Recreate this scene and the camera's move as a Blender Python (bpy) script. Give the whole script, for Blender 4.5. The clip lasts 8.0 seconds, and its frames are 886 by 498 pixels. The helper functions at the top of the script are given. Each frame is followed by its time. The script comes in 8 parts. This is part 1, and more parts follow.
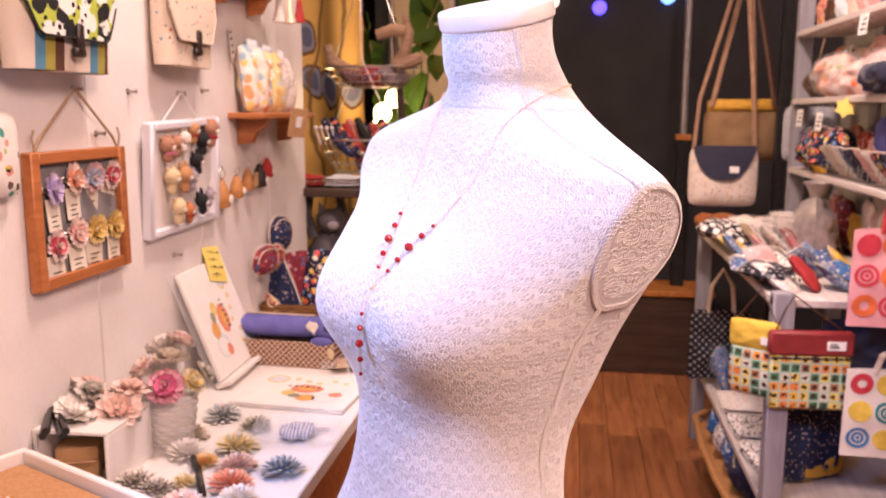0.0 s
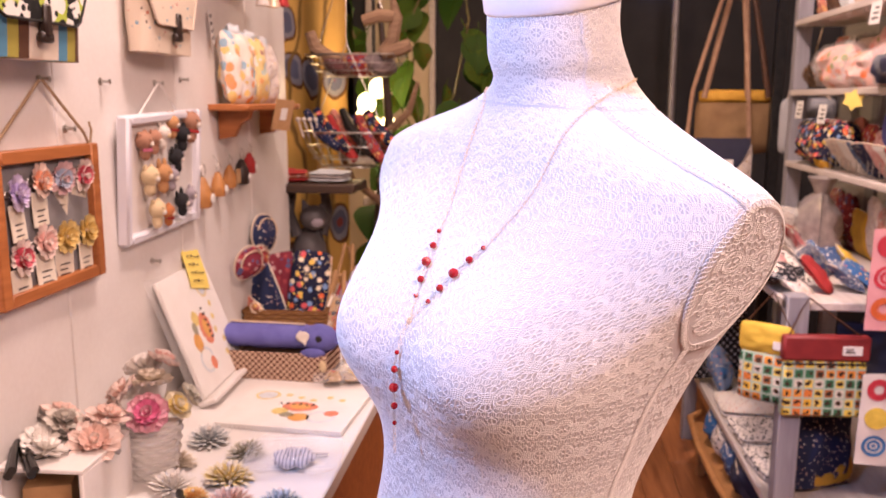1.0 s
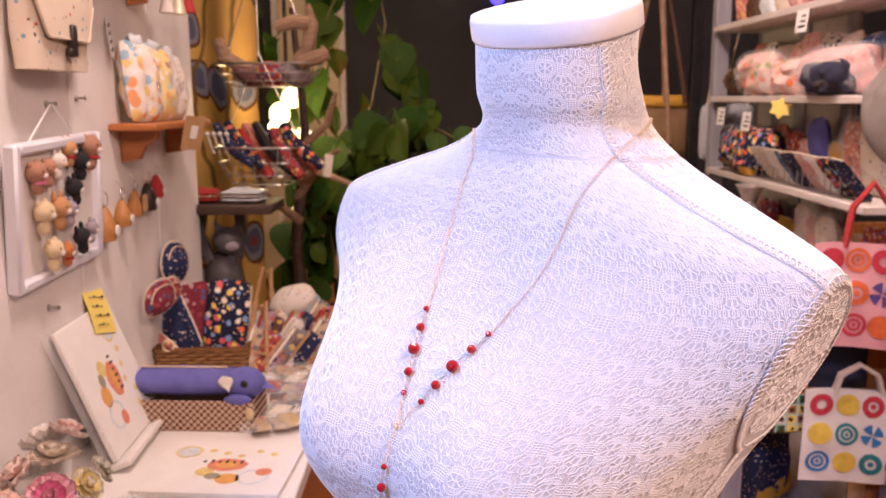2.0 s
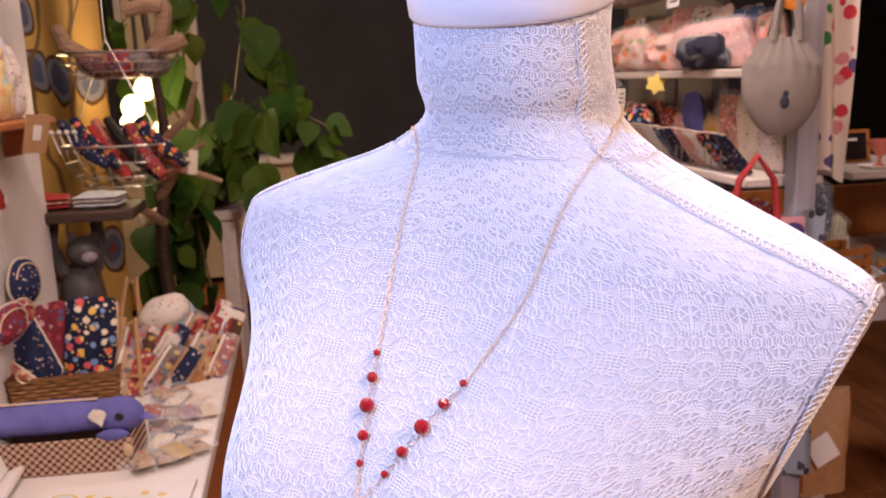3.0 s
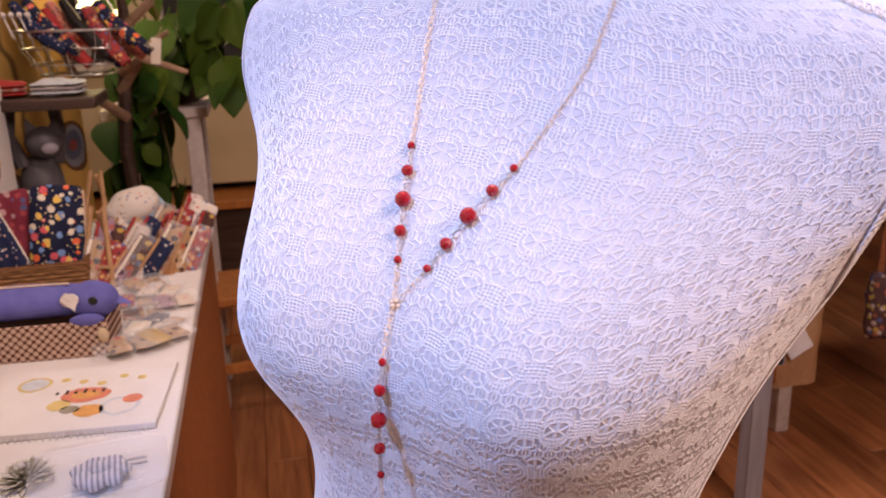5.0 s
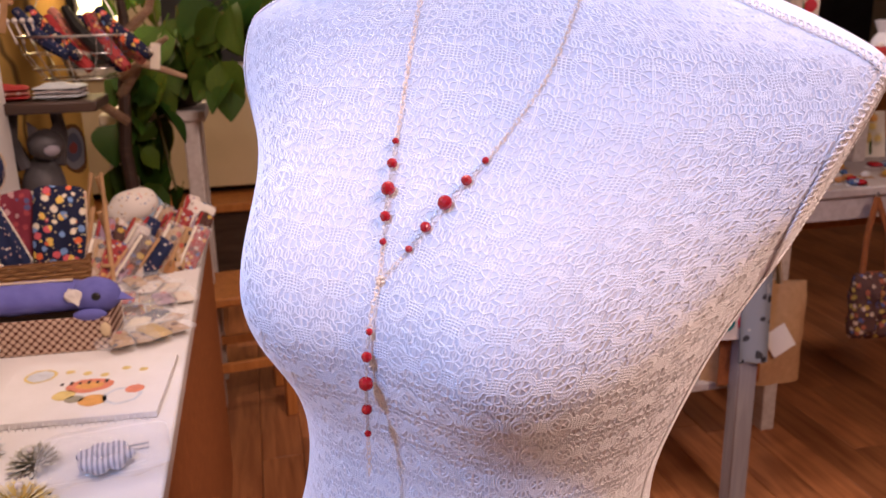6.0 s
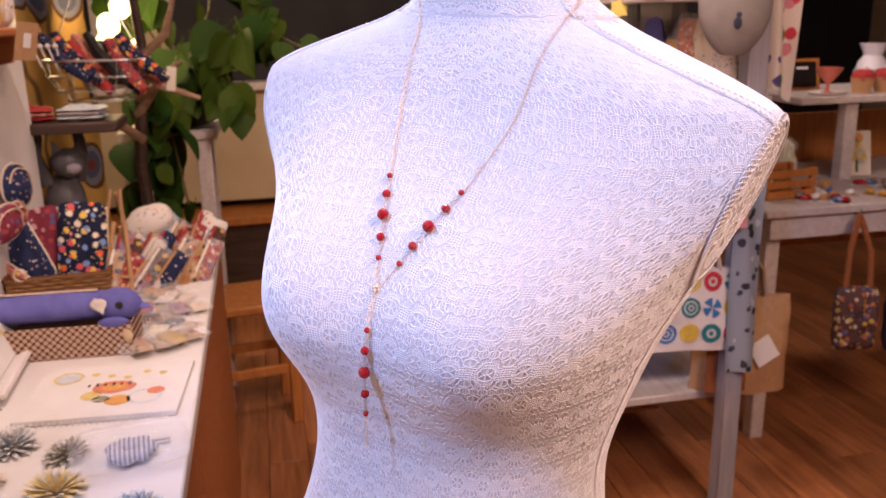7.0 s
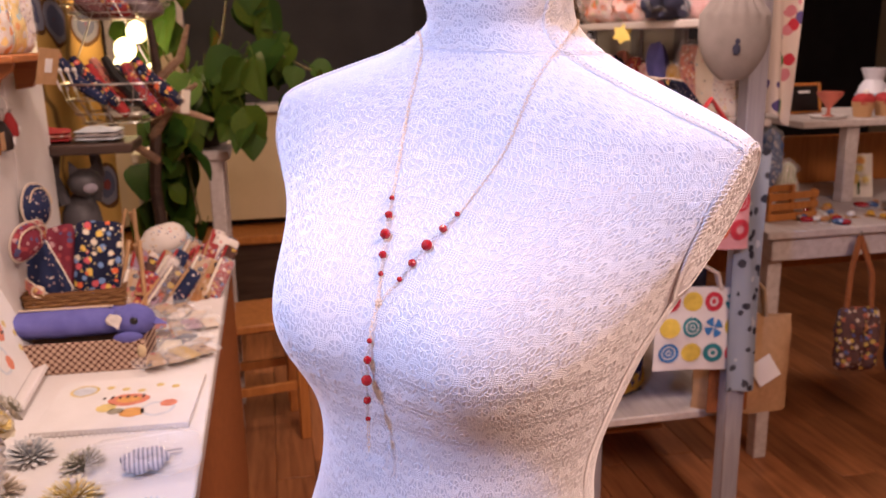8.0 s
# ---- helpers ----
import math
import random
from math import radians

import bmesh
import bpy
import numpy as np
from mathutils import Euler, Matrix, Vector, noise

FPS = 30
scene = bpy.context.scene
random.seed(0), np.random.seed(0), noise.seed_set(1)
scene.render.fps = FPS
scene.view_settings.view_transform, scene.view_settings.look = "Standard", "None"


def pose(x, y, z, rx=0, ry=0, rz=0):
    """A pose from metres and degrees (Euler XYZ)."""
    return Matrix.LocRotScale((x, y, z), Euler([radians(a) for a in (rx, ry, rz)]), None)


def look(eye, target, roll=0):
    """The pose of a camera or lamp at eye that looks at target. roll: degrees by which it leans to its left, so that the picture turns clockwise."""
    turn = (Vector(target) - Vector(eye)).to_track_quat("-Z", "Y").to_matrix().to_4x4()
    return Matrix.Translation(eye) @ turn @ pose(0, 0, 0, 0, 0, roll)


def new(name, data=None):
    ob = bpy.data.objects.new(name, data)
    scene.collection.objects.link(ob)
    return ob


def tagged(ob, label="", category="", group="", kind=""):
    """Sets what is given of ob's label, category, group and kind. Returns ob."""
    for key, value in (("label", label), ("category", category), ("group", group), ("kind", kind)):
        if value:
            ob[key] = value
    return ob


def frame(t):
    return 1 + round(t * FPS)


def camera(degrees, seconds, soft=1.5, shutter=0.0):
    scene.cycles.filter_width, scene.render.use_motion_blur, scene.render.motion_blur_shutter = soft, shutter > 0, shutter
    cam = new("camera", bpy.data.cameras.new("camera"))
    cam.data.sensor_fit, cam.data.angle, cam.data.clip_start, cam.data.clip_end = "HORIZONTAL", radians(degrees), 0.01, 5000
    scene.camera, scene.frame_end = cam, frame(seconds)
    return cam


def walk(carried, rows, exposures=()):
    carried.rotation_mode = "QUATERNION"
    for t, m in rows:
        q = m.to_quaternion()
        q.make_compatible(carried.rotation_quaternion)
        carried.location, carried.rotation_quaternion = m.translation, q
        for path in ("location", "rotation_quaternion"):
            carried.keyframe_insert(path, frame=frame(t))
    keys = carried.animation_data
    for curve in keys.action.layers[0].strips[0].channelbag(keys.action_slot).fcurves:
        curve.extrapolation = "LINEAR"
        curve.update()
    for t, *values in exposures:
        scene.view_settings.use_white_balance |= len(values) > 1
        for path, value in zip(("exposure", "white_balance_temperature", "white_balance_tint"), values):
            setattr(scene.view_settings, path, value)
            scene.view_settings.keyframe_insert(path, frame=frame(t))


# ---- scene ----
cam = camera(55.8, 8.0, soft=1.55, shutter=0.0)
cam.data.dof.use_dof, cam.data.dof.focus_distance, cam.data.dof.aperture_fstop = True, 0.57, 14.0
PATH = [
    (0, (0.128, -0.037, 1.3), (-0.173, 1.914, 0.976), 0.0),
    (0.5, (0.092, 0.012, 1.306), (-0.201, 1.964, 0.981), 0.2),
    (1, (0.042, 0.085, 1.309), (-0.182, 2.041, 0.957), 0.2),
    (2.5, (-0.055, 0.278, 1.352), (0.107, 2.239, 0.992), -1.0),
    (3, (-0.076, 0.332, 1.349), (0.247, 2.264, 0.947), -2.0),
    (3.5, (-0.088, 0.353, 1.335), (0.284, 2.265, 0.883), -1.9),
    (4, (-0.098, 0.362, 1.311), (0.294, 2.253, 0.794), -1.2),
    (4.5, (-0.107, 0.37, 1.286), (0.286, 2.247, 0.718), -1.8),
    (5.8, (-0.118, 0.342, 1.266), (0.298, 2.209, 0.681), -0.9),
    (6, (-0.117, 0.315, 1.275), (0.295, 2.188, 0.705), -1.3),
    (6.5, (-0.123, 0.257, 1.294), (0.282, 2.133, 0.73), -1.1),
    (7, (-0.125, 0.213, 1.306), (0.277, 2.097, 0.766), -1.2),
    (7.5, (-0.125, 0.184, 1.313), (0.272, 2.074, 0.795), -1.2),
    (8, (-0.126, 0.168, 1.316), (0.258, 2.068, 0.823), -1.1),
]
EXPOSURES = [(0.0, 0.44, 5400, 23), (1.0, 0.36, 5400, 22), (2.5, -0.03, 5250, 18), (3.5, -0.10, 5150, 16), (4.5, -0.13, 5130, 16), (8.0, 0.12, 5360, 20)]
walk(cam, [(t, look(eye, target, roll)) for t, eye, target, roll in PATH], EXPOSURES)

# ---- light ----
world = bpy.data.worlds.new("world")
scene.world = world
world.use_nodes = True
world.node_tree.nodes["Background"].inputs[0].default_value = (1.0, 0.75, 0.55, 1)
world.node_tree.nodes["Background"].inputs[1].default_value = 0.10


def lamp(name, kind, place, target, power, colour, size=0.1, cone=60):
    data = bpy.data.lights.new(name, kind)
    data.energy, data.color = power, colour
    if kind == "AREA":
        data.shape, data.size = "DISK", size
    else:
        data.shadow_soft_size = size
    if kind == "SPOT":
        data.spot_size, data.spot_blend = radians(cone), 0.6
    ob = new(name, data)
    ob.matrix_world = look(place, target)
    return ob


COOL, WARM = (0.30, 0.535, 0.96), (1.0, 0.69, 0.47)
lamp("spot_light_key", "SPOT", (-0.60, 0.22, 1.92), (0.02, 0.80, 1.12), 42, COOL, 0.04, 58)
lamp("ceiling_light_table", "AREA", (-0.1, 1.3, 2.5), (-0.58, 1.35, 0.95), 18.5, WARM, 0.3)
lamp("ceiling_light_left", "AREA", (-0.1, 2.5, 2.5), (-0.55, 2.6, 0.9), 3.0, (1.0, 0.62, 0.33), 0.3)
lamp("ceiling_light_rack", "SPOT", (0.25, 1.75, 2.5), (0.88, 2.70, 1.08), 115, WARM, 0.10, 68)
lamp("ceiling_light_back", "AREA", (1.3, 3.3, 2.5), (1.5, 3.1, 0.0), 11, WARM, 0.4)
# added warm fill, unseen, brightens the form's shaded right side
lamp("warm_fill_front", "AREA", (1.0, -0.25, 2.4), (0.25, 0.75, 1.0), 47, (1.0, 0.63, 0.40), 0.9)

# ---- mesh helpers ----
class Geo:
    """Vertices and faces of one mesh, gathered piece by piece."""

    def __init__(self):
        self.v, self.f, self.m = [], [], []

    def add(self, verts, faces, mat=0, at=None):
        n = len(self.v)
        if at is not None:
            verts = [at @ Vector(p) for p in verts]
        self.v += [tuple(p) for p in verts]
        self.f += [tuple(i + n for i in f) for f in faces]
        self.m += [mat] * len(faces)
        return self

    def box(self, x0, x1, y0, y1, z0, z1, bevel=0.003, mat=0, at=None):
        b = min(bevel, (x1 - x0) * 0.45, (y1 - y0) * 0.45, (z1 - z0) * 0.45)
        lo, hi = (x0, y0, z0), (x1, y1, z1)
        verts, idx = [], {}
        for s in [(i, j, k) for i in (0, 1) for j in (0, 1) for k in (0, 1)]:
            for ax in range(3):
                p = [(hi if s[q] else lo)[q] + (0 if q == ax else (-b if s[q] else b)) for q in range(3)]
                idx[s, ax] = len(verts)
                verts.append(p)
        faces = []

        def ring(keys, want):
            pts = [Vector(verts[idx[k]]) for k in keys]
            n = (pts[1] - pts[0]).cross(pts[2] - pts[0])
            ids = [idx[k] for k in keys]
            faces.append(ids if n.dot(Vector(want)) > 0 else ids[::-1])
        for ax in range(3):
            u, w = (ax + 1) % 3, (ax + 2) % 3
            for side in (0, 1):
                ks = []
                for i, j in ((0, 0), (1, 0), (1, 1), (0, 1)):
                    s = [0, 0, 0]
                    s[ax], s[u], s[w] = side, i, j
                    ks.append((tuple(s), ax))
                n = [0, 0, 0]
                n[ax] = 1 if side else -1
                ring(ks, n)
            for i in (0, 1):
                for j in (0, 1):
                    s0, s1 = [0, 0, 0], [0, 0, 0]
                    s0[u] = s1[u] = i
                    s0[w] = s1[w] = j
                    s1[ax] = 1
                    n = [0, 0, 0]
                    n[u], n[w] = 2 * i - 1, 2 * j - 1
                    ring([(tuple(s0), u), (tuple(s1), u), (tuple(s1), w), (tuple(s0), w)], n)
        for s in [(i, j, k) for i in (0, 1) for j in (0, 1) for k in (0, 1)]:
            ring([(s, 0), (s, 1), (s, 2)], [2 * q - 1 for q in s])
        return self.add(verts, faces, mat, at)

    def sheet(self, fn, nu, nv, mat=0, wrap=False, at=None):
        """A grid of fn(u, v), u and v from 0 to 1."""
        verts = [fn(i / nu, j / nv) for j in range(nv + 1) for i in range(nu + (0 if wrap else 1))]
        w = nu if wrap else nu + 1
        faces = [(j * w + i, j * w + (i + 1) % w, (j + 1) * w + (i + 1) % w, (j + 1) * w + i) for j in range(nv) for i in range(nu)]
        return self.add(verts, faces, mat, at)

    def tube(self, pts, r, seg=6, mat=0, at=None, caps=True):
        """A tube along pts; r is one radius or one for each point."""
        pts = [Vector(p) for p in pts]
        rs = list(r) if hasattr(r, "__len__") else [r] * len(pts)
        verts, faces = [], []
        side = None
        for i, p in enumerate(pts):
            d = (pts[min(i + 1, len(pts) - 1)] - pts[max(i - 1, 0)]).normalized()
            if side is None:
                side = d.orthogonal().normalized()
            side = (side - d * side.dot(d)).normalized()
            up = d.cross(side)
            for k in range(seg):
                a = 2 * math.pi * k / seg
                verts.append(p + (side * math.cos(a) + up * math.sin(a)) * rs[i])
        for i in range(len(pts) - 1):
            for k in range(seg):
                a, b = i * seg + k, i * seg + (k + 1) % seg
                faces.append((a, b, b + seg, a + seg))
        if caps:
            faces += [tuple(range(seg))[::-1], tuple(range((len(pts) - 1) * seg, len(pts) * seg))]
        return self.add(verts, faces, mat, at)

    def lathe(self, profile, seg=24, mat=0, at=None):
        """Turns (radius, height) pairs round z."""
        n = len(profile) - 1
        verts = [(r * math.cos(2 * math.pi * k / seg), r * math.sin(2 * math.pi * k / seg), z) for r, z in profile for k in range(seg)]
        faces = [(j * seg + k, j * seg + (k + 1) % seg, (j + 1) * seg + (k + 1) % seg, (j + 1) * seg + k) for j in range(n) for k in range(seg)]
        return self.add(verts, faces, mat, at)

    def ball(self, c, r, seg=12, rings=8, mat=0, at=None, lump=0.0, freq=20.0):
        rx, ry, rz = r if hasattr(r, "__len__") else (r, r, r)
        verts, faces = [], []
        for j in range(rings + 1):
            ph = math.pi * j / rings
            for k in range(seg):
                th = 2 * math.pi * k / seg
                d = Vector((math.sin(ph) * math.cos(th), math.sin(ph) * math.sin(th), -math.cos(ph)))
                q = 1 + (lump * noise.noise((Vector(c) + Vector((d.x * rx, d.y * ry, d.z * rz))) * freq) if lump else 0)
                verts.append((c[0] + d.x * rx * q, c[1] + d.y * ry * q, c[2] + d.z * rz * q))
        for j in range(rings):
            for k in range(seg):
                a, b = j * seg + k, j * seg + (k + 1) % seg
                faces.append((a, b, b + seg, a + seg))
        return self.add(verts, faces, mat, at)

    def pillow(self, w, d, h, nu=18, nv=14, mat=0, at=None, puff=2.6, wrinkle=0.0, seed=0.0, square=5.0):
        """A soft pouch, w wide (x), h high (z from 0) and d thick (y), closed at its rim."""
        for side in (-1, 1):
            def fn(u, v):
                x, z = 2 * u - 1, 2 * v - 1
                k = max(0.0, (1 - abs(x) ** puff) * (1 - abs(z) ** puff)) ** 0.5
                q = (1 + (abs(x) * abs(z)) ** square * -0.08)
                y = side * (d / 2 * k + 0.0008)
                if wrinkle:
                    y += wrinkle * k * noise.noise((x * 2.3 + seed, z * 2.3 - seed, side + seed))
                return (x * w / 2 * q, y, (z * q + 1) * h / 2)
            n = len(self.v)
            verts = [fn(i / nu, j / nv) for j in range(nv + 1) for i in range(nu + 1)]
            faces = [(j * (nu + 1) + i, j * (nu + 1) + i + 1, (j + 1) * (nu + 1) + i + 1, (j + 1) * (nu + 1) + i) for j in range(nv) for i in range(nu)]
            if side > 0:
                faces = [f[::-1] for f in faces]
            self.add(verts, faces, mat, at)
        return self


def mesh_of(name, geo, mats, angle=40):
    me = bpy.data.meshes.new(name)
    me.from_pydata(geo.v, [], geo.f)
    mats = mats if isinstance(mats, (list, tuple)) else [mats]
    for m in mats:
        me.materials.append(m)
    if len(mats) > 1:
        me.polygons.foreach_set("material_index", geo.m)
    me.polygons.foreach_set("use_smooth", [True] * len(me.polygons))
    me.update()
    me.set_sharp_from_angle(angle=radians(angle))
    return me


def part(name, geo, mats, parent, label="", at=None, angle=40):
    """One mesh object under a thing or a part."""
    ob = new(name, mesh_of(name, geo, mats, angle))
    ob.parent = parent
    if at is not None:
        ob.matrix_basis = at
    return tagged(ob, label) if label else ob


def thing(name, label, category, at=None, group="", kind=""):
    """An empty at the base of a thing of several parts."""
    ob = new(name)
    ob.empty_display_size = 0.02
    ob.matrix_basis = at if at is not None else pose(0, 0, 0)
    return tagged(ob, label, category, group, kind)


def solo(name, geo, mats, label, category, at=None, group="", kind="", angle=40):
    """A thing of one mesh."""
    ob = new(name, mesh_of(name, geo, mats, angle))
    if at is not None:
        ob.matrix_basis = at
    return tagged(ob, label, category, group, kind)


# ---- materials ----
def nodes_of(name, rough=0.6, metal=0.0, spec=0.5):
    m = bpy.data.materials.new(name)
    m.use_nodes = True
    nt = m.node_tree
    b = nt.nodes["Principled BSDF"]
    b.inputs["Roughness"].default_value = rough
    b.inputs["Metallic"].default_value = metal
    b.inputs["Specular IOR Level"].default_value = spec
    return m, nt, b


def node(nt, kind, links=(), **values):
    n = nt.nodes.new(kind)
    for k, v in values.items():
        setattr(n, k, v)
    for key, v in links:
        if hasattr(v, "is_output"):
            nt.links.new(v, n.inputs[key])
        else:
            n.inputs[key].default_value = v
    return n


def rgb(c):
    return (c[0], c[1], c[2], 1.0)


def mix(nt, fac, a, b, blend="MIX"):
    n = nt.nodes.new("ShaderNodeMix")
    n.data_type, n.blend_type = "RGBA", blend
    for i, v in ((0, fac), (6, a), (7, b)):
        if hasattr(v, "is_output"):
            nt.links.new(v, n.inputs[i])
        else:
            n.inputs[i].default_value = rgb(v) if i else v
    return n.outputs[2]


def coords(nt, scale=(1, 1, 1), rot=(0, 0, 0), space="Object"):
    t = nt.nodes.new("ShaderNodeTexCoord")
    return node(nt, "ShaderNodeMapping", [("Vector", t.outputs[space]), ("Scale", scale), ("Rotation", [radians(a) for a in rot])]).outputs[0]


def ramp(nt, fac, stops, constant=False):
    n = node(nt, "ShaderNodeValToRGB", [("Fac", fac)])
    e = n.color_ramp.elements
    n.color_ramp.interpolation = "CONSTANT" if constant else "LINEAR"
    while len(e) < len(stops):
        e.new(1.0)
    for el, (p, c) in zip(e, stops):
        el.position, el.color = p, rgb(c)
    return n.outputs[0]


def add_bump(nt, b, height, strength=0.3, dist=0.001):
    n = node(nt, "ShaderNodeBump", [("Height", height), ("Strength", strength), ("Distance", dist)])
    nt.links.new(n.outputs[0], b.inputs["Normal"])


def plain(name, c, c2=None, rough=0.6, metal=0.0, scale=30.0, bump=0.2, fine=400.0, spec=0.4):
    """A worn plain surface: slow stains between two colours, fine grain in relief."""
    m, nt, b = nodes_of(name, rough, metal, spec)
    v = coords(nt)
    n1 = node(nt, "ShaderNodeTexNoise", [("Vector", v), ("Scale", scale), ("Detail", 5.0)]).outputs[0]
    n2 = node(nt, "ShaderNodeTexNoise", [("Vector", v), ("Scale", fine), ("Detail", 2.0)]).outputs[0]
    c2 = c2 or tuple(x * 0.75 for x in c)
    f = ramp(nt, n1, [(0.3, (0, 0, 0)), (0.7, (1, 1, 1))])
    col = mix(nt, f, c, c2)
    col = mix(nt, 0.12, col, n2, "OVERLAY")
    nt.links.new(col, b.inputs["Base Color"])
    if bump:
        add_bump(nt, b, n2, bump, 0.001)
    return m


def printed(name, base, inks, cell=60.0, cover=0.35, rough=0.8, second=None, seed=0.0, edge=0.0):
    """Cotton with a scattered print: blobs of several inks on a base cloth, the weave in relief."""
    m, nt, b = nodes_of(name, rough, 0, 0.2)
    v = coords(nt)
    warp = node(nt, "ShaderNodeTexNoise", [("Vector", v), ("Scale", cell * 1.1), ("Detail", 2.0)]).outputs["Color"]
    v2 = node(nt, "ShaderNodeVectorMath", [(0, v), (1, (seed, seed, seed))]).outputs[0]
    v3 = node(nt, "ShaderNodeMix", data_type="VECTOR")
    nt.links.new(v2, v3.inputs[4])
    nt.links.new(warp, v3.inputs[5])
    v3.inputs[0].default_value = 0.35 / cell
    vor = node(nt, "ShaderNodeTexVoronoi", [("Vector", v3.outputs[1]), ("Scale", cell)])
    sep = node(nt, "ShaderNodeSeparateColor", [("Color", vor.outputs["Color"])])
    n = len(inks)
    ink = ramp(nt, sep.outputs[0], [(i / n, c) for i, c in enumerate(inks)], True)
    near = node(nt, "ShaderNodeMath", [(0, vor.outputs["Distance"]), (1, cover)], operation="LESS_THAN").outputs[0]
    col = mix(nt, near, base, ink)
    if second:
        vor2 = node(nt, "ShaderNodeTexVoronoi", [("Vector", v3.outputs[1]), ("Scale", cell * 2.3)])
        near2 = node(nt, "ShaderNodeMath", [(0, vor2.outputs["Distance"]), (1, cover * 0.62)], operation="LESS_THAN").outputs[0]
        sep2 = node(nt, "ShaderNodeSeparateColor", [("Color", vor2.outputs["Color"])])
        pick = node(nt, "ShaderNodeMath", [(0, sep2.outputs[1]), (1, 0.55)], operation="GREATER_THAN").outputs[0]
        both = node(nt, "ShaderNodeMath", [(0, near2), (1, pick)], operation="MULTIPLY").outputs[0]
        col = mix(nt, both, col, second)
    n2 = node(nt, "ShaderNodeTexNoise", [("Vector", v), ("Scale", 900.0), ("Detail", 2.0)]).outputs[0]
    col = mix(nt, 0.15, col, n2, "OVERLAY")
    nt.links.new(col, b.inputs["Base Color"])
    add_bump(nt, b, n2, 0.35, 0.0006)
    return m


def dotted(name, base, dot, pitch, radius, axes=(0, 2), rough=0.8):
    """Round dots in a staggered lattice on cloth."""
    m, nt, b = nodes_of(name, rough, 0, 0.2)
    v = coords(nt)
    sep = node(nt, "ShaderNodeSeparateXYZ", [("Vector", v)])

    def lattice(off):
        parts = []
        for a in axes:
            x = node(nt, "ShaderNodeMath", [(0, sep.outputs[a]), (1, pitch)], operation="DIVIDE").outputs[0]
            x = node(nt, "ShaderNodeMath", [(0, x), (1, off)], operation="ADD").outputs[0]
            x = node(nt, "ShaderNodeMath", [(0, x)], operation="FRACT").outputs[0]
            x = node(nt, "ShaderNodeMath", [(0, x), (1, 0.5)], operation="SUBTRACT").outputs[0]
            x = node(nt, "ShaderNodeMath", [(0, x), (1, x)], operation="MULTIPLY").outputs[0]
            parts.append(x)
        s = node(nt, "ShaderNodeMath", [(0, parts[0]), (1, parts[1])], operation="ADD").outputs[0]
        return node(nt, "ShaderNodeMath", [(0, s), (1, (radius / pitch) ** 2)], operation="LESS_THAN").outputs[0]
    f = node(nt, "ShaderNodeMath", [(0, lattice(0.0)), (1, lattice(0.5))], operation="MAXIMUM").outputs[0]
    n2 = node(nt, "ShaderNodeTexNoise", [("Vector", v), ("Scale", 900.0), ("Detail", 2.0)]).outputs[0]
    col = mix(nt, 0.15, mix(nt, f, base, dot), n2, "OVERLAY")
    nt.links.new(col, b.inputs["Base Color"])
    add_bump(nt, b, n2, 0.35, 0.0006)
    return m


def striped(name, colours, pitch, axis=0, rough=0.8):
    """Even stripes across one axis."""
    m, nt, b = nodes_of(name, rough, 0, 0.2)
    v = coords(nt)
    sep = node(nt, "ShaderNodeSeparateXYZ", [("Vector", v)])
    x = node(nt, "ShaderNodeMath", [(0, sep.outputs[axis]), (1, pitch)], operation="DIVIDE").outputs[0]
    x = node(nt, "ShaderNodeMath", [(0, x)], operation="FRACT").outputs[0]
    n = len(colours)
    col = ramp(nt, x, [(i / n, c) for i, c in enumerate(colours)], True)
    n2 = node(nt, "ShaderNodeTexNoise", [("Vector", v), ("Scale", 900.0), ("Detail", 2.0)]).outputs[0]
    col = mix(nt, 0.15, col, n2, "OVERLAY")
    nt.links.new(col, b.inputs["Base Color"])
    add_bump(nt, b, n2, 0.35, 0.0006)
    return m


def wooden(name, c, c2, along=1, rough=0.45, vary=0.25, grain=7.0):
    """Wood with its grain along one axis; each piece a little different."""
    m, nt, b = nodes_of(name, rough, 0, 0.4)
    sc = [grain * 9] * 3
    sc[along] = grain * 0.8
    v = coords(nt, tuple(sc))
    info = nt.nodes.new("ShaderNodeObjectInfo")
    off = node(nt, "ShaderNodeVectorMath", [(0, v), (1, (0, 0, 0))], operation="ADD")
    sc2 = node(nt, "ShaderNodeMath", [(0, info.outputs["Random"]), (1, 40.0)], operation="MULTIPLY").outputs[0]
    comb = node(nt, "ShaderNodeCombineXYZ", [("X", sc2), ("Y", sc2), ("Z", sc2)])
    nt.links.new(comb.outputs[0], off.inputs[1])
    n1 = node(nt, "ShaderNodeTexNoise", [("Vector", off.outputs[0]), ("Scale", 1.0), ("Detail", 6.0), ("Distortion", 0.6)]).outputs[0]
    f = ramp(nt, n1, [(0.3, (0, 0, 0)), (0.72, (1, 1, 1))])
    col = mix(nt, f, c, c2)
    val = node(nt, "ShaderNodeMath", [(0, info.outputs["Random"]), (1, vary)], operation="MULTIPLY").outputs[0]
    val = node(nt, "ShaderNodeMath", [(0, val), (1, 1 - vary / 2)], operation="ADD").outputs[0]
    hsv = node(nt, "ShaderNodeHueSaturation", [("Value", val), ("Color", col)])
    nt.links.new(hsv.outputs[0], b.inputs["Base Color"])
    add_bump(nt, b, n1, 0.25, 0.0008)
    return m


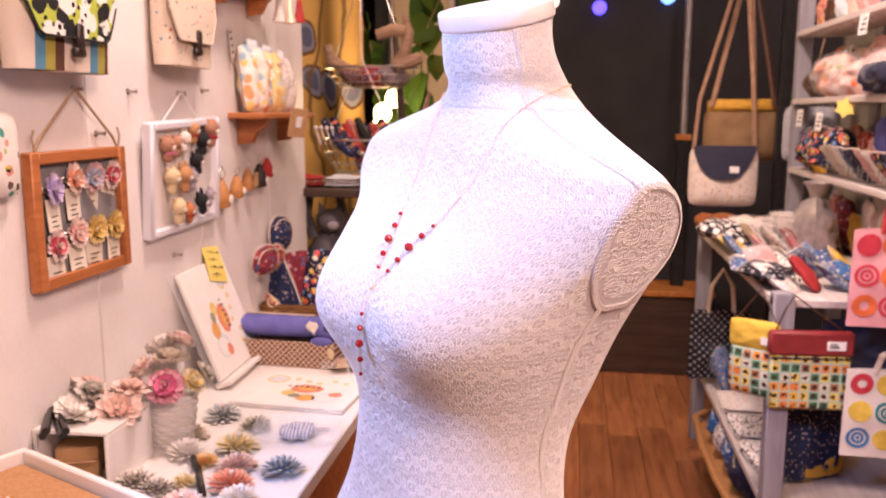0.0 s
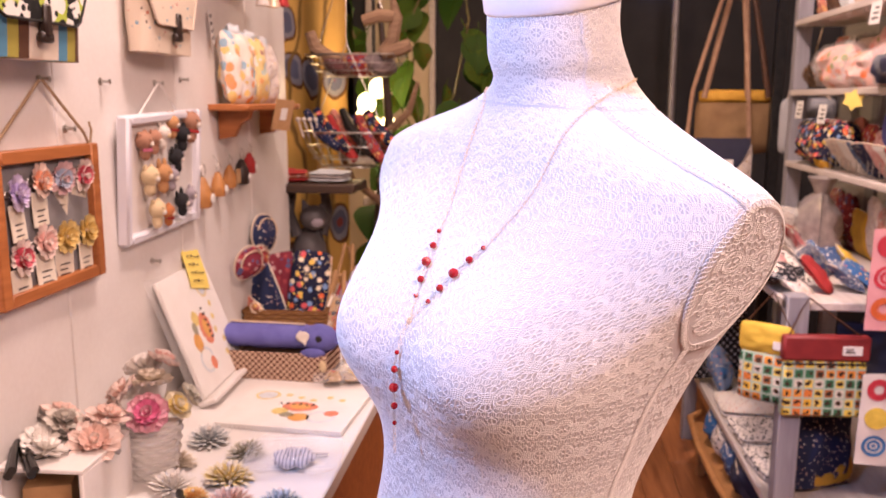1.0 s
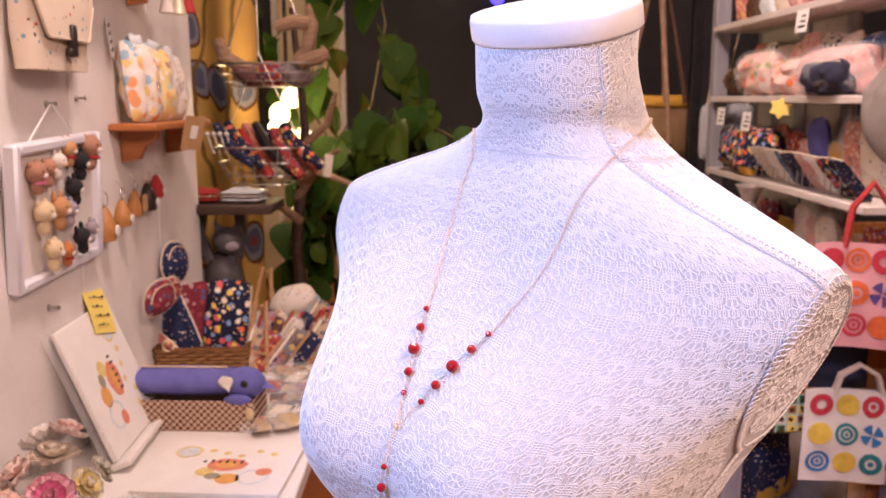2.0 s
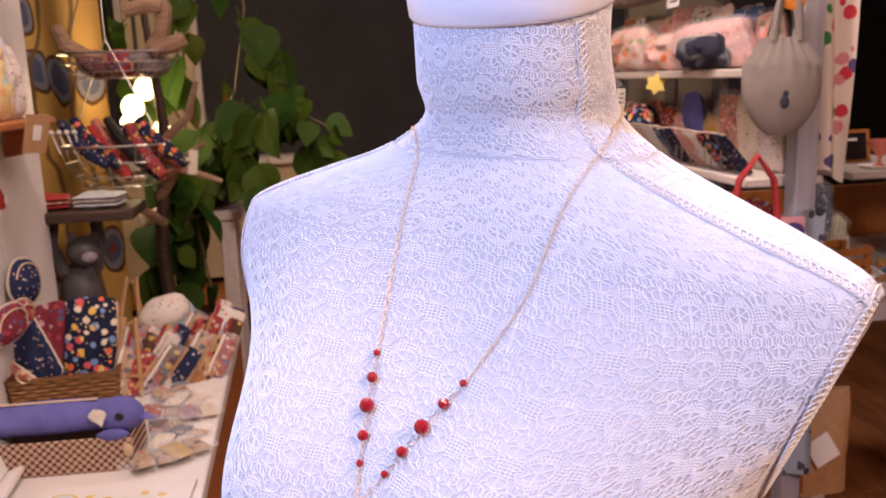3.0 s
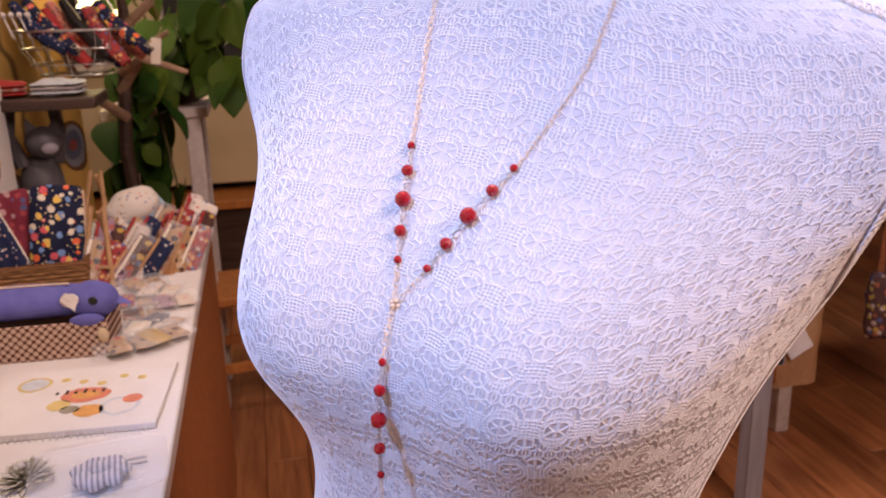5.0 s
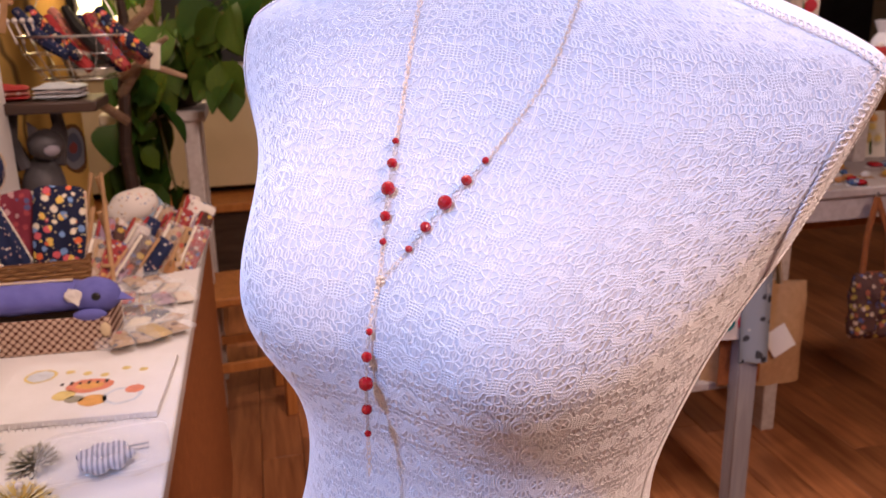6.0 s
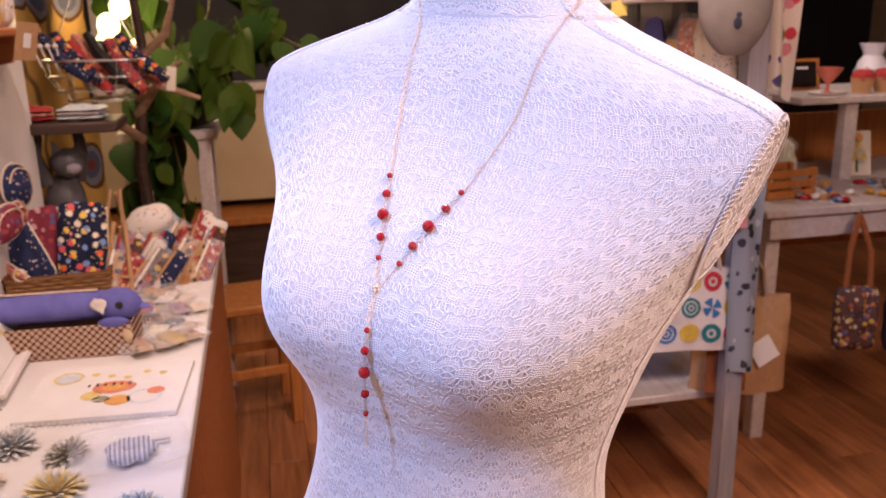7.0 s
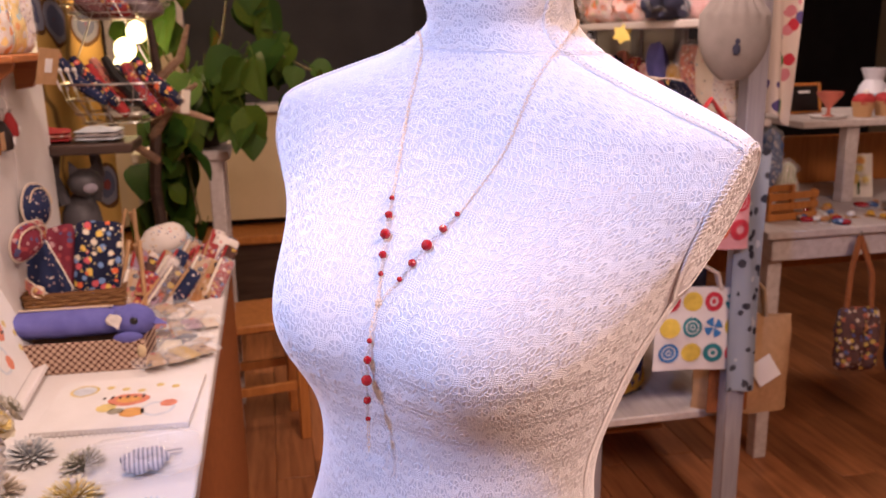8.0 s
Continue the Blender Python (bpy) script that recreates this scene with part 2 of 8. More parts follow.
def glassy(name, tint=(0.95, 0.97, 1.0), rough=0.08, alpha=0.18):
    """Thin clear film: mostly see-through, with a gloss."""
    m, nt, b = nodes_of(name, rough, 0, 0.6)
    b.inputs["Base Color"].default_value = rgb(tint)
    b.inputs["Alpha"].default_value = alpha
    v = coords(nt)
    n2 = node(nt, "ShaderNodeTexNoise", [("Vector", v), ("Scale", 60.0), ("Detail", 2.0)]).outputs[0]
    add_bump(nt, b, n2, 0.6, 0.004)
    return m

WHITE_PAINT = plain("white_paint", (0.80, 0.77, 0.75), (0.70, 0.66, 0.63), 0.55, scale=6, bump=0.15, fine=120)
TABLE_WHITE = plain("table_white", (0.82, 0.80, 0.78), (0.76, 0.73, 0.70), 0.4, scale=9, bump=0.05)
FLOOR_WOOD = wooden("floor_wood", (0.42, 0.17, 0.058), (0.21, 0.072, 0.023), 1, 0.40, 0.5, 5)
CHALK = plain("charcoal_wall", (0.017, 0.017, 0.021), (0.030, 0.028, 0.032), 0.75, scale=5, bump=0.2, fine=90)
CEILING = plain("ceiling_paint", (0.55, 0.50, 0.45), None, 0.8, scale=4)
CREAM = plain("cream_paint", (0.60, 0.49, 0.32), (0.50, 0.40, 0.25), 0.6, scale=5)
GREY_WOOD = wooden("grey_painted_wood", (0.34, 0.33, 0.36), (0.23, 0.22, 0.25), 2, 0.7, 0.2, 6)
PALE_WOOD = wooden("whitewashed_wood", (0.62, 0.56, 0.52), (0.48, 0.42, 0.38), 1, 0.6, 0.15, 6)
DARK_WOOD = wooden("dark_brown_wood", (0.075, 0.045, 0.032), (0.035, 0.02, 0.014), 0, 0.5, 0.2, 6)
HONEY_WOOD = wooden("honey_wood", (0.46, 0.17, 0.045), (0.30, 0.10, 0.025), 0, 0.5, 0.2, 8)
ORANGE_WOOD = wooden("orange_wood", (0.50, 0.20, 0.04), (0.34, 0.12, 0.02), 2, 0.5, 0.2, 6)

# ---- setting ----
solo("ground_slab", Geo().box(-3.0, 5.0, -2.6, 6.6, -0.12, -0.016, 0.001), DARK_WOOD, "dark screed under the floorboards", "floor", kind="structure")
for nm, b in (("wall_back", (-3.0, 5.0, 6.5, 6.62)), ("wall_front", (-3.0, 5.0, -2.62, -2.5)), ("wall_right", (4.9, 5.02, -2.5, 6.5)), ("wall_left", (-3.02, -2.9, -2.5, 6.5))):
    solo(nm, Geo().box(b[0], b[1], b[2], b[3], -0.1, 2.7, 0.002), CHALK if nm in ("wall_back",) else CREAM, "plain painted shop wall", "wall", kind="structure")
solo("ceiling", Geo().box(-3.0, 5.0, -2.6, 6.6, 2.62, 2.72, 0.002), CEILING, "plain painted ceiling", "ceiling", kind="structure")

# white boarded partition beside the display table
wall_partition = solo("wall_partition", Geo().box(-0.69, -0.662, -1.2, 2.345, 0.0, 2.6, 0.002), WHITE_PAINT, "white painted boarded partition wall", "wall", kind="structure")
# dark chalkboard wall at the back of the aisle
solo("wall_chalkboard", Geo().box(-0.92, 2.4, 4.4, 4.48, 0.0, 2.6, 0.003), CHALK, "charcoal grey chalkboard wall", "wall", kind="structure")

# ---- dress form ----
ZK = np.array([0.80, 0.90, 0.97, 1.04, 1.10, 1.15, 1.19, 1.22, 1.24, 1.255, 1.27, 1.285, 1.30, 1.32, 1.35, 1.43])
FORM = {
    "W": [0.1734, 0.1307, 0.1173, 0.1315, 0.1527, 0.1794, 0.2087, 0.222, 0.2149, 0.204, 0.1754, 0.1358, 0.094, 0.0596, 0.056, 0.059],
    "F": [0.1241, 0.1072, 0.1084, 0.1069, 0.0977, 0.0911, 0.0821, 0.0726, 0.0634, 0.0546, 0.0491, 0.0489, 0.0526, 0.0567, 0.0509, 0.049],
    "K": [0.1014, 0.079, 0.085, 0.0959, 0.1014, 0.1008, 0.0951, 0.083, 0.0765, 0.0728, 0.0714, 0.0732, 0.0749, 0.0692, 0.052, 0.047],
    "Y": [0.0346, 0.0289, 0.022, 0.0089, 0.0013, -0.0044, -0.0047, -0.0015, 0.0026, 0.0076, 0.0093, 0.0046, -0.0038, -0.0082, 0.0047, 0.01],
    "bust": [0.0804, 0.0816, 1.1095, 0.0824, 0.0896, 0.0728],
    "cap": [0.208, 1.2492, 0.3347],
    "ex": [0.8785, 0.8671],
    "lean": [0.0671, -0.027, -0.0587],
    "b0": -0.6246, "s0": -0.5591,
}


def spline(z, zk, v):
    z, v = np.clip(np.asarray(z, float), zk[0], zk[-1]), np.asarray(v, float)
    h = np.diff(zk)
    d = np.diff(v) / h
    m = np.concatenate(([d[0]], (d[:-1] * h[1:] + d[1:] * h[:-1]) / (h[1:] + h[:-1]), [d[-1]]))
    i = np.clip(np.searchsorted(zk, z) - 1, 0, len(zk) - 2)
    t = (z - zk[i]) / h[i]
    return (2 * t**3 - 3 * t**2 + 1) * v[i] + (t**3 - 2 * t**2 + t) * h[i] * m[i] + (-2 * t**3 + 3 * t**2) * v[i + 1] + (t**3 - t**2) * h[i] * m[i + 1]


def form_cap(z):
    return FORM["cap"][0] - np.maximum(0, FORM["cap"][1] - z) * FORM["cap"][2] + np.maximum(0, 1.09 - z) * 3.0


def form_point(th, z):
    """The dress form's skin at the angle th round it (0: its left side, 90 degrees: its front) and the height z."""
    width, front, back, shift = (spline(z, ZK, FORM[k]) for k in ("W", "F", "K", "Y"))
    c, s = np.cos(th), np.sin(th)
    a = width * np.sign(c) * np.abs(c) ** FORM["ex"][0]
    b = np.where(s > 0, front, back) * np.sign(s) * np.abs(s) ** FORM["ex"][1]
    amp, a0, zb, sa, su, sd = FORM["bust"]
    dz = z - zb
    g = np.exp(-(np.where(dz > 0, dz / su, dz / sd)) ** 2)
    b = b + shift + np.clip(s, 0, 1) ** 0.5 * amp * g * (np.exp(-((a - a0) / sa) ** 2) + np.exp(-((a + a0) / sa) ** 2))
    cp, k, aa = form_cap(z), 350.0, np.abs(a)
    a = np.sign(a) * (-np.log(np.exp(-k * aa) + np.exp(-k * cp)) / k + np.log(1 + np.exp(-k * cp)) / k)
    nod = -0.25 * (b - shift) * np.clip((z - 1.325) / 0.055, 0, 1)
    b = b + FORM["b0"] + FORM["lean"][1] * (a + FORM["lean"][0] * (z - 1.15))
    a = a + FORM["s0"] + FORM["lean"][0] * (z - 1.15)
    q = 0.70711
    return np.stack([a * q - b * q, -a * q - b * q, z + nod + FORM["lean"][2] * (a - FORM["s0"])], -1)


def form_normal(th, z):
    e = 0.004
    du = form_point(th + e, z) - form_point(th - e, z)
    dv = form_point(th, z + 0.0015) - form_point(th, z - 0.0015)
    n = np.cross(du, dv)
    return -n / (np.linalg.norm(n, axis=-1, keepdims=True) + 1e-12)

# fabric of the dress form
def lining():
    m, nt, b = nodes_of("lace_lining", 0.85, 0, 0.25)
    v = coords(nt)
    n1 = node(nt, "ShaderNodeTexNoise", [("Vector", v), ("Scale", 14.0), ("Detail", 3.0)]).outputs[0]
    vs = coords(nt, (330, 330, 800))
    n2 = node(nt, "ShaderNodeTexNoise", [("Vector", vs), ("Scale", 1.0), ("Detail", 3.0), ("Distortion", 0.8)]).outputs[0]
    nt.links.new(mix(nt, n1, (0.665, 0.645, 0.675), (0.615, 0.595, 0.625)), b.inputs["Base Color"])
    add_bump(nt, b, n2, 0.25, 0.0012)
    b.inputs["Sheen Weight"].default_value = 0.15
    return m


LINING = lining()
LACE = plain("lace_thread", (0.84, 0.82, 0.82), (0.80, 0.78, 0.78), 0.8, scale=60, bump=0.3, fine=2500, spec=0.3)
BRAID = plain("braid_trim", (0.84, 0.81, 0.80), (0.76, 0.73, 0.72), 0.6, scale=80, bump=0.2, fine=2500)
COLLAR = plain("collar_plastic", (0.82, 0.80, 0.80), (0.78, 0.75, 0.75), 0.35, scale=15, bump=0.05)
IRON = plain("black_iron", (0.02, 0.02, 0.022), (0.035, 0.033, 0.033), 0.45, 0.6, scale=40)

TOP = 1.391
ths = np.linspace(0, 2 * np.pi, 241)[:-1]
rows = np.concatenate([np.linspace(0.80, 1.2, 90), np.linspace(1.202, 1.33, 90), np.linspace(1.333, TOP, 20)])
TT, ZZ = np.meshgrid(ths, rows)
form_skin = form_point(TT, ZZ)
form = Geo()
n = len(ths)
form.add(form_skin.reshape(-1, 3).tolist(), [(j * n + i, (j + 1) * n + i, (j + 1) * n + (i + 1) % n, j * n + (i + 1) % n) for j in range(len(rows) - 1) for i in range(n)])
neck = form_point(ths, np.full(n, TOP))
neck_mid = Vector(neck.mean(0))
hem_mid = Vector(form_point(ths, np.full(n, 0.80)).mean(0))
# rounded hem below the hips, then the pole and its round foot
hem = form_point(ths, np.full(n, 0.80))
for k, (s0, z0) in enumerate(((1.0, 0.80), (0.97, 0.765), (0.85, 0.742), (0.0, 0.735))):
    ring = [(hem_mid.x + (p[0] - hem_mid.x) * s0, hem_mid.y + (p[1] - hem_mid.y) * s0, z0) for p in hem]
    m0 = len(form.v)
    form.v += ring
    if k:
        form.f += [(m0 + i, m0 + (i + 1) % n, m0 - n + (i + 1) % n, m0 - n + i) for i in range(n)]
        form.m += [0] * n
form.tube([(hem_mid.x, hem_mid.y, 0.012), (hem_mid.x, hem_mid.y, 0.74)], 0.015, 16, 3)
form.lathe([(0.0, 0.0), (0.15, 0.0), (0.155, 0.008), (0.15, 0.016), (0.03, 0.022), (0.018, 0.05), (0.0, 0.05)], 32, 3, pose(hem_mid.x, hem_mid.y, 0))
# hard white collar on the neck, with its shallow lid
for k, (s0, z0) in enumerate(((0.9, -0.003), (1.03, -0.001), (1.055, 0.001), (1.055, 0.013), (1.035, 0.0165), (0.82, 0.0175), (0.805, 0.0155), (0.79, 0.0175), (0.0, 0.018))):
    ring = [(neck_mid.x + (p[0] - neck_mid.x) * s0 - 0.2 * z0 * 0.707, neck_mid.y + (p[1] - neck_mid.y) * s0 - 0.2 * z0 * 0.707, neck_mid.z + (p[2] - neck_mid.z) * s0 + z0 - 0.002) for p in neck]
    m0 = len(form.v)
    form.v += ring
    if k:
        form.f += [(m0 + i, m0 + (i + 1) % n, m0 - n + (i + 1) % n, m0 - n + i) for i in range(n)]
        form.m += [2] * n


# lace: threads laid out on a flat tile of 38 x 30 mm, then wrapped round the body
def lace_tile(w=38.0, h=30.0):
    seg = []

    def line(*p):
        seg.extend(zip(p[:-1], p[1:]))

    def oval(cx, cy, rx, ry, k, square=0.2):
        p = []
        for i in range(k + 1):
            a = 2 * math.pi * (i + 0.5) / k
            c, s = math.cos(a), math.sin(a)
            p.append((cx + rx * math.copysign(abs(c) ** (1 - square), c), cy + ry * math.copysign(abs(s) ** (1 - square), s)))
        line(*p)
        return p
    # flower in its ladder frame
    rings = [oval(0, 0, rx, ry, 14) for rx, ry in ((8.5, 5.1), (11.7, 7.7))]
    for i in range(14):
        for a, b in ((0, 1),):
            (p, q), (p2, q2) = (rings[a][i], rings[b][i]), (rings[a][i + 1], rings[b][i + 1])
            for f in (0.0, 0.5):
                line((p[0] + (p2[0] - p[0]) * f, p[1] + (p2[1] - p[1]) * f), (q[0] + (q2[0] - q[0]) * f, q[1] + (q2[1] - q[1]) * f))
    for sx in (-1, 1):
        for sy in (-1, 1):
            line((sx * 1.2, 0), (sx * 4.0, sy * 1.0), (sx * 7.2, sy * 2.9))
            line((sx * 0.6, 0), (sx * 0.9, sy * 8.0))
            line((sx * 3.4, sy * 4.7), (sx * 3.6, sy * 8.0))
    # rungs to the next flower
    for k in range(6):
        y = -4.5 + 1.8 * k
        line((12.2 - 0.07 * y * y, y), (19.0, y + 0.5), (w - 12.2 + 0.07 * y * y, y + 0.2))
    for x in (14.6, 17.4, 20.6, 23.4):
        line((x, -4.6), (x + 0.3, 4.6))
    # twin cells above and below the rungs
    for s, y0 in ((1, 0.0), (-1, 0.0)):
        cy = y0 + s * 8.3
        oval(w / 2, cy, 6.6, 3.3, 6)
        for x in (-0.7, 0.7):
            line((w / 2 + x, cy - 3.3), (w / 2 + x, cy + 3.3))
        for x in (-6.3, 6.3):
            line((w / 2 + x * 0.93, cy), (w / 2 + x * 1.35, cy + s * 1.4), (w / 2 + x * 1.5, cy + s * 4.0))
        for k in range(5):
            x = w / 2 - 5 + k * 2.5
            line((x, y0 + s * 4.5), (x, y0 + s * 5.4))
        # an arch over the flower, with its ties
        line(*[(12.6 * math.cos(radians(a_)), s * 9.7 * math.sin(radians(a_))) for a_ in range(40, 141, 10)])
        for x in (-7.6, -4.9, -2.3, 0.1, 2.5, 5.0, 7.7):
            line((x, s * (7.9 - 0.035 * x * x)), (x + 0.15, s * (11.3 - 0.01 * x * x)))
    # honeycomb between the rows
    p = w / 8
    for j, y in enumerate((12.4, 17.6)):
        line(*[(k * p, y + (0.95 if (k + j) % 2 else -0.95)) for k in range(9)])
    for k in range(8):
        if k % 2:
            for x in (-0.6, 0.6):
                line((k * p + x, 13.2), (k * p + x + 0.1, 16.8))
        else:
            line((k * p, 11.4), (k * p - 1.6, 15.0), (k * p, 18.6))
            line((k * p, 11.4), (k * p + 1.6, 15.0), (k * p, 18.6))
    return np.array(seg) / 1000.0


def wrap_lace(z0, z1, around, zref, tile_w=0.038, tile_h=0.028, rise=0.0006, half=0.00040):
    """Lays the lace on the skin between two heights, that many tiles round it."""
    nt_, nz = 720, 240
    th = np.linspace(0, 2 * np.pi, nt_ + 1)
    zz = np.linspace(z0, z1, nz)
    A, B = np.meshgrid(th, zz)
    P = form_point(A, B)
    L = np.zeros((nz, nt_ + 1))
    L[1:] = np.cumsum(np.linalg.norm(np.diff(P, axis=0), axis=2), axis=0)
    ref = form_point(th, np.full(nt_ + 1, zref))
    arc = np.concatenate(([0], np.cumsum(np.linalg.norm(np.diff(ref, axis=0), axis=1))))
    arc /= arc[-1]
    top = L[-1].max()
    k = np.argmin(np.abs(zz - 1.02)) if z0 < 1.0 else 0
    L -= L[k]
    L = 0.25 * L + 0.75 * np.tile(L[:, :nt_].mean(1, keepdims=True), (1, nt_ + 1))
    t0 = lace_tile()
    tiles = []
    jlo, jhi = int(np.floor(L.min() / tile_h)) - 1, int(np.ceil(L.max() / tile_h)) + 1
    for j in range(jlo, jhi):
        for i in range(around):
            s = t0.copy()
            s[..., 0] = (s[..., 0] / tile_w + i + 0.27 * j) / around
            s[..., 1] = s[..., 1] * tile_h / 0.030 + j * tile_h
            tiles.append(s)
    S = np.concatenate(tiles)
    S = S[np.mod(S[:, 0, 0] + 0.25, 1.0) < 0.86].reshape(-1, 2)
    S[:, 0] = S[:, 0] + 0.0009 * np.sin(S[:, 1] * 37 + S[:, 0] * 11)
    S[:, 1] = S[:, 1] + 0.0016 * np.sin(S[:, 0] * 31 + S[:, 1] * 23) + 0.0004 * np.sin(S[:, 0] * 171)
    u, l = np.mod(S[:, 0], 1.0), S[:, 1]
    ang = np.interp(u, arc, th)
    col = np.clip((ang / (2 * np.pi) * nt_).astype(int), 0, nt_ - 1)
    z = np.full(len(u), -1.0)
    for c in np.unique(col):
        m = col == c
        a = np.interp(l[m], L[:, c], zz, left=-1, right=-1)
        b = np.interp(l[m], L[:, c + 1], zz, left=-1, right=-1)
        f = ang[m] / (2 * np.pi) * nt_ - c
        z[m] = np.where((a < 0) | (b < 0), -1, a * (1 - f) + b * f)
    zq = np.where(z < 0, 1.0, z)
    p, nn = form_point(ang, zq), form_normal(ang, zq)
    side_a = np.abs(spline(zq, ZK, FORM["W"]) * np.abs(np.cos(ang)) ** FORM["ex"][0])
    ok = (z > 0) & (side_a < form_cap(zq) * 0.985)
    return threads(p, nn, ok, rise, half)


def threads(p, nn, ok, rise, half):
    """Low ridged strips along pairs of skin points."""
    p, nn, ok = p.reshape(-1, 2, 3), nn.reshape(-1, 2, 3), ok.reshape(-1, 2).all(1)
    d = p[:, 1] - p[:, 0]
    ln = np.linalg.norm(d, axis=1)
    ok &= (ln < 0.012) & (ln > 1e-5)
    p, nn, d = p[ok], nn[ok], d[ok] / ln[ok][:, None]
    s = np.cross(nn.mean(1), d)
    s /= np.linalg.norm(s, axis=1)[:, None] + 1e-9
    high = rise
    v = np.stack([p[:, e] + nn[:, e] * hgt + s * off + d * (0.0002 if e else -0.0002) for e in (0, 1) for hgt, off in ((high * 0.4, half), (high, 0.0), (high * 0.4, -half))], 1)
    return v.reshape(-1, 3)


def cap_lace(side, tile_h=0.0265):
    """Lace over the flat cut of an arm."""
    t0 = lace_tile()
    S = np.concatenate([np.stack([t0[..., 0] + 0.038 * (i + 0.06 * j), t0[..., 1] * tile_h / 0.030 + 1.02 + j * tile_h], -1) for i in range(-4, 4) for j in range(-1, 13)]).reshape(-1, 2)
    y, z = S[:, 0], S[:, 1] + 0.0012 * np.sin(S[:, 0] * 90)
    deep = np.where(y > 0, spline(z, ZK, FORM["F"]), spline(z, ZK, FORM["K"]))
    s = np.sign(y) * np.clip(np.abs(y) / deep, 0, 1) ** (1 / FORM["ex"][1])
    ang = np.arcsin(s)
    reach = spline(z, ZK, FORM["W"]) * np.abs(np.cos(ang)) ** FORM["ex"][0]
    ok = (reach > form_cap(z) * 1.015) & (z < 1.31) & (z > 1.03)
    ang = ang if side > 0 else math.pi - ang
    zq = np.clip(z, 1.03, 1.31)
    return threads(form_point(ang, zq), form_normal(ang, zq), ok, 0.00064, 0.00040)


for v in (wrap_lace(0.82, 1.305, 38, 1.12), wrap_lace(1.306, TOP - 0.002, 16, 1.35, tile_h=0.025), cap_lace(1), cap_lace(-1)):
    m0 = len(form.v)
    form.v += v.tolist()
    cnt = len(v) // 6
    for k in range(cnt):
        b = m0 + 6 * k
        form.f += [(b, b + 3, b + 4, b + 1), (b + 1, b + 4, b + 5, b + 2)]
    form.m += [1] * (2 * cnt)


# looped braid along the seams
def lay_braid(path, pitch=0.0040, wide=0.0036, r=0.00052):
    """path: an array of (angle, height) down a seam."""
    path = np.asarray(path)
    p = form_point(path[:, 0], path[:, 1])
    s = np.concatenate(([0], np.cumsum(np.linalg.norm(np.diff(p, axis=0), axis=1))))
    cnt = max(8, int(s[-1] / pitch) * 10)
    t = np.linspace(0, s[-1], cnt)
    ang, z = np.interp(t, s, path[:, 0]), np.interp(t, s, path[:, 1])
    c, nn = form_point(ang, z), form_normal(ang, z)
    k = np.ones(9) / 9
    nn = np.stack([np.convolve(np.pad(nn[:, i], 4, mode="edge"), k, "valid") for i in range(3)], 1)
    d = np.gradient(c, axis=0)
    d /= np.linalg.norm(d, axis=1)[:, None] + 1e-9
    side = np.cross(nn, d)
    ph = 2 * np.pi * t / pitch
    for off, sgn in ((0.0006, 1), (-0.0012, -1)):
        q = c + nn * (0.0011 + 0.0004 * np.sin(ph))[:, None] + d * (0.0017 * np.sin(ph) * sgn)[:, None] + side * (off + wide * 0.62 * np.cos(ph))[:, None]
        form.tube(q.tolist(), r, 5, 4, caps=False)


def ramp_path(a0, z0, a1, z1, k=60):
    return [(a0 + (a1 - a0) * i / k, z0 + (z1 - z0) * i / k) for i in range(k + 1)]


SEAM = [
    [(22, 1.384), (17, 1.348), (24, 1.325), (29, 1.306)],
    [(29, 1.304), (27, 1.285), (23, 1.272), (15, 1.258), (9, 1.246)],
    [(6, 1.136), (5, 1.118), (3.5, 1.05), (3, 1.0), (-1, 0.94), (-2, 0.81)],
]
for mirror in (False, True):
    flip = (lambda a: math.pi - a) if mirror else (lambda a: a)
    for path in SEAM:
        pts = []
        for (a0, z0), (a1, z1) in zip(path[:-1], path[1:]):
            pts += ramp_path(flip(radians(a0)), z0, flip(radians(a1)), z1, 20)
        lay_braid(pts)
    # round the cut of the arm
    zs = np.linspace(0.98, 1.32, 400)
    q = form_cap(zs) / spline(zs, ZK, FORM["W"])
    inside = zs[q < 0.9985]
    if len(inside):
        zs = np.linspace(inside[0], inside[-1], 80)
        ang = np.arccos(np.clip(form_cap(zs) / spline(zs, ZK, FORM["W"]), 0, 1) ** (1 / FORM["ex"][0]))
        loop = [(flip(a), z) for a, z in zip(ang, zs)] + [(flip(-a), z) for a, z in zip(ang[::-1], zs[::-1])]
        lay_braid(loop + loop[:1])
dress_form = solo("dress_form", form, [LINING, LACE, COLLAR, IRON, BRAID], "white lace covered dress form with braid trims and white collar", "mannequin", angle=70)

# ---- necklace ----
GOLD = plain("pale_gold", (0.86, 0.72, 0.54), (0.74, 0.58, 0.40), 0.45, 0.45, scale=200, bump=0.05)
SILVER = plain("silver_wire", (0.66, 0.62, 0.58), None, 0.45, 0.8, scale=200, bump=0.0)


def gem():
    m, nt, b = nodes_of("red_agate", 0.18, 0, 0.6)
    v = coords(nt)
    n1 = node(nt, "ShaderNodeTexNoise", [("Vector", v), ("Scale", 260.0), ("Detail", 3.0)]).outputs[0]
    nt.links.new(mix(nt, n1, (0.42, 0.007, 0.012), (0.26, 0.005, 0.009)), b.inputs["Base Color"])
    b.inputs["Subsurface Weight"].default_value = 0.15
    b.inputs["Subsurface Scale"].default_value = 0.003
    return m


AGATE = gem()
skin_pts, skin_nrm = form_skin.reshape(-1, 3), form_normal(TT, ZZ).reshape(-1, 3)


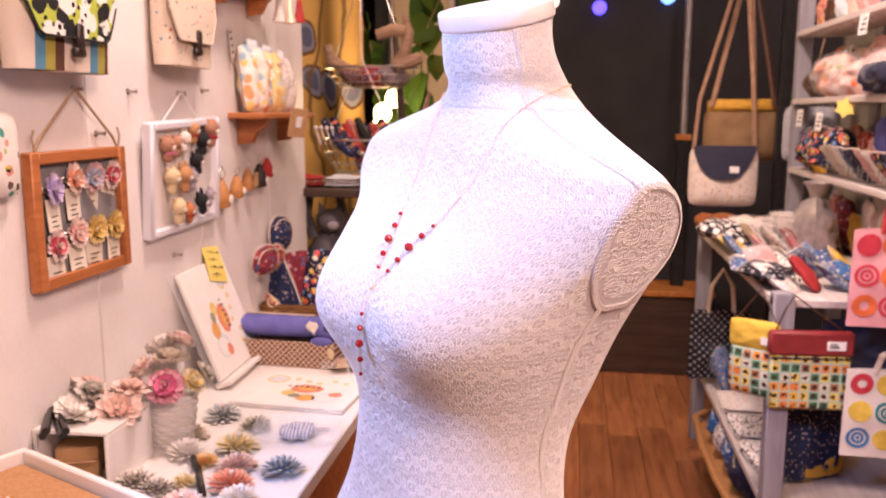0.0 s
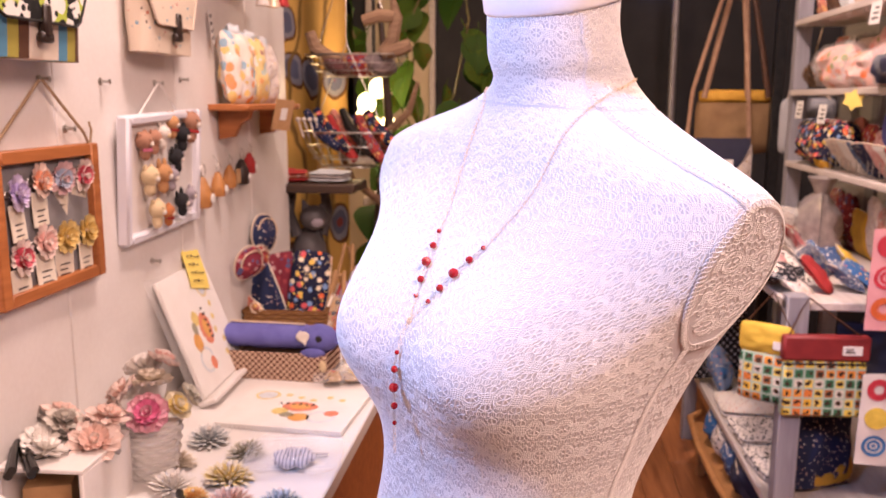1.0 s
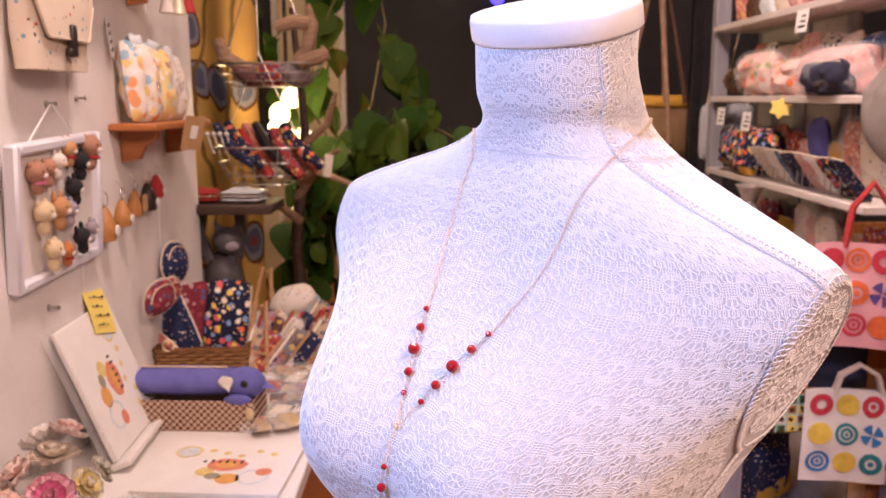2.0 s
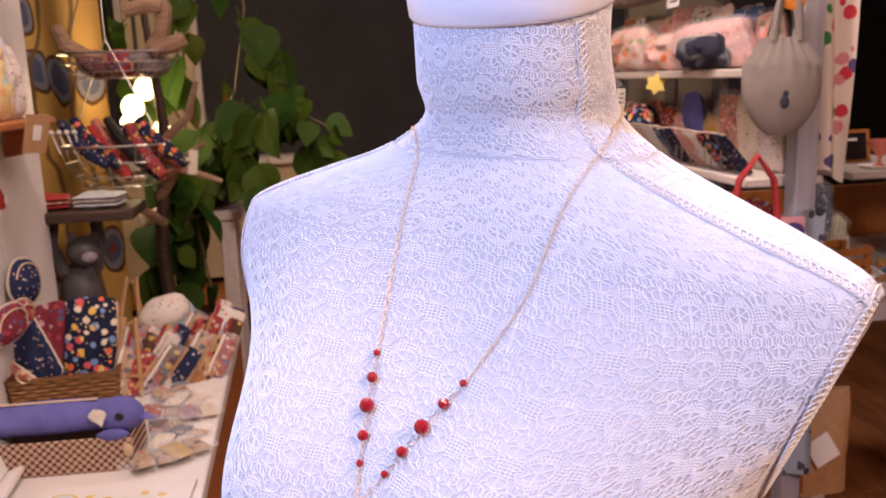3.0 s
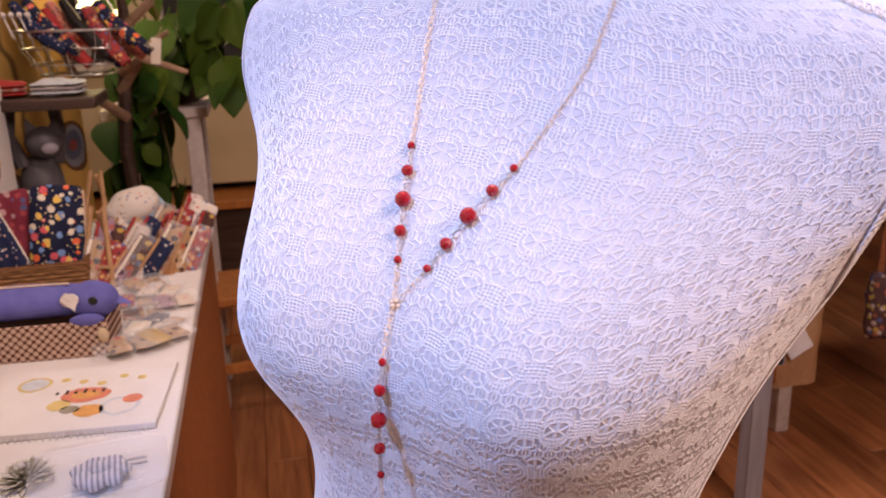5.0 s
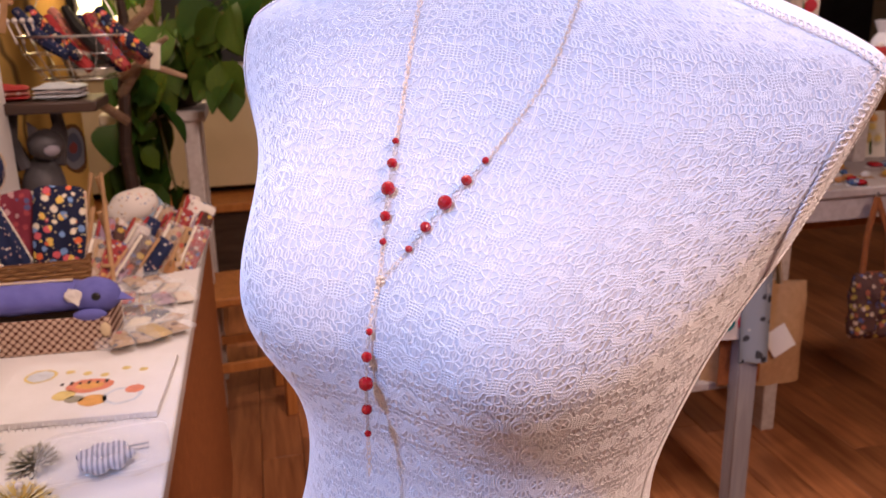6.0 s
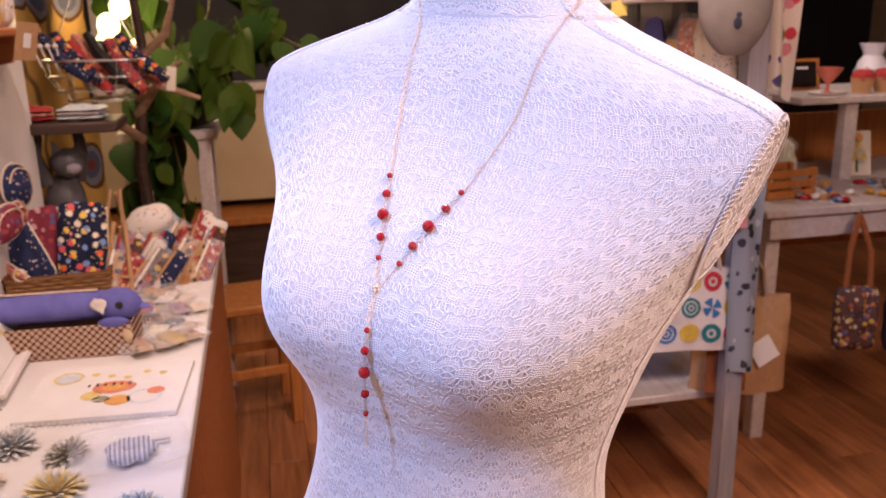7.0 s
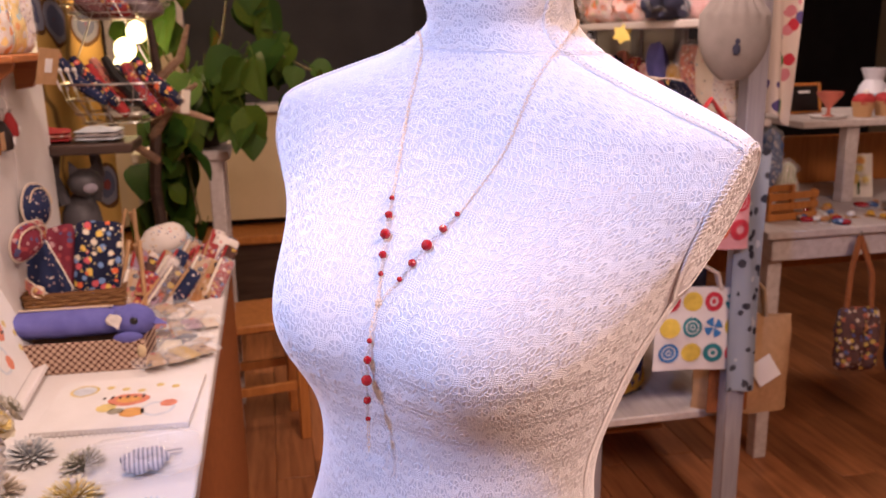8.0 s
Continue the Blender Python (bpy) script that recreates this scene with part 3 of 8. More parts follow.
def on_skin(p, lift):
    i = int(np.argmin(((skin_pts - np.array(p)) ** 2).sum(1)))
    q, nn = Vector(skin_pts[i]), Vector(skin_nrm[i])
    d = (Vector(p) - q).dot(nn)
    return Vector(p) + nn * (lift - d)


necklace = thing("necklace", "fine gold chain necklace with faceted red stone beads", "necklace", Matrix.Translation((-0.058, 0.738, 1.13)))
NL = necklace.matrix_basis.inverted()
SIZES = (0.002, 0.003, 0.0041, 0.003, 0.002)


def bead(p, r, axis):
    g = Geo()
    g.ball((0, 0, 0), r, 10, 7)
    turn = Vector(axis).to_track_quat("Z", "Y").to_matrix().to_4x4()
    part("bead", g, AGATE, necklace, at=NL @ Matrix.Translation(p) @ turn @ pose(0, 0, 0, 0, 0, random.uniform(0, 60)), angle=10)


def links(pts, pitch=0.0031, r=0.00024, wide=0.0013):
    """A chain of oval rings along pts, each turned against the last."""
    pts = [Vector(p) for p in pts]
    g = Geo()
    s, i, acc = 0.0, 0, []
    total = [0.0]
    for a, b in zip(pts[:-1], pts[1:]):
        total.append(total[-1] + (b - a).length)
    k = max(1, int(total[-1] / pitch))
    for j in range(k):
        d = (j + 0.5) * total[-1] / k
        while i < len(pts) - 2 and total[i + 1] < d:
            i += 1
        f = (d - total[i]) / max(1e-9, total[i + 1] - total[i])
        c = pts[i].lerp(pts[i + 1], f)
        ax = (pts[i + 1] - pts[i]).normalized()
        turn = Matrix.Translation(c) @ ax.to_track_quat("X", "Z").to_matrix().to_4x4() @ pose(0, 0, 0, 45 + 90 * (j % 2))
        ring = [(pitch * 0.78 * math.cos(a), wide * math.sin(a), 0) for a in [2 * math.pi * q / 9 for q in range(10)]]
        g.tube(ring, r, 4, at=NL @ turn, caps=False)
    return g


def strand(a, b, n=30, lift=0.0014, drop=0.0):
    out = []
    for i in range(n + 1):
        p = Vector(a).lerp(Vector(b), i / n)
        out.append(on_skin(p, lift))
    for _ in range(3):
        out = [out[0]] + [(out[i - 1] + out[i] * 2 + out[i + 1]) / 4 for i in range(1, n)] + [out[-1]]
    return out


def eased(run):
    for _ in range(40):
        run = [run[0]] + [(run[i - 1] + run[i] * 2 + run[i + 1]) / 4 for i in range(1, len(run) - 1)] + [run[-1]]
    return [on_skin(p, 0.0016) for p in run]


KNOT = on_skin((-0.0605, 0.732, 1.133), 0.002)
ROW_R = [(-0.042, 0.777, 1.201), (-0.056, 0.743, 1.152)]
ROW_L = [(0.0, 0.736, 1.193), (-0.044, 0.731, 1.15)]
NECK_L = Vector((0.102, 0.788, 1.318))
NECK_R = Vector((-0.004, 0.894, 1.318))
silver, gold = Geo(), []
for a, b in (ROW_R, ROW_L):
    mid = on_skin((Vector(a) + Vector(b)) / 2, 0.0035)
    spots = [on_skin(Vector(a).lerp(Vector(b), f), SIZES[i] + 0.0004) for i, f in enumerate((0, 0.235, 0.5, 0.765, 1.0))]
    for i, p in enumerate(spots):
        nxt = spots[min(i + 1, 4)] - spots[max(i - 1, 0)]
        bead(p, SIZES[i], nxt)
        if i < 4:
            q, d = spots[i + 1], (spots[i + 1] - p).normalized()
            silver.add(*(lambda g: (g.v, g.f))(links([p + d * SIZES[i] * 0.9, q - d * SIZES[i + 1] * 0.9], 0.0021, 0.0003, 0.0010)))
    gold.append(strand(spots[4], KNOT, 8))
hang = [(-0.068, 0.723, 1.109), (-0.070, 0.7225, 1.095), (-0.071, 0.724, 1.079), (-0.071, 0.7255, 1.063), (-0.071, 0.7265, 1.048)]
for i, p in enumerate(hang):
    bead(p, SIZES[i], (0, 0, 1))
    if i < 4:
        p, q = Vector(p), Vector(hang[i + 1])
        d = (q - p).normalized()
        silver.add(*(lambda g: (g.v, g.f))(links([p + d * SIZES[i] * 0.9, q - d * SIZES[i + 1] * 0.9], 0.0021, 0.0003, 0.0010)))
tagged(part("wire_link", silver, SILVER, necklace, "silver wire loop between the beads"), kind="stuff")
gold.append([KNOT, (KNOT + Vector(hang[0])) / 2 + Vector((-0.001, -0.001, 0)), Vector(hang[0])])
gold.append([Vector(hang[4]), Vector((-0.071, 0.727, 1.034)), Vector((-0.0712, 0.7275, 1.022))])
back = []
for i in range(41):
    a = math.pi * i / 40
    c = NECK_L.lerp(NECK_R, 0.5)
    out = (NECK_L - c) * math.cos(a) + Vector((0.0707, 0.0707, 0.012)) * math.sin(a)
    back.append(on_skin(c + out + Vector((0, 0, 0.012 * math.sin(a))), 0.0014))
gold.append(eased(strand(ROW_L[0], (0.038, 0.742, 1.235), 16) + strand((0.038, 0.742, 1.235), NECK_L, 30)[1:]))
gold.append(back)
gold.append(eased(strand(NECK_R, (-0.003, 0.825, 1.318), 20) + strand((-0.003, 0.825, 1.318), (-0.027, 0.806, 1.253), 20)[1:] + strand((-0.027, 0.806, 1.253), ROW_R[0], 16)[1:]))
chain = Geo()
for run in gold:
    g = links(run)
    chain.add(g.v, g.f)
tagged(part("chain", chain, GOLD, necklace, "fine pale gold link chain"), kind="stuff")
knot = Geo()
for k in range(5):
    a = 2 * math.pi * k / 5
    knot.ball((0.0021 * math.cos(a), 0.0008, 0.0021 * math.sin(a)), 0.0011, 8, 6)
knot.ball((0, -0.0006, 0), 0.0012, 8, 6)
part("flower_charm", knot, GOLD, necklace, "tiny gold flower charm", at=NL @ Matrix.Translation(KNOT) @ pose(0, 0, 0, 0, 0, -45))

# ---- display table ----
TZ = 0.75
table = thing("display_table", "long white display table along the boarded wall", "table")
part("tabletop", Geo().box(-0.655, -0.253, 0.45, 2.548, TZ - 0.028, TZ, 0.003), TABLE_WHITE, table)
part("side_panel", Geo().box(-0.63, -0.262, 0.47, 2.53, 0.0, TZ - 0.03, 0.003), HONEY_WOOD, table, "honey brown plywood base")

# ---- shelf rack ----
rack = thing("display_rack", "grey painted wooden display rack with whitewashed shelves", "rack")
def board(x0, x1, y0, y1, z0, z1, name="shelf", m=PALE_WOOD):
    return part(name, Geo().box(x0, x1, y0, y1, z0, z1, 0.003), m, rack)
for z in (0.33, 0.85):
    board(0.62, 1.08, 2.06, 3.3, z - 0.022, z)
for z in (1.105, 1.345, 1.575):
    board(0.89, 1.08, 2.03, 3.12, z - 0.020, z)
for x, y, h in ((0.62, 2.045, 0.865), (0.62, 3.27, 0.865), (0.98, 1.98, 2.1), (0.9, 3.125, 2.1), (1.06, 3.125, 2.1)):
    board(x, x + 0.05, y, y + 0.045, 0.0, h, "post", GREY_WOOD)

# ---- more materials ----
LINEN = plain("linen", (0.62, 0.52, 0.42), (0.55, 0.46, 0.37), 0.85, scale=40, bump=0.5, fine=900)
CARD = plain("card_paper", (0.78, 0.72, 0.60), (0.72, 0.65, 0.53), 0.8, scale=30, bump=0.05)
PAPER = plain("white_paper", (0.82, 0.80, 0.78), (0.77, 0.75, 0.72), 0.7, scale=20, bump=0.05)
INK = plain("ink", (0.06, 0.05, 0.05), None, 0.7, bump=0)
KRAFT = plain("kraft_card", (0.50, 0.30, 0.14), (0.42, 0.25, 0.11), 0.8, scale=60, bump=0.1)
ROPE = plain("twine", (0.45, 0.33, 0.20), (0.32, 0.22, 0.13), 0.9, scale=300, bump=0.5, fine=1500)
YELLOW_NOTE = plain("yellow_note", (0.85, 0.70, 0.16), (0.80, 0.64, 0.13), 0.7, scale=20, bump=0.05)
BLACK_CLIP = plain("black_plastic", (0.015, 0.014, 0.014), None, 0.3, scale=50, bump=0.05)
LEATHER_TAN = plain("tan_leather", (0.50, 0.24, 0.07), (0.38, 0.17, 0.05), 0.45, scale=50, bump=0.3, fine=700)
LEATHER_BROWN = plain("brown_leather", (0.10, 0.045, 0.025), (0.06, 0.03, 0.018), 0.4, scale=50, bump=0.3, fine=700)
LEATHER_DARK = plain("dark_leather", (0.035, 0.022, 0.018), None, 0.4, scale=50, bump=0.3, fine=700)
RED_CLOTH = plain("red_cloth", (0.42, 0.035, 0.03), (0.32, 0.025, 0.025), 0.75, scale=40, bump=0.4, fine=900)
GREY_BACK = plain("grey_felt", (0.26, 0.25, 0.26), (0.20, 0.19, 0.20), 0.95, scale=40, bump=0.6, fine=600)
FROST = plain("frosted_plastic", (0.74, 0.74, 0.80), (0.68, 0.68, 0.76), 0.3, scale=15, bump=0.03)
FILM = glassy("clear_film", rough=0.05, alpha=0.15)
ACRYLIC = glassy("clear_acrylic", (0.95, 0.95, 0.95), 0.04, 0.12)
STEEL = plain("steel_wire", (0.55, 0.52, 0.48), None, 0.3, 0.9, scale=100, bump=0)
NAVY_FLORAL = printed("navy_floral", (0.015, 0.018, 0.05), [(0.75, 0.16, 0.05), (0.80, 0.55, 0.10), (0.20, 0.32, 0.60), (0.78, 0.70, 0.55), (0.65, 0.12, 0.14)], 58, 0.42, second=(0.75, 0.62, 0.35))
NAVY_SMALL = printed("navy_sprig", (0.02, 0.028, 0.08), [(0.6, 0.45, 0.40), (0.65, 0.6, 0.55), (0.45, 0.3, 0.3)], 95, 0.22)
PINK_MULTI = printed("pink_multi", (0.55, 0.22, 0.16), [(0.70, 0.45, 0.15), (0.35, 0.10, 0.12), (0.65, 0.50, 0.42), (0.25, 0.18, 0.14)], 80, 0.4)
RED_MULTI = printed("red_multi", (0.32, 0.05, 0.05), [(0.1, 0.16, 0.35), (0.6, 0.35, 0.12), (0.55, 0.45, 0.40), (0.12, 0.04, 0.05)], 85, 0.4)
WHITE_MULTI = printed("white_multi", (0.70, 0.64, 0.58), [(0.55, 0.10, 0.06), (0.15, 0.2, 0.38), (0.62, 0.40, 0.10), (0.25, 0.14, 0.1)], 100, 0.24)
PALE_MULTI = printed("pale_multi", (0.66, 0.58, 0.52), [(0.3, 0.2, 0.3), (0.55, 0.30, 0.25), (0.6, 0.45, 0.18), (0.2, 0.12, 0.1)], 110, 0.3)
CAT_PRINT = printed("cat_print", (0.42, 0.50, 0.06), [(0.80, 0.78, 0.72), (0.015, 0.015, 0.015), (0.78, 0.76, 0.70), (0.02, 0.02, 0.02)], 40, 0.6, second=(0.02, 0.02, 0.02))
CREAM_PRINT = printed("cream_print", (0.70, 0.60, 0.48), [(0.50, 0.14, 0.08), (0.20, 0.34, 0.45), (0.55, 0.45, 0.35), (0.15, 0.12, 0.1)], 70, 0.2)
CAT_FACE = printed("cat_faces", (0.74, 0.70, 0.64), [(0.08, 0.30, 0.26), (0.40, 0.48, 0.10), (0.62, 0.30, 0.22), (0.14, 0.09, 0.07)], 52, 0.34)
BROWN_DOT = dotted("brown_dots", (0.05, 0.025, 0.015), (0.60, 0.45, 0.05), 0.045, 0.009, (1, 2))
TAN_STRIPE = striped("linen_stripe", [(0.66, 0.58, 0.48), (0.66, 0.58, 0.48), (0.10, 0.25, 0.38), (0.36, 0.32, 0.06), (0.10, 0.05, 0.03), (0.66, 0.58, 0.48)], 0.13, 0)
GREY_STRIPE = striped("ticking_stripe", [(0.70, 0.62, 0.56), (0.20, 0.20, 0.24)], 0.012, 1)
RIBBON_STRIPE = striped("ribbon_stripe", [(0.62, 0.60, 0.66), (0.24, 0.23, 0.30)], 0.006, 0)
BLUE_FELT = plain("blue_felt", (0.15, 0.15, 0.46), (0.11, 0.11, 0.38), 0.9, scale=40, bump=0.6, fine=700)
CHECK_BROWN = dotted("brown_check", (0.10, 0.035, 0.025), (0.55, 0.40, 0.29), 0.0130, 0.0040, (0, 2))
WICKER = striped("wicker", [(0.24, 0.12, 0.045), (0.15, 0.07, 0.025), (0.30, 0.16, 0.06)], 0.009, 2)
BAG_PRINT = printed("cat_bag_print", (0.78, 0.70, 0.60), [(0.80, 0.28, 0.02), (0.80, 0.55, 0.10), (0.80, 0.78, 0.75), (0.25, 0.42, 0.55)], 45, 0.5)
BAG_PRINT_2 = printed("yellow_bag_print", (0.78, 0.58, 0.16), [(0.78, 0.74, 0.65), (0.35, 0.55, 0.62), (0.80, 0.35, 0.04), (0.3, 0.12, 0.06)], 55, 0.42)
DEEP_ROSE = printed("deep_rose_print", (0.20, 0.03, 0.05), [(0.5, 0.3, 0.3), (0.35, 0.06, 0.07), (0.10, 0.10, 0.22)], 70, 0.4)
GREEN_STRIPE = striped("green_stripe", [(0.5, 0.55, 0.35), (0.75, 0.72, 0.6)], 0.01, 1)

# boards of the partition
y, k = -1.2, 0
while y < 2.34:
    w = min(0.405, 2.345 - y)
    part("board", Geo().box(-0.662, -0.650, y + 0.0012, y + w - 0.0012, 0.0, 2.6, 0.0018), WHITE_PAINT, wall_partition)
    y += w


def rosette(g, radius, rings=3, count=12, cup=0.5, wide=0.24, mat=0, tip=1, at=None):
    """A folded cloth flower facing +z: rings of pointed, hollow petals."""
    for r in range(rings):
        f = 1 - r * 0.3 if rings < 4 else 1 - r * 0.22
        ln = radius * f
        lift = radians(8 + r * 24)
        n_ = max(6, count - r * 2)
        for k_ in range(n_):
            a = 2 * math.pi * (k_ + 0.5 * (r % 2)) / n_ + random.uniform(-0.06, 0.06)
            m_ = Matrix.Rotation(a, 4, "Z") @ Matrix.Rotation(-lift + random.uniform(-0.08, 0.08), 4, "Y")
            w_ = ln * wide
            vs = [(ln * 0.08, 0, 0.002), (ln * 0.5, w_, w_ * 0.55), (ln * 0.5, 0, -w_ * 0.1), (ln * 0.5, -w_, w_ * 0.55), (ln * 0.86, w_ * 0.85, w_ * 0.6), (ln * 0.86, 0, w_ * 0.05), (ln * 0.86, -w_ * 0.85, w_ * 0.6), (ln, 0, w_ * 0.55)]
            vs = [m_ @ Vector(p) + Vector((0, 0, 0.004 + r * radius * 0.10)) for p in vs]
            g.add(vs, [(0, 2, 1), (0, 3, 2)], mat, at)
            g.add(vs, [(1, 2, 5, 4), (2, 3, 6, 5)], mat if r % 2 else tip, at)
            g.add(vs, [(4, 5, 7), (5, 6, 7)], tip, at)
    return g


def pompon(radius, count=64):
    """A domed cloth flower of many narrow pointed petals, facing +z."""
    g = Geo()
    for k_ in range(count):
        up = 0.06 + 0.93 * (k_ + 0.5) / count
        a = k_ * 2.39996 + random.uniform(-0.08, 0.08)
        flat = math.sqrt(1 - up * up)
        d = Vector((flat * math.cos(a), flat * math.sin(a), up * 0.72))
        side = Vector((-math.sin(a), math.cos(a), 0))
        over = d.normalized().cross(side)
        ln = radius * (1 - 0.12 * up) * random.uniform(0.93, 1.05)
        vs = [d * ln * 0.2]
        for f, w_ in ((0.62, 0.080), (0.86, 0.086)):
            c = d * ln * f + Vector((0, 0, 0.004))
            vs += [c + side * radius * w_, c - over * radius * 0.05, c - side * radius * w_, c + over * radius * 0.02]
        vs.append(d * ln * 1.02 + Vector((0, 0, 0.004)))
        g.add(vs, [(0, 1 + q, 1 + (q + 1) % 4) for q in range(4)], 0)
        g.add(vs, [(1 + q, 5 + q, 5 + (q + 1) % 4, 1 + (q + 1) % 4) for q in range(4)], 0 if k_ % 2 else 1)
        g.add(vs, [(5 + q, 9, 5 + (q + 1) % 4) for q in range(4)], 1)
    return g


def satin(name, c, edge=None):
    return plain(name, c, tuple(x * 0.8 for x in c), 0.5, scale=90, bump=0.3, fine=1200)


FLOWER_COLOURS = {
    "lilac": ((0.36, 0.26, 0.60), (0.50, 0.40, 0.62)), "coral": ((0.72, 0.22, 0.10), (0.70, 0.50, 0.40)), "blue_pink": ((0.28, 0.34, 0.50), (0.55, 0.30, 0.30)),
    "crimson": ((0.50, 0.03, 0.05), (0.70, 0.55, 0.48)), "pink": ((0.72, 0.34, 0.28), (0.74, 0.55, 0.48)), "gold": ((0.62, 0.36, 0.04), (0.66, 0.45, 0.10)),
    "grey": ((0.30, 0.33, 0.36), (0.70, 0.70, 0.68)), "beige": ((0.62, 0.50, 0.34), (0.70, 0.60, 0.46)), "olive": ((0.22, 0.20, 0.12), (0.62, 0.58, 0.46)),
    "yellow": ((0.74, 0.52, 0.10), (0.76, 0.66, 0.42)), "steel_blue": ((0.14, 0.22, 0.32), (0.56, 0.62, 0.68)), "white": ((0.74, 0.68, 0.60), (0.76, 0.72, 0.66)),
    "orange": ((0.72, 0.26, 0.03), (0.76, 0.45, 0.10)), "dark_check": ((0.16, 0.13, 0.10), (0.55, 0.50, 0.42)), "salmon": ((0.70, 0.14, 0.06), (0.74, 0.26, 0.14)),
    "blush": ((0.62, 0.32, 0.24), (0.70, 0.50, 0.42)), "magenta": ((0.70, 0.08, 0.22), (0.74, 0.30, 0.38)),
}
FLOWER_MATS = {k_: (satin(k_ + "_silk", tuple(x ** 0.62 for x in a)), satin(k_ + "_edge", tuple(x ** 0.65 for x in b))) for k_, (a, b) in FLOWER_COLOURS.items()}
PEARL = plain("pearl", (0.80, 0.74, 0.68), None, 0.2, scale=50, bump=0)


def flower_clip(colour, at, radius=0.024, card=False, rings=3, count=12, group="cloth flower clips", where="on the table"):
    t_ = thing("flower_hair_clip", colour.replace("_", " ") + " folded cloth flower clip " + where, "hair clip", at, group)
    part("petals", pompon(radius) if rings > 4 else rosette(Geo(), radius, rings, count), FLOWER_MATS[colour], t_, angle=20)
    part("center_pearl", Geo().ball((0, 0, radius * (0.66 if rings > 4 else 0.32)), radius * 0.11, 8, 6), PEARL, t_)
    part("clip_base", Geo().box(-radius * 0.9, radius * 0.9, -0.004, 0.004, 0.0, 0.004, 0.001), STEEL, t_)
    if card:
        c_ = part("price_card", Geo().box(-0.020, 0.020, -radius - 0.036, -radius * 0.55, 0.002, 0.0035, 0.0004), CARD, t_, "small price card with printed lines")
        ln = Geo()
        for k_ in range(3):
            ln.box(-0.010, 0.012 - 0.006 * (k_ % 2), -radius - 0.030 + k_ * 0.0075, -radius - 0.028 + k_ * 0.0075, 0.0035, 0.0039, 0.0001)
        part("printed_lines", ln, INK, c_)
    return t_


# framed board with flower clips on the wall
WALLX = -0.650
ON_WALL = Matrix(((0, 0, 1, 0), (1, 0, 0, 0), (0, 1, 0, 0), (0, 0, 0, 1)))   # local x along y, local y up, local z off the wall


def on_wall(y_, z_, off=0.0):
    return Matrix.Translation((WALLX + off, y_, z_)) @ ON_WALL


frame_board = thing("framed_display_board", "orange wooden frame with grey felt hanging from a twine loop", "frame", on_wall(1.178, 1.14, 0.002))
part("felt_panel", Geo().box(-0.120, 0.120, -0.09, 0.09, 0.0, 0.006, 0.001), GREY_BACK, frame_board)
for a in ((-0.128, -0.108, -0.102, 0.102), (0.108, 0.128, -0.102, 0.102)):
    part("frame_rail", Geo().box(a[0], a[1], a[2], a[3], 0.0, 0.018, 0.002), HONEY_WOOD, frame_board)
for a in ((-0.1075, 0.1075, 0.084, 0.102), (-0.1075, 0.1075, -0.102, -0.084)):
    part("frame_rail", Geo().box(a[0], a[1], a[2], a[3], 0.0, 0.0175, 0.002), HONEY_WOOD, frame_board)
rope = Geo()
for s in (-1, 1):
    rope.tube([(s * 0.112, 0.10, 0.012), (s * 0.10, 0.118, 0.012), (s * 0.004, 0.193, 0.012)], 0.0022, 6)
    rope.tube([(s * 0.112, 0.10, 0.014), (s * 0.118, 0.122, 0.014), (s * 0.112, 0.134, 0.014)], 0.0018, 5)
part("hanging_rope", rope, ROPE, frame_board, "knotted twine loop")
for row, cols in enumerate((("lilac", "coral", "blue_pink", "crimson"), ("crimson", "pink", "gold", "gold"))):
    for k_, c_ in enumerate(cols):
        flower_clip(c_, on_wall(1.178 - 0.078 + k_ * 0.054, 1.186 - row * 0.085 + 0.012 * (k_ > 0), 0.009) @ pose(0, 0, 0, random.uniform(-8, 8), random.uniform(-10, 10), 0), 0.027, True, 3, 13, "cloth flower clips", "pinned on felt")


def peg(y_, z_):
    g = Geo().lathe([(0.0, 0.0), (0.006, 0.0), (0.006, 0.002), (0.0025, 0.004), (0.0025, 0.014), (0.0045, 0.017), (0.0, 0.019)], 10)
    solo("wall_hook", g, STEEL, "small clear push hook in the white boards", "hook", on_wall(y_, z_, 0.0), "wall hooks")


for p in ((1.195, 1.335), (1.36, 1.335), (1.55, 1.336), (1.66, 1.345), (1.25, 1.265), (1.50, 1.02)):
    peg(*p)


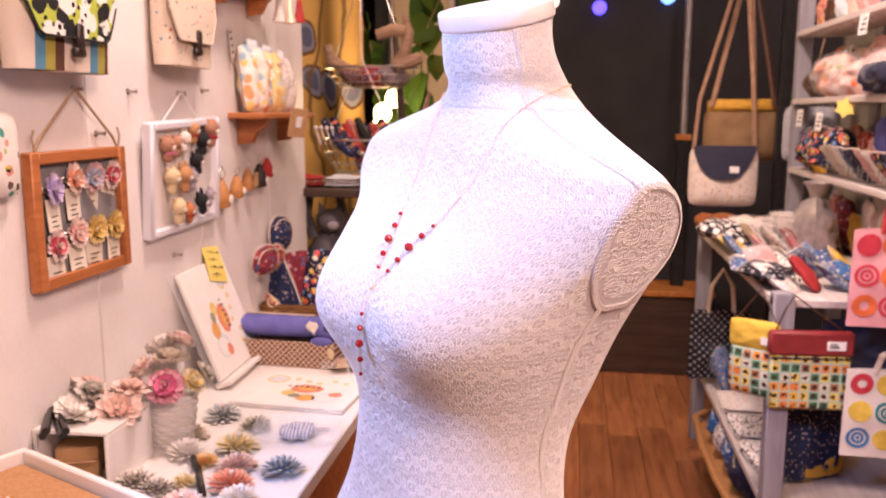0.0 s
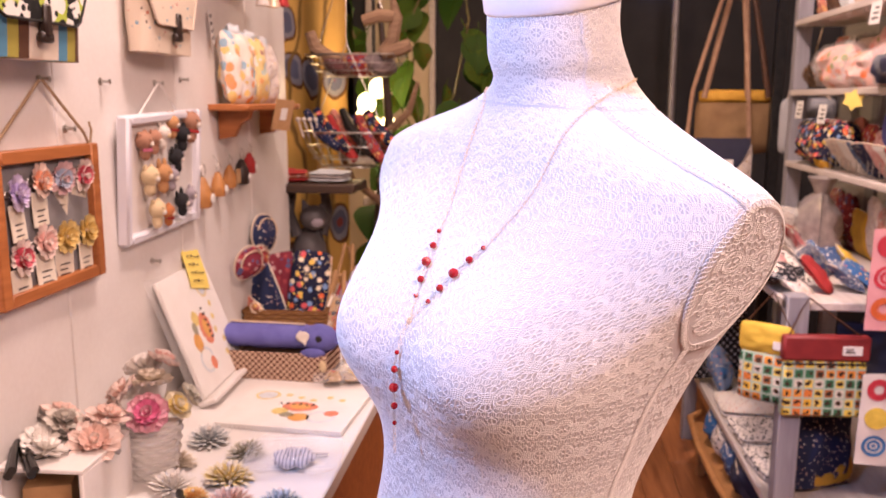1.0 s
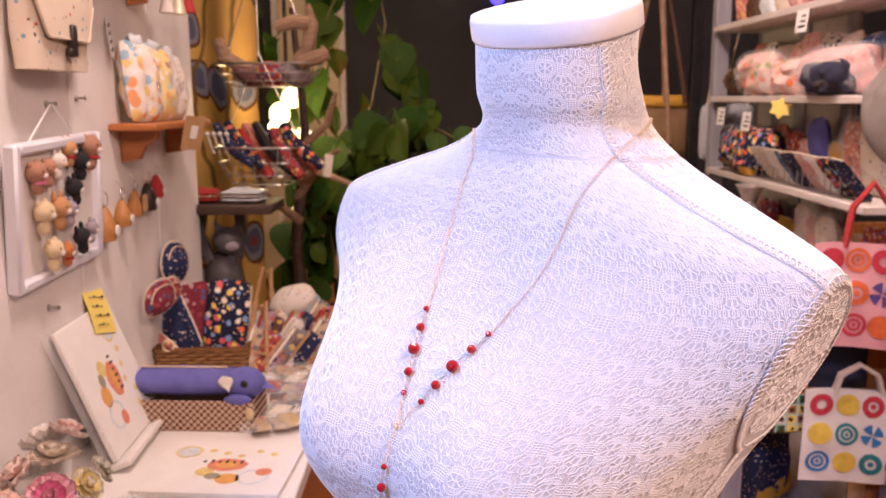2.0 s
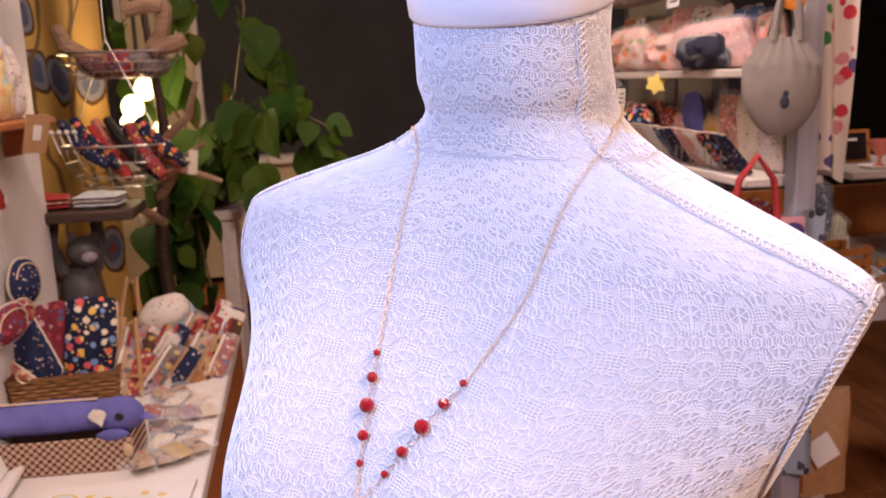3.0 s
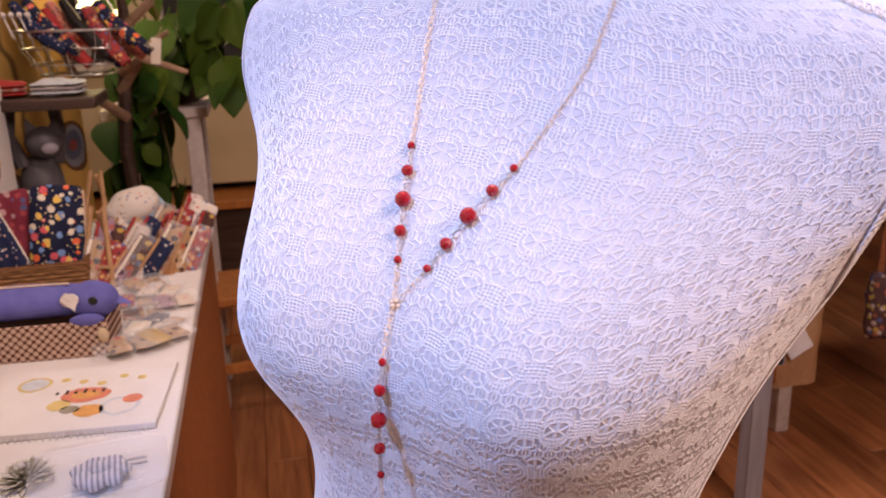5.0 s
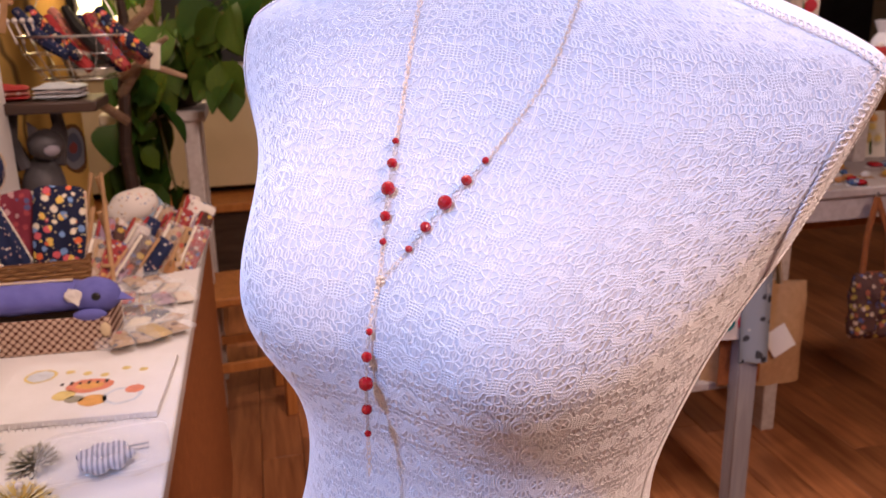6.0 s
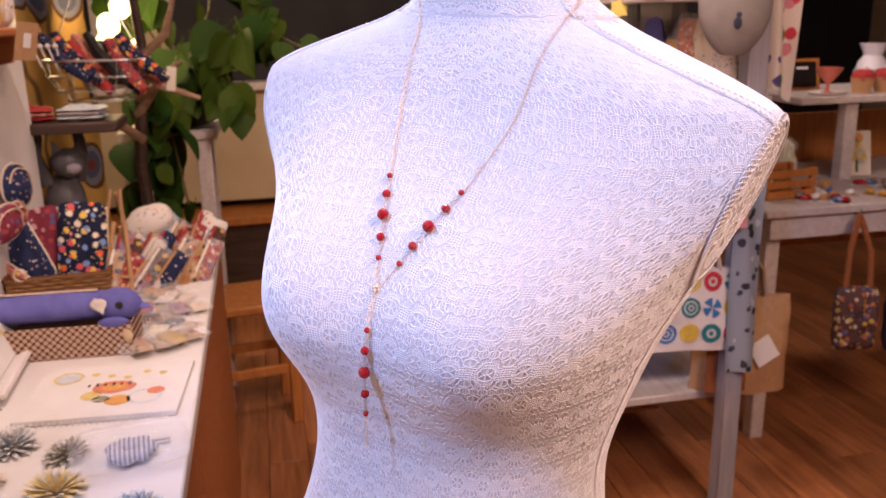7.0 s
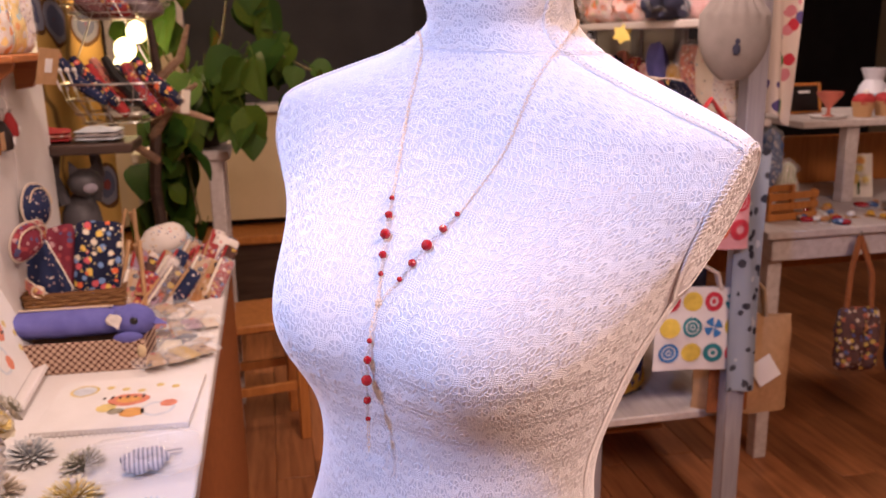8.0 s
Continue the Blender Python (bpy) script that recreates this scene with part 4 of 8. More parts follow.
# satchel pouches hung on the boards
def flap_pouch(label, y_, z_, w, h, d, body, flap, side, seed):
    t_ = thing("flap_pouch", label, "pouch", on_wall(y_, z_, 0.004), "flap pouches on the wall")
    g = Geo()

    def shell(u, v):
        a = 2 * math.pi * u
        c, s = math.cos(a), math.sin(a)
        x = w / 2 * math.copysign(abs(c) ** 0.35, c) * (1 - 0.03 * v)
        zz = d / 2 + d / 2 * math.copysign(abs(s) ** 0.6, s) * (0.80 + 0.2 * math.sin(math.pi * (1 - v)))
        yy = v * h
        return (x + 0.004 * noise.noise((u * 6 + seed, v * 4, seed)), yy, zz)
    g.sheet(shell, 36, 10, 0, True)
    g.add([shell(k_ / 36, 0.0) for k_ in range(36)], [tuple(range(36))[::-1]])
    g.add([shell(k_ / 36, 1.0) for k_ in range(36)], [tuple(range(36))])
    part("body", g, body, t_)
    f_ = Geo()

    def lid(u, v):
        x = (u - 0.5) * w * 1.03
        drop = v * h * 0.80
        edge = 1 - 0.35 * max(0, abs(2 * u - 1) - 0.72) / 0.28
        yy = h * 1.03 - drop * edge
        return (x, yy + 0.0, d * 1.02 + 0.006 * math.sin(math.pi * u) + 0.002 * noise.noise((u * 7, v * 5, seed)) - 0.012 * (1 - v) ** 3)
    f_.sheet(lid, 24, 12)
    n0 = len(f_.v)
    f_.sheet(lambda u, v: (lambda p: (p[0], p[1], p[2] - 0.004))(lid(1 - u, v)), 24, 12)
    f_.sheet(lambda u, v: (lambda p: (p[0], p[1] + 0.002, d * 1.0 - d * 0.9 * v))(lid(1 - u, 0.0)), 24, 3)
    part("flap", f_, flap, t_, "printed cotton flap")
    r_ = Geo()
    for s_, e_ in ((0.0, 1.0),):
        r_.tube([lid(k_ / 24, 1.0) for k_ in range(25)], 0.0022, 6)
    part("piping", r_, BLACK_CLIP if seed < 2 else LINEN, t_)
    b_ = Geo().box(-0.008, 0.008, h * 0.13, h * 0.34, d * 1.02, d * 1.02 + 0.012, 0.003)
    b_.box(-0.013, 0.013, h * 0.10, h * 0.17, d * 1.0, d * 1.02 + 0.010, 0.003)
    part("buckle", b_, LEATHER_DARK, t_, "dark leather buckle tab")
    return t_


flap_pouch("striped linen pouch with a lime cat print flap on the wall", 1.115, 1.358, 0.225, 0.20, 0.055, TAN_STRIPE, CAT_PRINT, TAN_STRIPE, 1.0)
flap_pouch("cream printed pouch with striped sides hung on the wall", 1.525, 1.386, 0.195, 0.20, 0.05, CREAM_PRINT, CREAM_PRINT, GREY_STRIPE, 3.0)

# cat face tissue case
tc = thing("hanging_case", "long cat face print case with brown dotted end", "case", on_wall(0.985, 1.255, 0.003))
part("upper_cloth", Geo().pillow(0.085, 0.022, 0.115, at=pose(0, 0.045, 0.012, -90, 0, 0) @ Matrix.Scale(-1, 4, (0, 0, 1)), wrinkle=0.003), CAT_FACE, tc)
part("lower_cloth", Geo().pillow(0.08, 0.02, 0.05, at=pose(0, -0.005, 0.012, -90, 0, 0) @ Matrix.Scale(-1, 4, (0, 0, 1)), wrinkle=0.003), BROWN_DOT, tc)

# white mesh panel with felt animal brooches
mesh_panel = thing("white_pinboard", "white plastic framed board holding felt animal brooches", "pinboard", on_wall(1.528, 1.178, 0.006) @ pose(0, 0, 0, 4, 0, 1.5))
part("board", Geo().box(-0.135, 0.135, -0.092, 0.092, 0.002, 0.010, 0.001), WHITE_PAINT, mesh_panel)
for a in ((-0.150, -0.134, -0.108, 0.108), (0.134, 0.150, -0.108, 0.108)):
    part("frame_rail", Geo().box(a[0], a[1], a[2], a[3], 0.0, 0.022, 0.004), FROST, mesh_panel)
for a in ((-0.1335, 0.1335, 0.092, 0.108), (-0.1335, 0.1335, -0.108, -0.092)):
    part("frame_rail", Geo().box(a[0], a[1], a[2], a[3], 0.0, 0.0215, 0.004), FROST, mesh_panel)
r_ = Geo()
for s in (-1, 1):
    r_.tube([(s * 0.085, 0.10, 0.004), (s * 0.004, 0.158, 0.004)], 0.0018, 5)
part("hanging_string", r_, PAPER, mesh_panel)
FELTS = {"brown": (0.42, 0.22, 0.14), "tan": (0.52, 0.28, 0.12), "white": (0.74, 0.68, 0.62), "black": (0.02, 0.02, 0.024), "grey": (0.34, 0.30, 0.34), "cream": (0.70, 0.56, 0.34), "rust": (0.48, 0.18, 0.06)}
FELT_MATS = {k_: plain(k_ + "_felt", c, tuple(x * 0.85 for x in c), 0.95, scale=60, bump=0.7, fine=700) for k_, c in FELTS.items()}


def felt_head(colour, y_, z_, r, ear, scarf=None, tilt=0):
    t_ = thing("felt_animal_brooch", colour + " felt animal head brooch pinned on the white board", "brooch", on_wall(1.528 + (y_ - 1.55) * 0.86, z_ + 0.004, 0.020) @ pose(0, 0, 0, 0, 0, tilt) @ Matrix.Scale(0.84, 4), "felt animal brooches")
    part("head", Geo().ball((0, 0, r * 0.7), (r, r * 0.92, r * 0.8), 14, 10, lump=0.06, freq=80), FELT_MATS[colour], t_)
    for s in (-1, 1):
        part("ear", Geo().ball((s * r * 0.6, r * (0.9 if ear > 1 else 0.72), r * 0.55), (r * 0.26, r * 0.36 * ear, r * 0.22), 8, 6), FELT_MATS[colour], t_)
        part("eye", Geo().ball((s * r * 0.34, r * 0.12, r * 1.42), r * 0.09, 6, 5), BLACK_CLIP, t_)
    part("muzzle", Geo().ball((0, -r * 0.3, r * 1.32), (r * 0.4, r * 0.3, r * 0.3), 10, 7), FELT_MATS["white" if colour != "white" else "cream"], t_)
    part("body", Geo().ball((0, -r * 1.25, r * 0.6), (r * 0.7, r * 0.7, r * 0.5), 10, 8, lump=0.06, freq=80), FELT_MATS[colour], t_)
    if scarf:
        part("scarf", Geo().tube([(-r * 0.7, -r * 0.75, r * 0.8), (0, -r * 0.9, r * 1.3), (r * 0.7, -r * 0.75, r * 0.8)], r * 0.16, 6), scarf, t_)


PINK_RIB = plain("pink_ribbon", (0.75, 0.22, 0.38), None, 0.5, bump=0.1)
for a in (("brown", 1.44, 1.235, 0.021, 0.8, PINK_RIB, 10), ("brown", 1.49, 1.238, 0.018, 0.8, None, 0), ("white", 1.53, 1.245, 0.018, 1.6, None, -8), ("tan", 1.575, 1.262, 0.018, 1.5, RED_CLOTH, 5), ("brown", 1.66, 1.262, 0.025, 0.7, RED_CLOTH, 0), ("black", 1.62, 1.24, 0.020, 1.3, None, 0), ("black", 1.585, 1.20, 0.019, 1.4, None, 12),
          ("cream", 1.455, 1.175, 0.022, 1.0, None, 0), ("tan", 1.515, 1.175, 0.022, 1.6, None, 0), ("grey", 1.56, 1.168, 0.018, 1.3, None, -5), ("cream", 1.48, 1.115, 0.021, 0.9, None, 0), ("rust", 1.535, 1.105, 0.017, 0.9, RED_CLOTH, 8), ("black", 1.60, 1.118, 0.019, 1.6, None, 15), ("grey", 1.655, 1.125, 0.016, 1.4, None, -20)):
    felt_head(*a)


# small wooden wall shelves
def wall_shelf(y0, y1, z_, deep=0.09):
    t_ = thing("wall_shelf", "small honey brown wooden bracket shelf on the white boards", "shelf", Matrix.Translation((WALLX, (y0 + y1) / 2, z_)), "wall shelves")
    h = (y1 - y0) / 2
    part("shelf_board", Geo().box(0.0, deep, -h, h, -0.014, 0.0, 0.003), HONEY_WOOD, t_)
    for s in (-1, 1):
        b_ = Geo()
        yy = s * h * 0.70
        prof = [(0.004, -0.014), (deep * 0.85, -0.014), (deep * 0.80, -0.03), (deep * 0.55, -0.045), (deep * 0.42, -0.07), (0.004, -0.075)]
        n_ = len(prof)
        b_.add([(x, yy - 0.009, z2) for x, z2 in prof] + [(x, yy + 0.009, z2) for x, z2 in prof], [tuple(range(n_)), tuple(range(n_, 2 * n_))[::-1]] + [(i, (i + 1) % n_, (i + 1) % n_ + n_, i + n_)[::-1] for i in range(n_)])
        part("bracket", b_, HONEY_WOOD, t_)
    return t_


wall_shelf(1.79, 2.17, 1.298)
wall_shelf(1.66, 1.98, 1.60)


def snack_bag(label, y_, w, h, m, x_=-0.60, z_=1.299, tilt=0):
    t_ = thing("gift_bag", label, "bag", Matrix.Translation((x_, y_, z_)) @ pose(0, 0, 0, -7, 0, 75 + tilt), "tied gift bags")
    part("bag", Geo().pillow(w, 0.05, h, wrinkle=0.012, seed=y_ * 7), m, t_)
    part("tie", Geo().ball((0, 0, h * 0.97), (0.02, 0.016, 0.018), 9, 7, lump=0.5, freq=90), FLOWER_MATS["steel_blue"][1], t_, "gathered ribbon top")
    part("film", Geo().pillow(w * 1.06, 0.058, h * 0.99, wrinkle=0.014, seed=y_ * 7), FILM, t_, "clear film wrapper")


snack_bag("clear bag with an orange cat print cloth on the shelf", 1.86, 0.10, 0.155, BAG_PRINT)
snack_bag("yellow and blue printed gift bag on the shelf", 1.97, 0.085, 0.15, BAG_PRINT_2, -0.605)
snack_bag("cream printed gift bag leaning on the shelf", 2.08, 0.085, 0.145, PALE_MULTI, -0.61, tilt=10)
tag = thing("kraft_tag", "square kraft price tag hanging from the shelf", "tag", Matrix.Translation((-0.553, 2.0, 1.272)) @ pose(0, 0, 0, 12, 4, 72))
part("card", Geo().box(-0.036, 0.036, -0.001, 0.001, -0.036, 0.036, 0.0006), KRAFT, tag)
part("label_patch", Geo().box(-0.012, 0.012, -0.0022, -0.0012, -0.012, 0.016, 0.0003), PAPER, tag)
vt = thing("paper_strip", "white paper strip label with printed bars on the boards", "label", on_wall(1.80, 1.455, 0.012) @ pose(0, 0, 0, 0, 12, 14))
part("strip", Geo().box(-0.014, 0.014, -0.035, 0.035, 0, 0.001, 0.0003), PAPER, vt)
g = Geo()
for k_ in range(4):
    g.box(-0.010, 0.010, -0.026 + k_ * 0.015, -0.020 + k_ * 0.015, 0.0012, 0.0016, 0.0001)
part("printed_bars", g, INK, vt)


def key_drop(y_, z_, m, h=0.055, tag_m=None):
    t_ = thing("leather_key_charm", "teardrop leather key charm hanging on the white boards", "key charm", on_wall(y_, z_, 0.012), "leather key charms")
    part("leather", Geo().lathe([(0.0, -h * 0.55), (h * 0.22, -h * 0.5), (h * 0.30, -h * 0.28), (h * 0.2, 0.05 * h), (h * 0.09, h * 0.3), (0.0, h * 0.36)], 16, at=Matrix.Rotation(radians(-90), 4, "X")), m, t_)
    part("emblem", Geo().lathe([(0, 0.0), (h * 0.14, 0.0), (h * 0.12, 0.002), (0, 0.002)], 12, at=pose(0, -h * 0.25, h * 0.29)), PAPER, t_)
    part("ring", Geo().tube([(h * 0.17 * math.cos(a), h * 0.5 + h * 0.17 * math.sin(a), 0.003) for a in [2 * math.pi * q / 14 for q in range(15)]], 0.0012, 6), STEEL, t_)
    part("hook_wire", Geo().tube([(0, h * 0.66, 0.003), (0, h * 0.9, -0.008)], 0.001, 5), STEEL, t_)
    if tag_m:
        part("price_tag", Geo().box(-0.012, 0.014, -h * 0.35, h * 0.2, h * 0.32, h * 0.32 + 0.001, 0.0003), tag_m, t_)


for a in ((1.715, 1.128, LEATHER_TAN, 0.075, None), (1.80, 1.135, LEATHER_TAN, 0.062, None), (1.87, 1.145, LEATHER_TAN, 0.06, KRAFT), (1.945, 1.15, LEATHER_DARK, 0.068, None), (2.0, 1.165, RED_CLOTH, 0.058, None)):
    key_drop(*a)


def tassel(y_, z_, m):
    t_ = thing("tassel", "small thread tassel hanging below the shelf", "tassel", Matrix.Translation((-0.585, y_, z_)), "hanging tassels")
    part("skirt", Geo().lathe([(0.003, 0.02), (0.007, 0.012), (0.009, -0.01), (0.016, -0.04), (0.0, -0.042)], 16), m, t_)
    part("cap", Geo().ball((0, 0, 0.022), 0.006, 8, 6), GOLD, t_)
    part("cord", Geo().tube([(0, 0, 0.026), (0, 0, 0.11)], 0.001, 5), ROPE, t_)


for a in ((1.975, 1.555, FELT_MATS["white"]), (2.055, 1.56, GOLD), (2.13, 1.57, RED_CLOTH)):
    tassel(*a)


# zip pouches hung on the boards above the basket
def curved_pouch(y_, z_, w, h, m, tilt, off=0.03):
    t_ = thing("zip_pouch", "quilted half round zip pouch with white piping", "pouch", on_wall(y_, z_, off) @ pose(0, 0, 0, 0, -25, tilt), "zip pouches")
    def shell(u, v, side):
        a_ = 2 * math.pi * u
        low = 0.72 if math.sin(a_) < 0 else 1.0
        return (w / 2 * v * math.copysign(abs(math.cos(a_)) ** 0.8, math.cos(a_)), h / 2 + h / 2 * v * math.sin(a_) * low, side * (0.020 * (1 - v ** 2.4) + 0.003 * noise.noise((u * 5, v * 3, y_))))
    g = Geo()
    g.sheet(lambda u, v: shell(1 - u, 1 - v, 1), 26, 7, 0, True)
    g.sheet(lambda u, v: shell(u, 1 - v, -0.4), 26, 7, 0, True)
    part("cloth", g, m, t_)
    part("piping", Geo().tube([shell(q / 26, 1.0, 0.0) for q in range(27)], 0.0024, 6, caps=False), LINEN, t_)
    part("zip", Geo().tube([(shell(q / 26, 0.8, 1.0)[0], shell(q / 26, 0.8, 1.0)[1], 0.013) for q in range(1, 13)], 0.0018, 5), GOLD, t_)


curved_pouch(1.90, 0.895, 0.09, 0.085, DEEP_ROSE, 12, 0.04)
curved_pouch(2.02, 0.93, 0.085, 0.105, NAVY_SMALL, -14, 0.03)
curved_pouch(1.985, 0.89, 0.09, 0.08, RED_MULTI, 25, 0.03)

# ---- things on the display table ----
def polar_tray():
    t_ = thing("ring_tray", "white wooden tray with cork lining on the table", "tray", pose(-0.535, 0.80, TZ, 0, 0, -25))
    part("tray_base", Geo().box(-0.15, 0.15, -0.14, 0.115, 0.0, 0.06, 0.003), WHITE_PAINT, t_)
    for b in ((-0.15, 0.15, 0.1155, 0.127, 0.0, 0.082), (-0.15, 0.15, -0.152, -0.1405, 0.0, 0.082), (-0.162, -0.1505, -0.152, 0.127, 0.0, 0.0815), (0.1505, 0.162, -0.152, 0.127, 0.0, 0.0815)):
        part("rim", Geo().box(*b, 0.002), WHITE_PAINT, t_)
    part("cork", Geo().box(-0.146, 0.146, -0.136, 0.112, 0.0605, 0.066, 0.001), plain("cork", (0.48, 0.27, 0.12), (0.36, 0.19, 0.08), 0.9, scale=220, bump=0.6, fine=500), t_)
    return t_


polar_tray()
for k_ in range(7):
    x_, y_ = (-0.63 + 0.055 * (k_ % 4) + 0.01 * (k_ // 4), 0.885 - 0.025 * (k_ % 4) - 0.055 * (k_ // 4))
    t_ = thing("beaded_ring", "beaded wire finger ring on cork lining", "ring", pose(x_, y_, TZ + 0.066, 70, 0, random.uniform(0, 60)), "beaded rings in the tray")
    part("band", Geo().tube([(0.009 * math.cos(a), 0, 0.009 + 0.009 * math.sin(a)) for a in [2 * math.pi * q / 16 for q in range(30)]], 0.001, 6), GOLD, t_)
    for q in range(5):
        part("bead", Geo().ball((0.010 * math.cos(0.6 + q * 0.5), 0, 0.009 + 0.010 * math.sin(0.6 + q * 0.5)), 0.0028, 8, 6), (AGATE, LEATHER_TAN, PEARL)[(k_ + q) % 3] if k_ % 2 else (PEARL, STEEL, LEATHER_TAN)[q % 3], t_)

riser = thing("display_cube", "open fronted white display cube on the table", "display cube", pose(-0.587, 1.09, TZ, 0, 0, 2))
for nm, b in (("top_panel", (-0.058, 0.058, -0.068, 0.068, 0.086, 0.092)), ("side_panel", (0.052, 0.058, -0.068, 0.068, 0.0, 0.0855)), ("side_panel", (-0.058, -0.052, -0.068, 0.068, 0.0, 0.0855)), ("base_panel", (-0.0515, 0.0515, -0.068, 0.068, 0.0, 0.006)), ("back_panel", (-0.0515, 0.0515, 0.062, 0.068, 0.0065, 0.0855))):
    part(nm, Geo().box(*b, 0.0012), WHITE_PAINT, riser)
kb = thing("kraft_box", "small folded kraft card box inside the white cube", "box", pose(-0.60, 1.07, TZ + 0.006, 0, 0, 20))
part("box_body", Geo().box(-0.03, 0.03, -0.025, 0.025, 0.0, 0.05, 0.001), KRAFT, kb)
part("folded_flap", Geo().box(-0.03, 0.03, -0.055, -0.0255, 0.022, 0.024, 0.0005, at=pose(0, 0, 0, -15)), KRAFT, kb)
for c_, x_, y_, r_, up in (("white", -0.62, 1.09, 0.026, 0.012), ("blush", -0.585, 1.125, 0.030, 0.014), ("blush", -0.55, 1.10, 0.030, 0.012), ("white", -0.60, 1.06, 0.026, 0.008), ("blush", -0.625, 1.14, 0.026, 0.03), ("dark_check", -0.605, 1.115, 0.022, 0.035), ("blush", -0.555, 1.14, 0.026, 0.03)):
    flower_clip(c_, pose(x_, y_, TZ + 0.092 + (0.0 if up < 0.02 else up * 0.6), random.uniform(0, 35), random.uniform(-5, 30), random.uniform(0, 90)), r_ * 1.3, False, 3, 12, where="piled on a cube")


def black_comb(at):
    t_ = thing("black_hair_clip", "glossy black beak hair clip", "hair clip", at, "black hair clips")
    part("upper_arm", Geo().tube([(0, -0.055, 0.004), (0, -0.02, 0.007), (0, 0.03, 0.006)], [0.002, 0.003, 0.004], 8), BLACK_CLIP, t_)
    part("lower_arm", Geo().tube([(0.003, -0.055, 0.002), (0.003, 0.03, 0.002)], [0.002, 0.004], 8), BLACK_CLIP, t_)


black_comb(pose(-0.622, 1.03, TZ + 0.094, 0, 0, -150) @ Matrix.Scale(1.5, 4))
black_comb(pose(-0.60, 1.03, TZ + 0.094, 0, 0, -140) @ Matrix.Scale(1.4, 4))
black_comb(pose(-0.43, 1.10, TZ + 0.001, 0, 0, 30) @ Matrix.Scale(1.5, 4))

vase = thing("bouquet_vase", "white woven rope cup with a cloth flower bouquet", "vase", pose(-0.525, 1.215, TZ))
g = Geo()
for k_ in range(12):
    r_ = 0.030 + 0.011 * k_ / 11
    g.tube([((r_ + 0.0022 * math.cos(9 * a + math.pi * (k_ % 2))) * math.cos(a), (r_ + 0.0022 * math.cos(9 * a + math.pi * (k_ % 2))) * math.sin(a), 0.004 + 0.0075 * k_) for a in [2 * math.pi * q / 54 for q in range(55)]], 0.0046, 6, caps=False)
g.lathe([(0.0, 0.0), (0.028, 0.0), (0.038, 0.088), (0.0, 0.088)], 24)
part("woven_cup", g, PAPER, vase)
for k_, (c_, x_, y_, z_, r_) in enumerate((("magenta", 0.012, -0.034, 0.105, 0.026), ("yellow", 0.036, -0.006, 0.106, 0.021), ("beige", 0.0, 0.004, 0.135, 0.027), ("blush", -0.03, -0.012, 0.125, 0.026), ("white", -0.018, 0.025, 0.15, 0.026), ("pink", 0.01, 0.018, 0.165, 0.022), ("olive", 0.045, 0.02, 0.115, 0.018), ("white", -0.036, 0.012, 0.11, 0.02))):
    tilt = Vector((x_, y_, 0.03)).to_track_quat("Z", "Y").to_matrix().to_4x4()
    b_ = part("blossom", rosette(Geo(), r_ * 1.28, 4, 12, wide=0.34), FLOWER_MATS[c_], vase, at=Matrix.Translation((x_, y_, z_)) @ tilt, angle=20)
part("lace_wrap", Geo().sheet(lambda u, v: ((0.035 + 0.02 * v) * math.cos(math.pi * (0.5 + u)), (0.035 + 0.02 * v) * math.sin(math.pi * (0.5 + u)), 0.085 + 0.05 * v * (0.75 + 0.25 * math.sin(math.pi * u)) + 0.006 * math.sin(18 * u)), 30, 6), PAPER, vase, "scalloped lace wrap")

for c_, x_, y_, r_ in (("grey", -0.488, 1.335, 0.034), ("beige", -0.507, 1.236, 0.034), ("white", -0.475, 1.165, 0.032), ("olive", -0.408, 1.29, 0.030), ("yellow", -0.405, 1.20, 0.036), ("steel_blue", -0.302, 1.128, 0.034), ("blush", -0.375, 1.125, 0.033), ("salmon", -0.36, 1.065, 0.033), ("orange", -0.432, 1.138, 0.020), ("yellow", -0.43, 1.06, 0.022), ("dark_check", -0.50, 1.045, 0.032), ("dark_check", -0.46, 1.03, 0.028), ("white", -0.33, 1.02, 0.03), ("pink", -0.40, 0.99, 0.03)):
    flower_clip(c_, pose(x_, y_, TZ + 0.0005, random.uniform(-8, 8), random.uniform(-8, 8), random.uniform(0, 90)), r_ * 1.16, False, 5, 17)

# clear packet with striped ribbon flower
pk = thing("plastic_packet", "clear plastic packet with a grey striped ribbon flower", "packet", pose(-0.325, 1.27, TZ + 0.001, 0, 0, 8))
g = Geo()
for k_ in range(7):
    a = 2 * math.pi * k_ / 7
    g.ball((0.020 * math.cos(a), 0.020 * math.sin(a), 0.011), (0.014, 0.012, 0.009), 10, 7, lump=0.2, freq=70)
g.ball((0, 0, 0.016), (0.013, 0.013, 0.009), 10, 7, lump=0.2, freq=70)
part("ribbon_flower", g, RIBBON_STRIPE, pk)
part("insert_card", Geo().box(-0.030, 0.050, 0.022, 0.040, 0.001, 0.002, 0.0003), GREY_STRIPE, pk)
part("film", Geo().pillow(0.15, 0.034, 0.115, 20, 16, at=pose(0, -0.057, 0.018, -90, 0, 0), wrinkle=0.014, seed=3.3), glassy("packet_film", rough=0.05, alpha=0.18), pk)


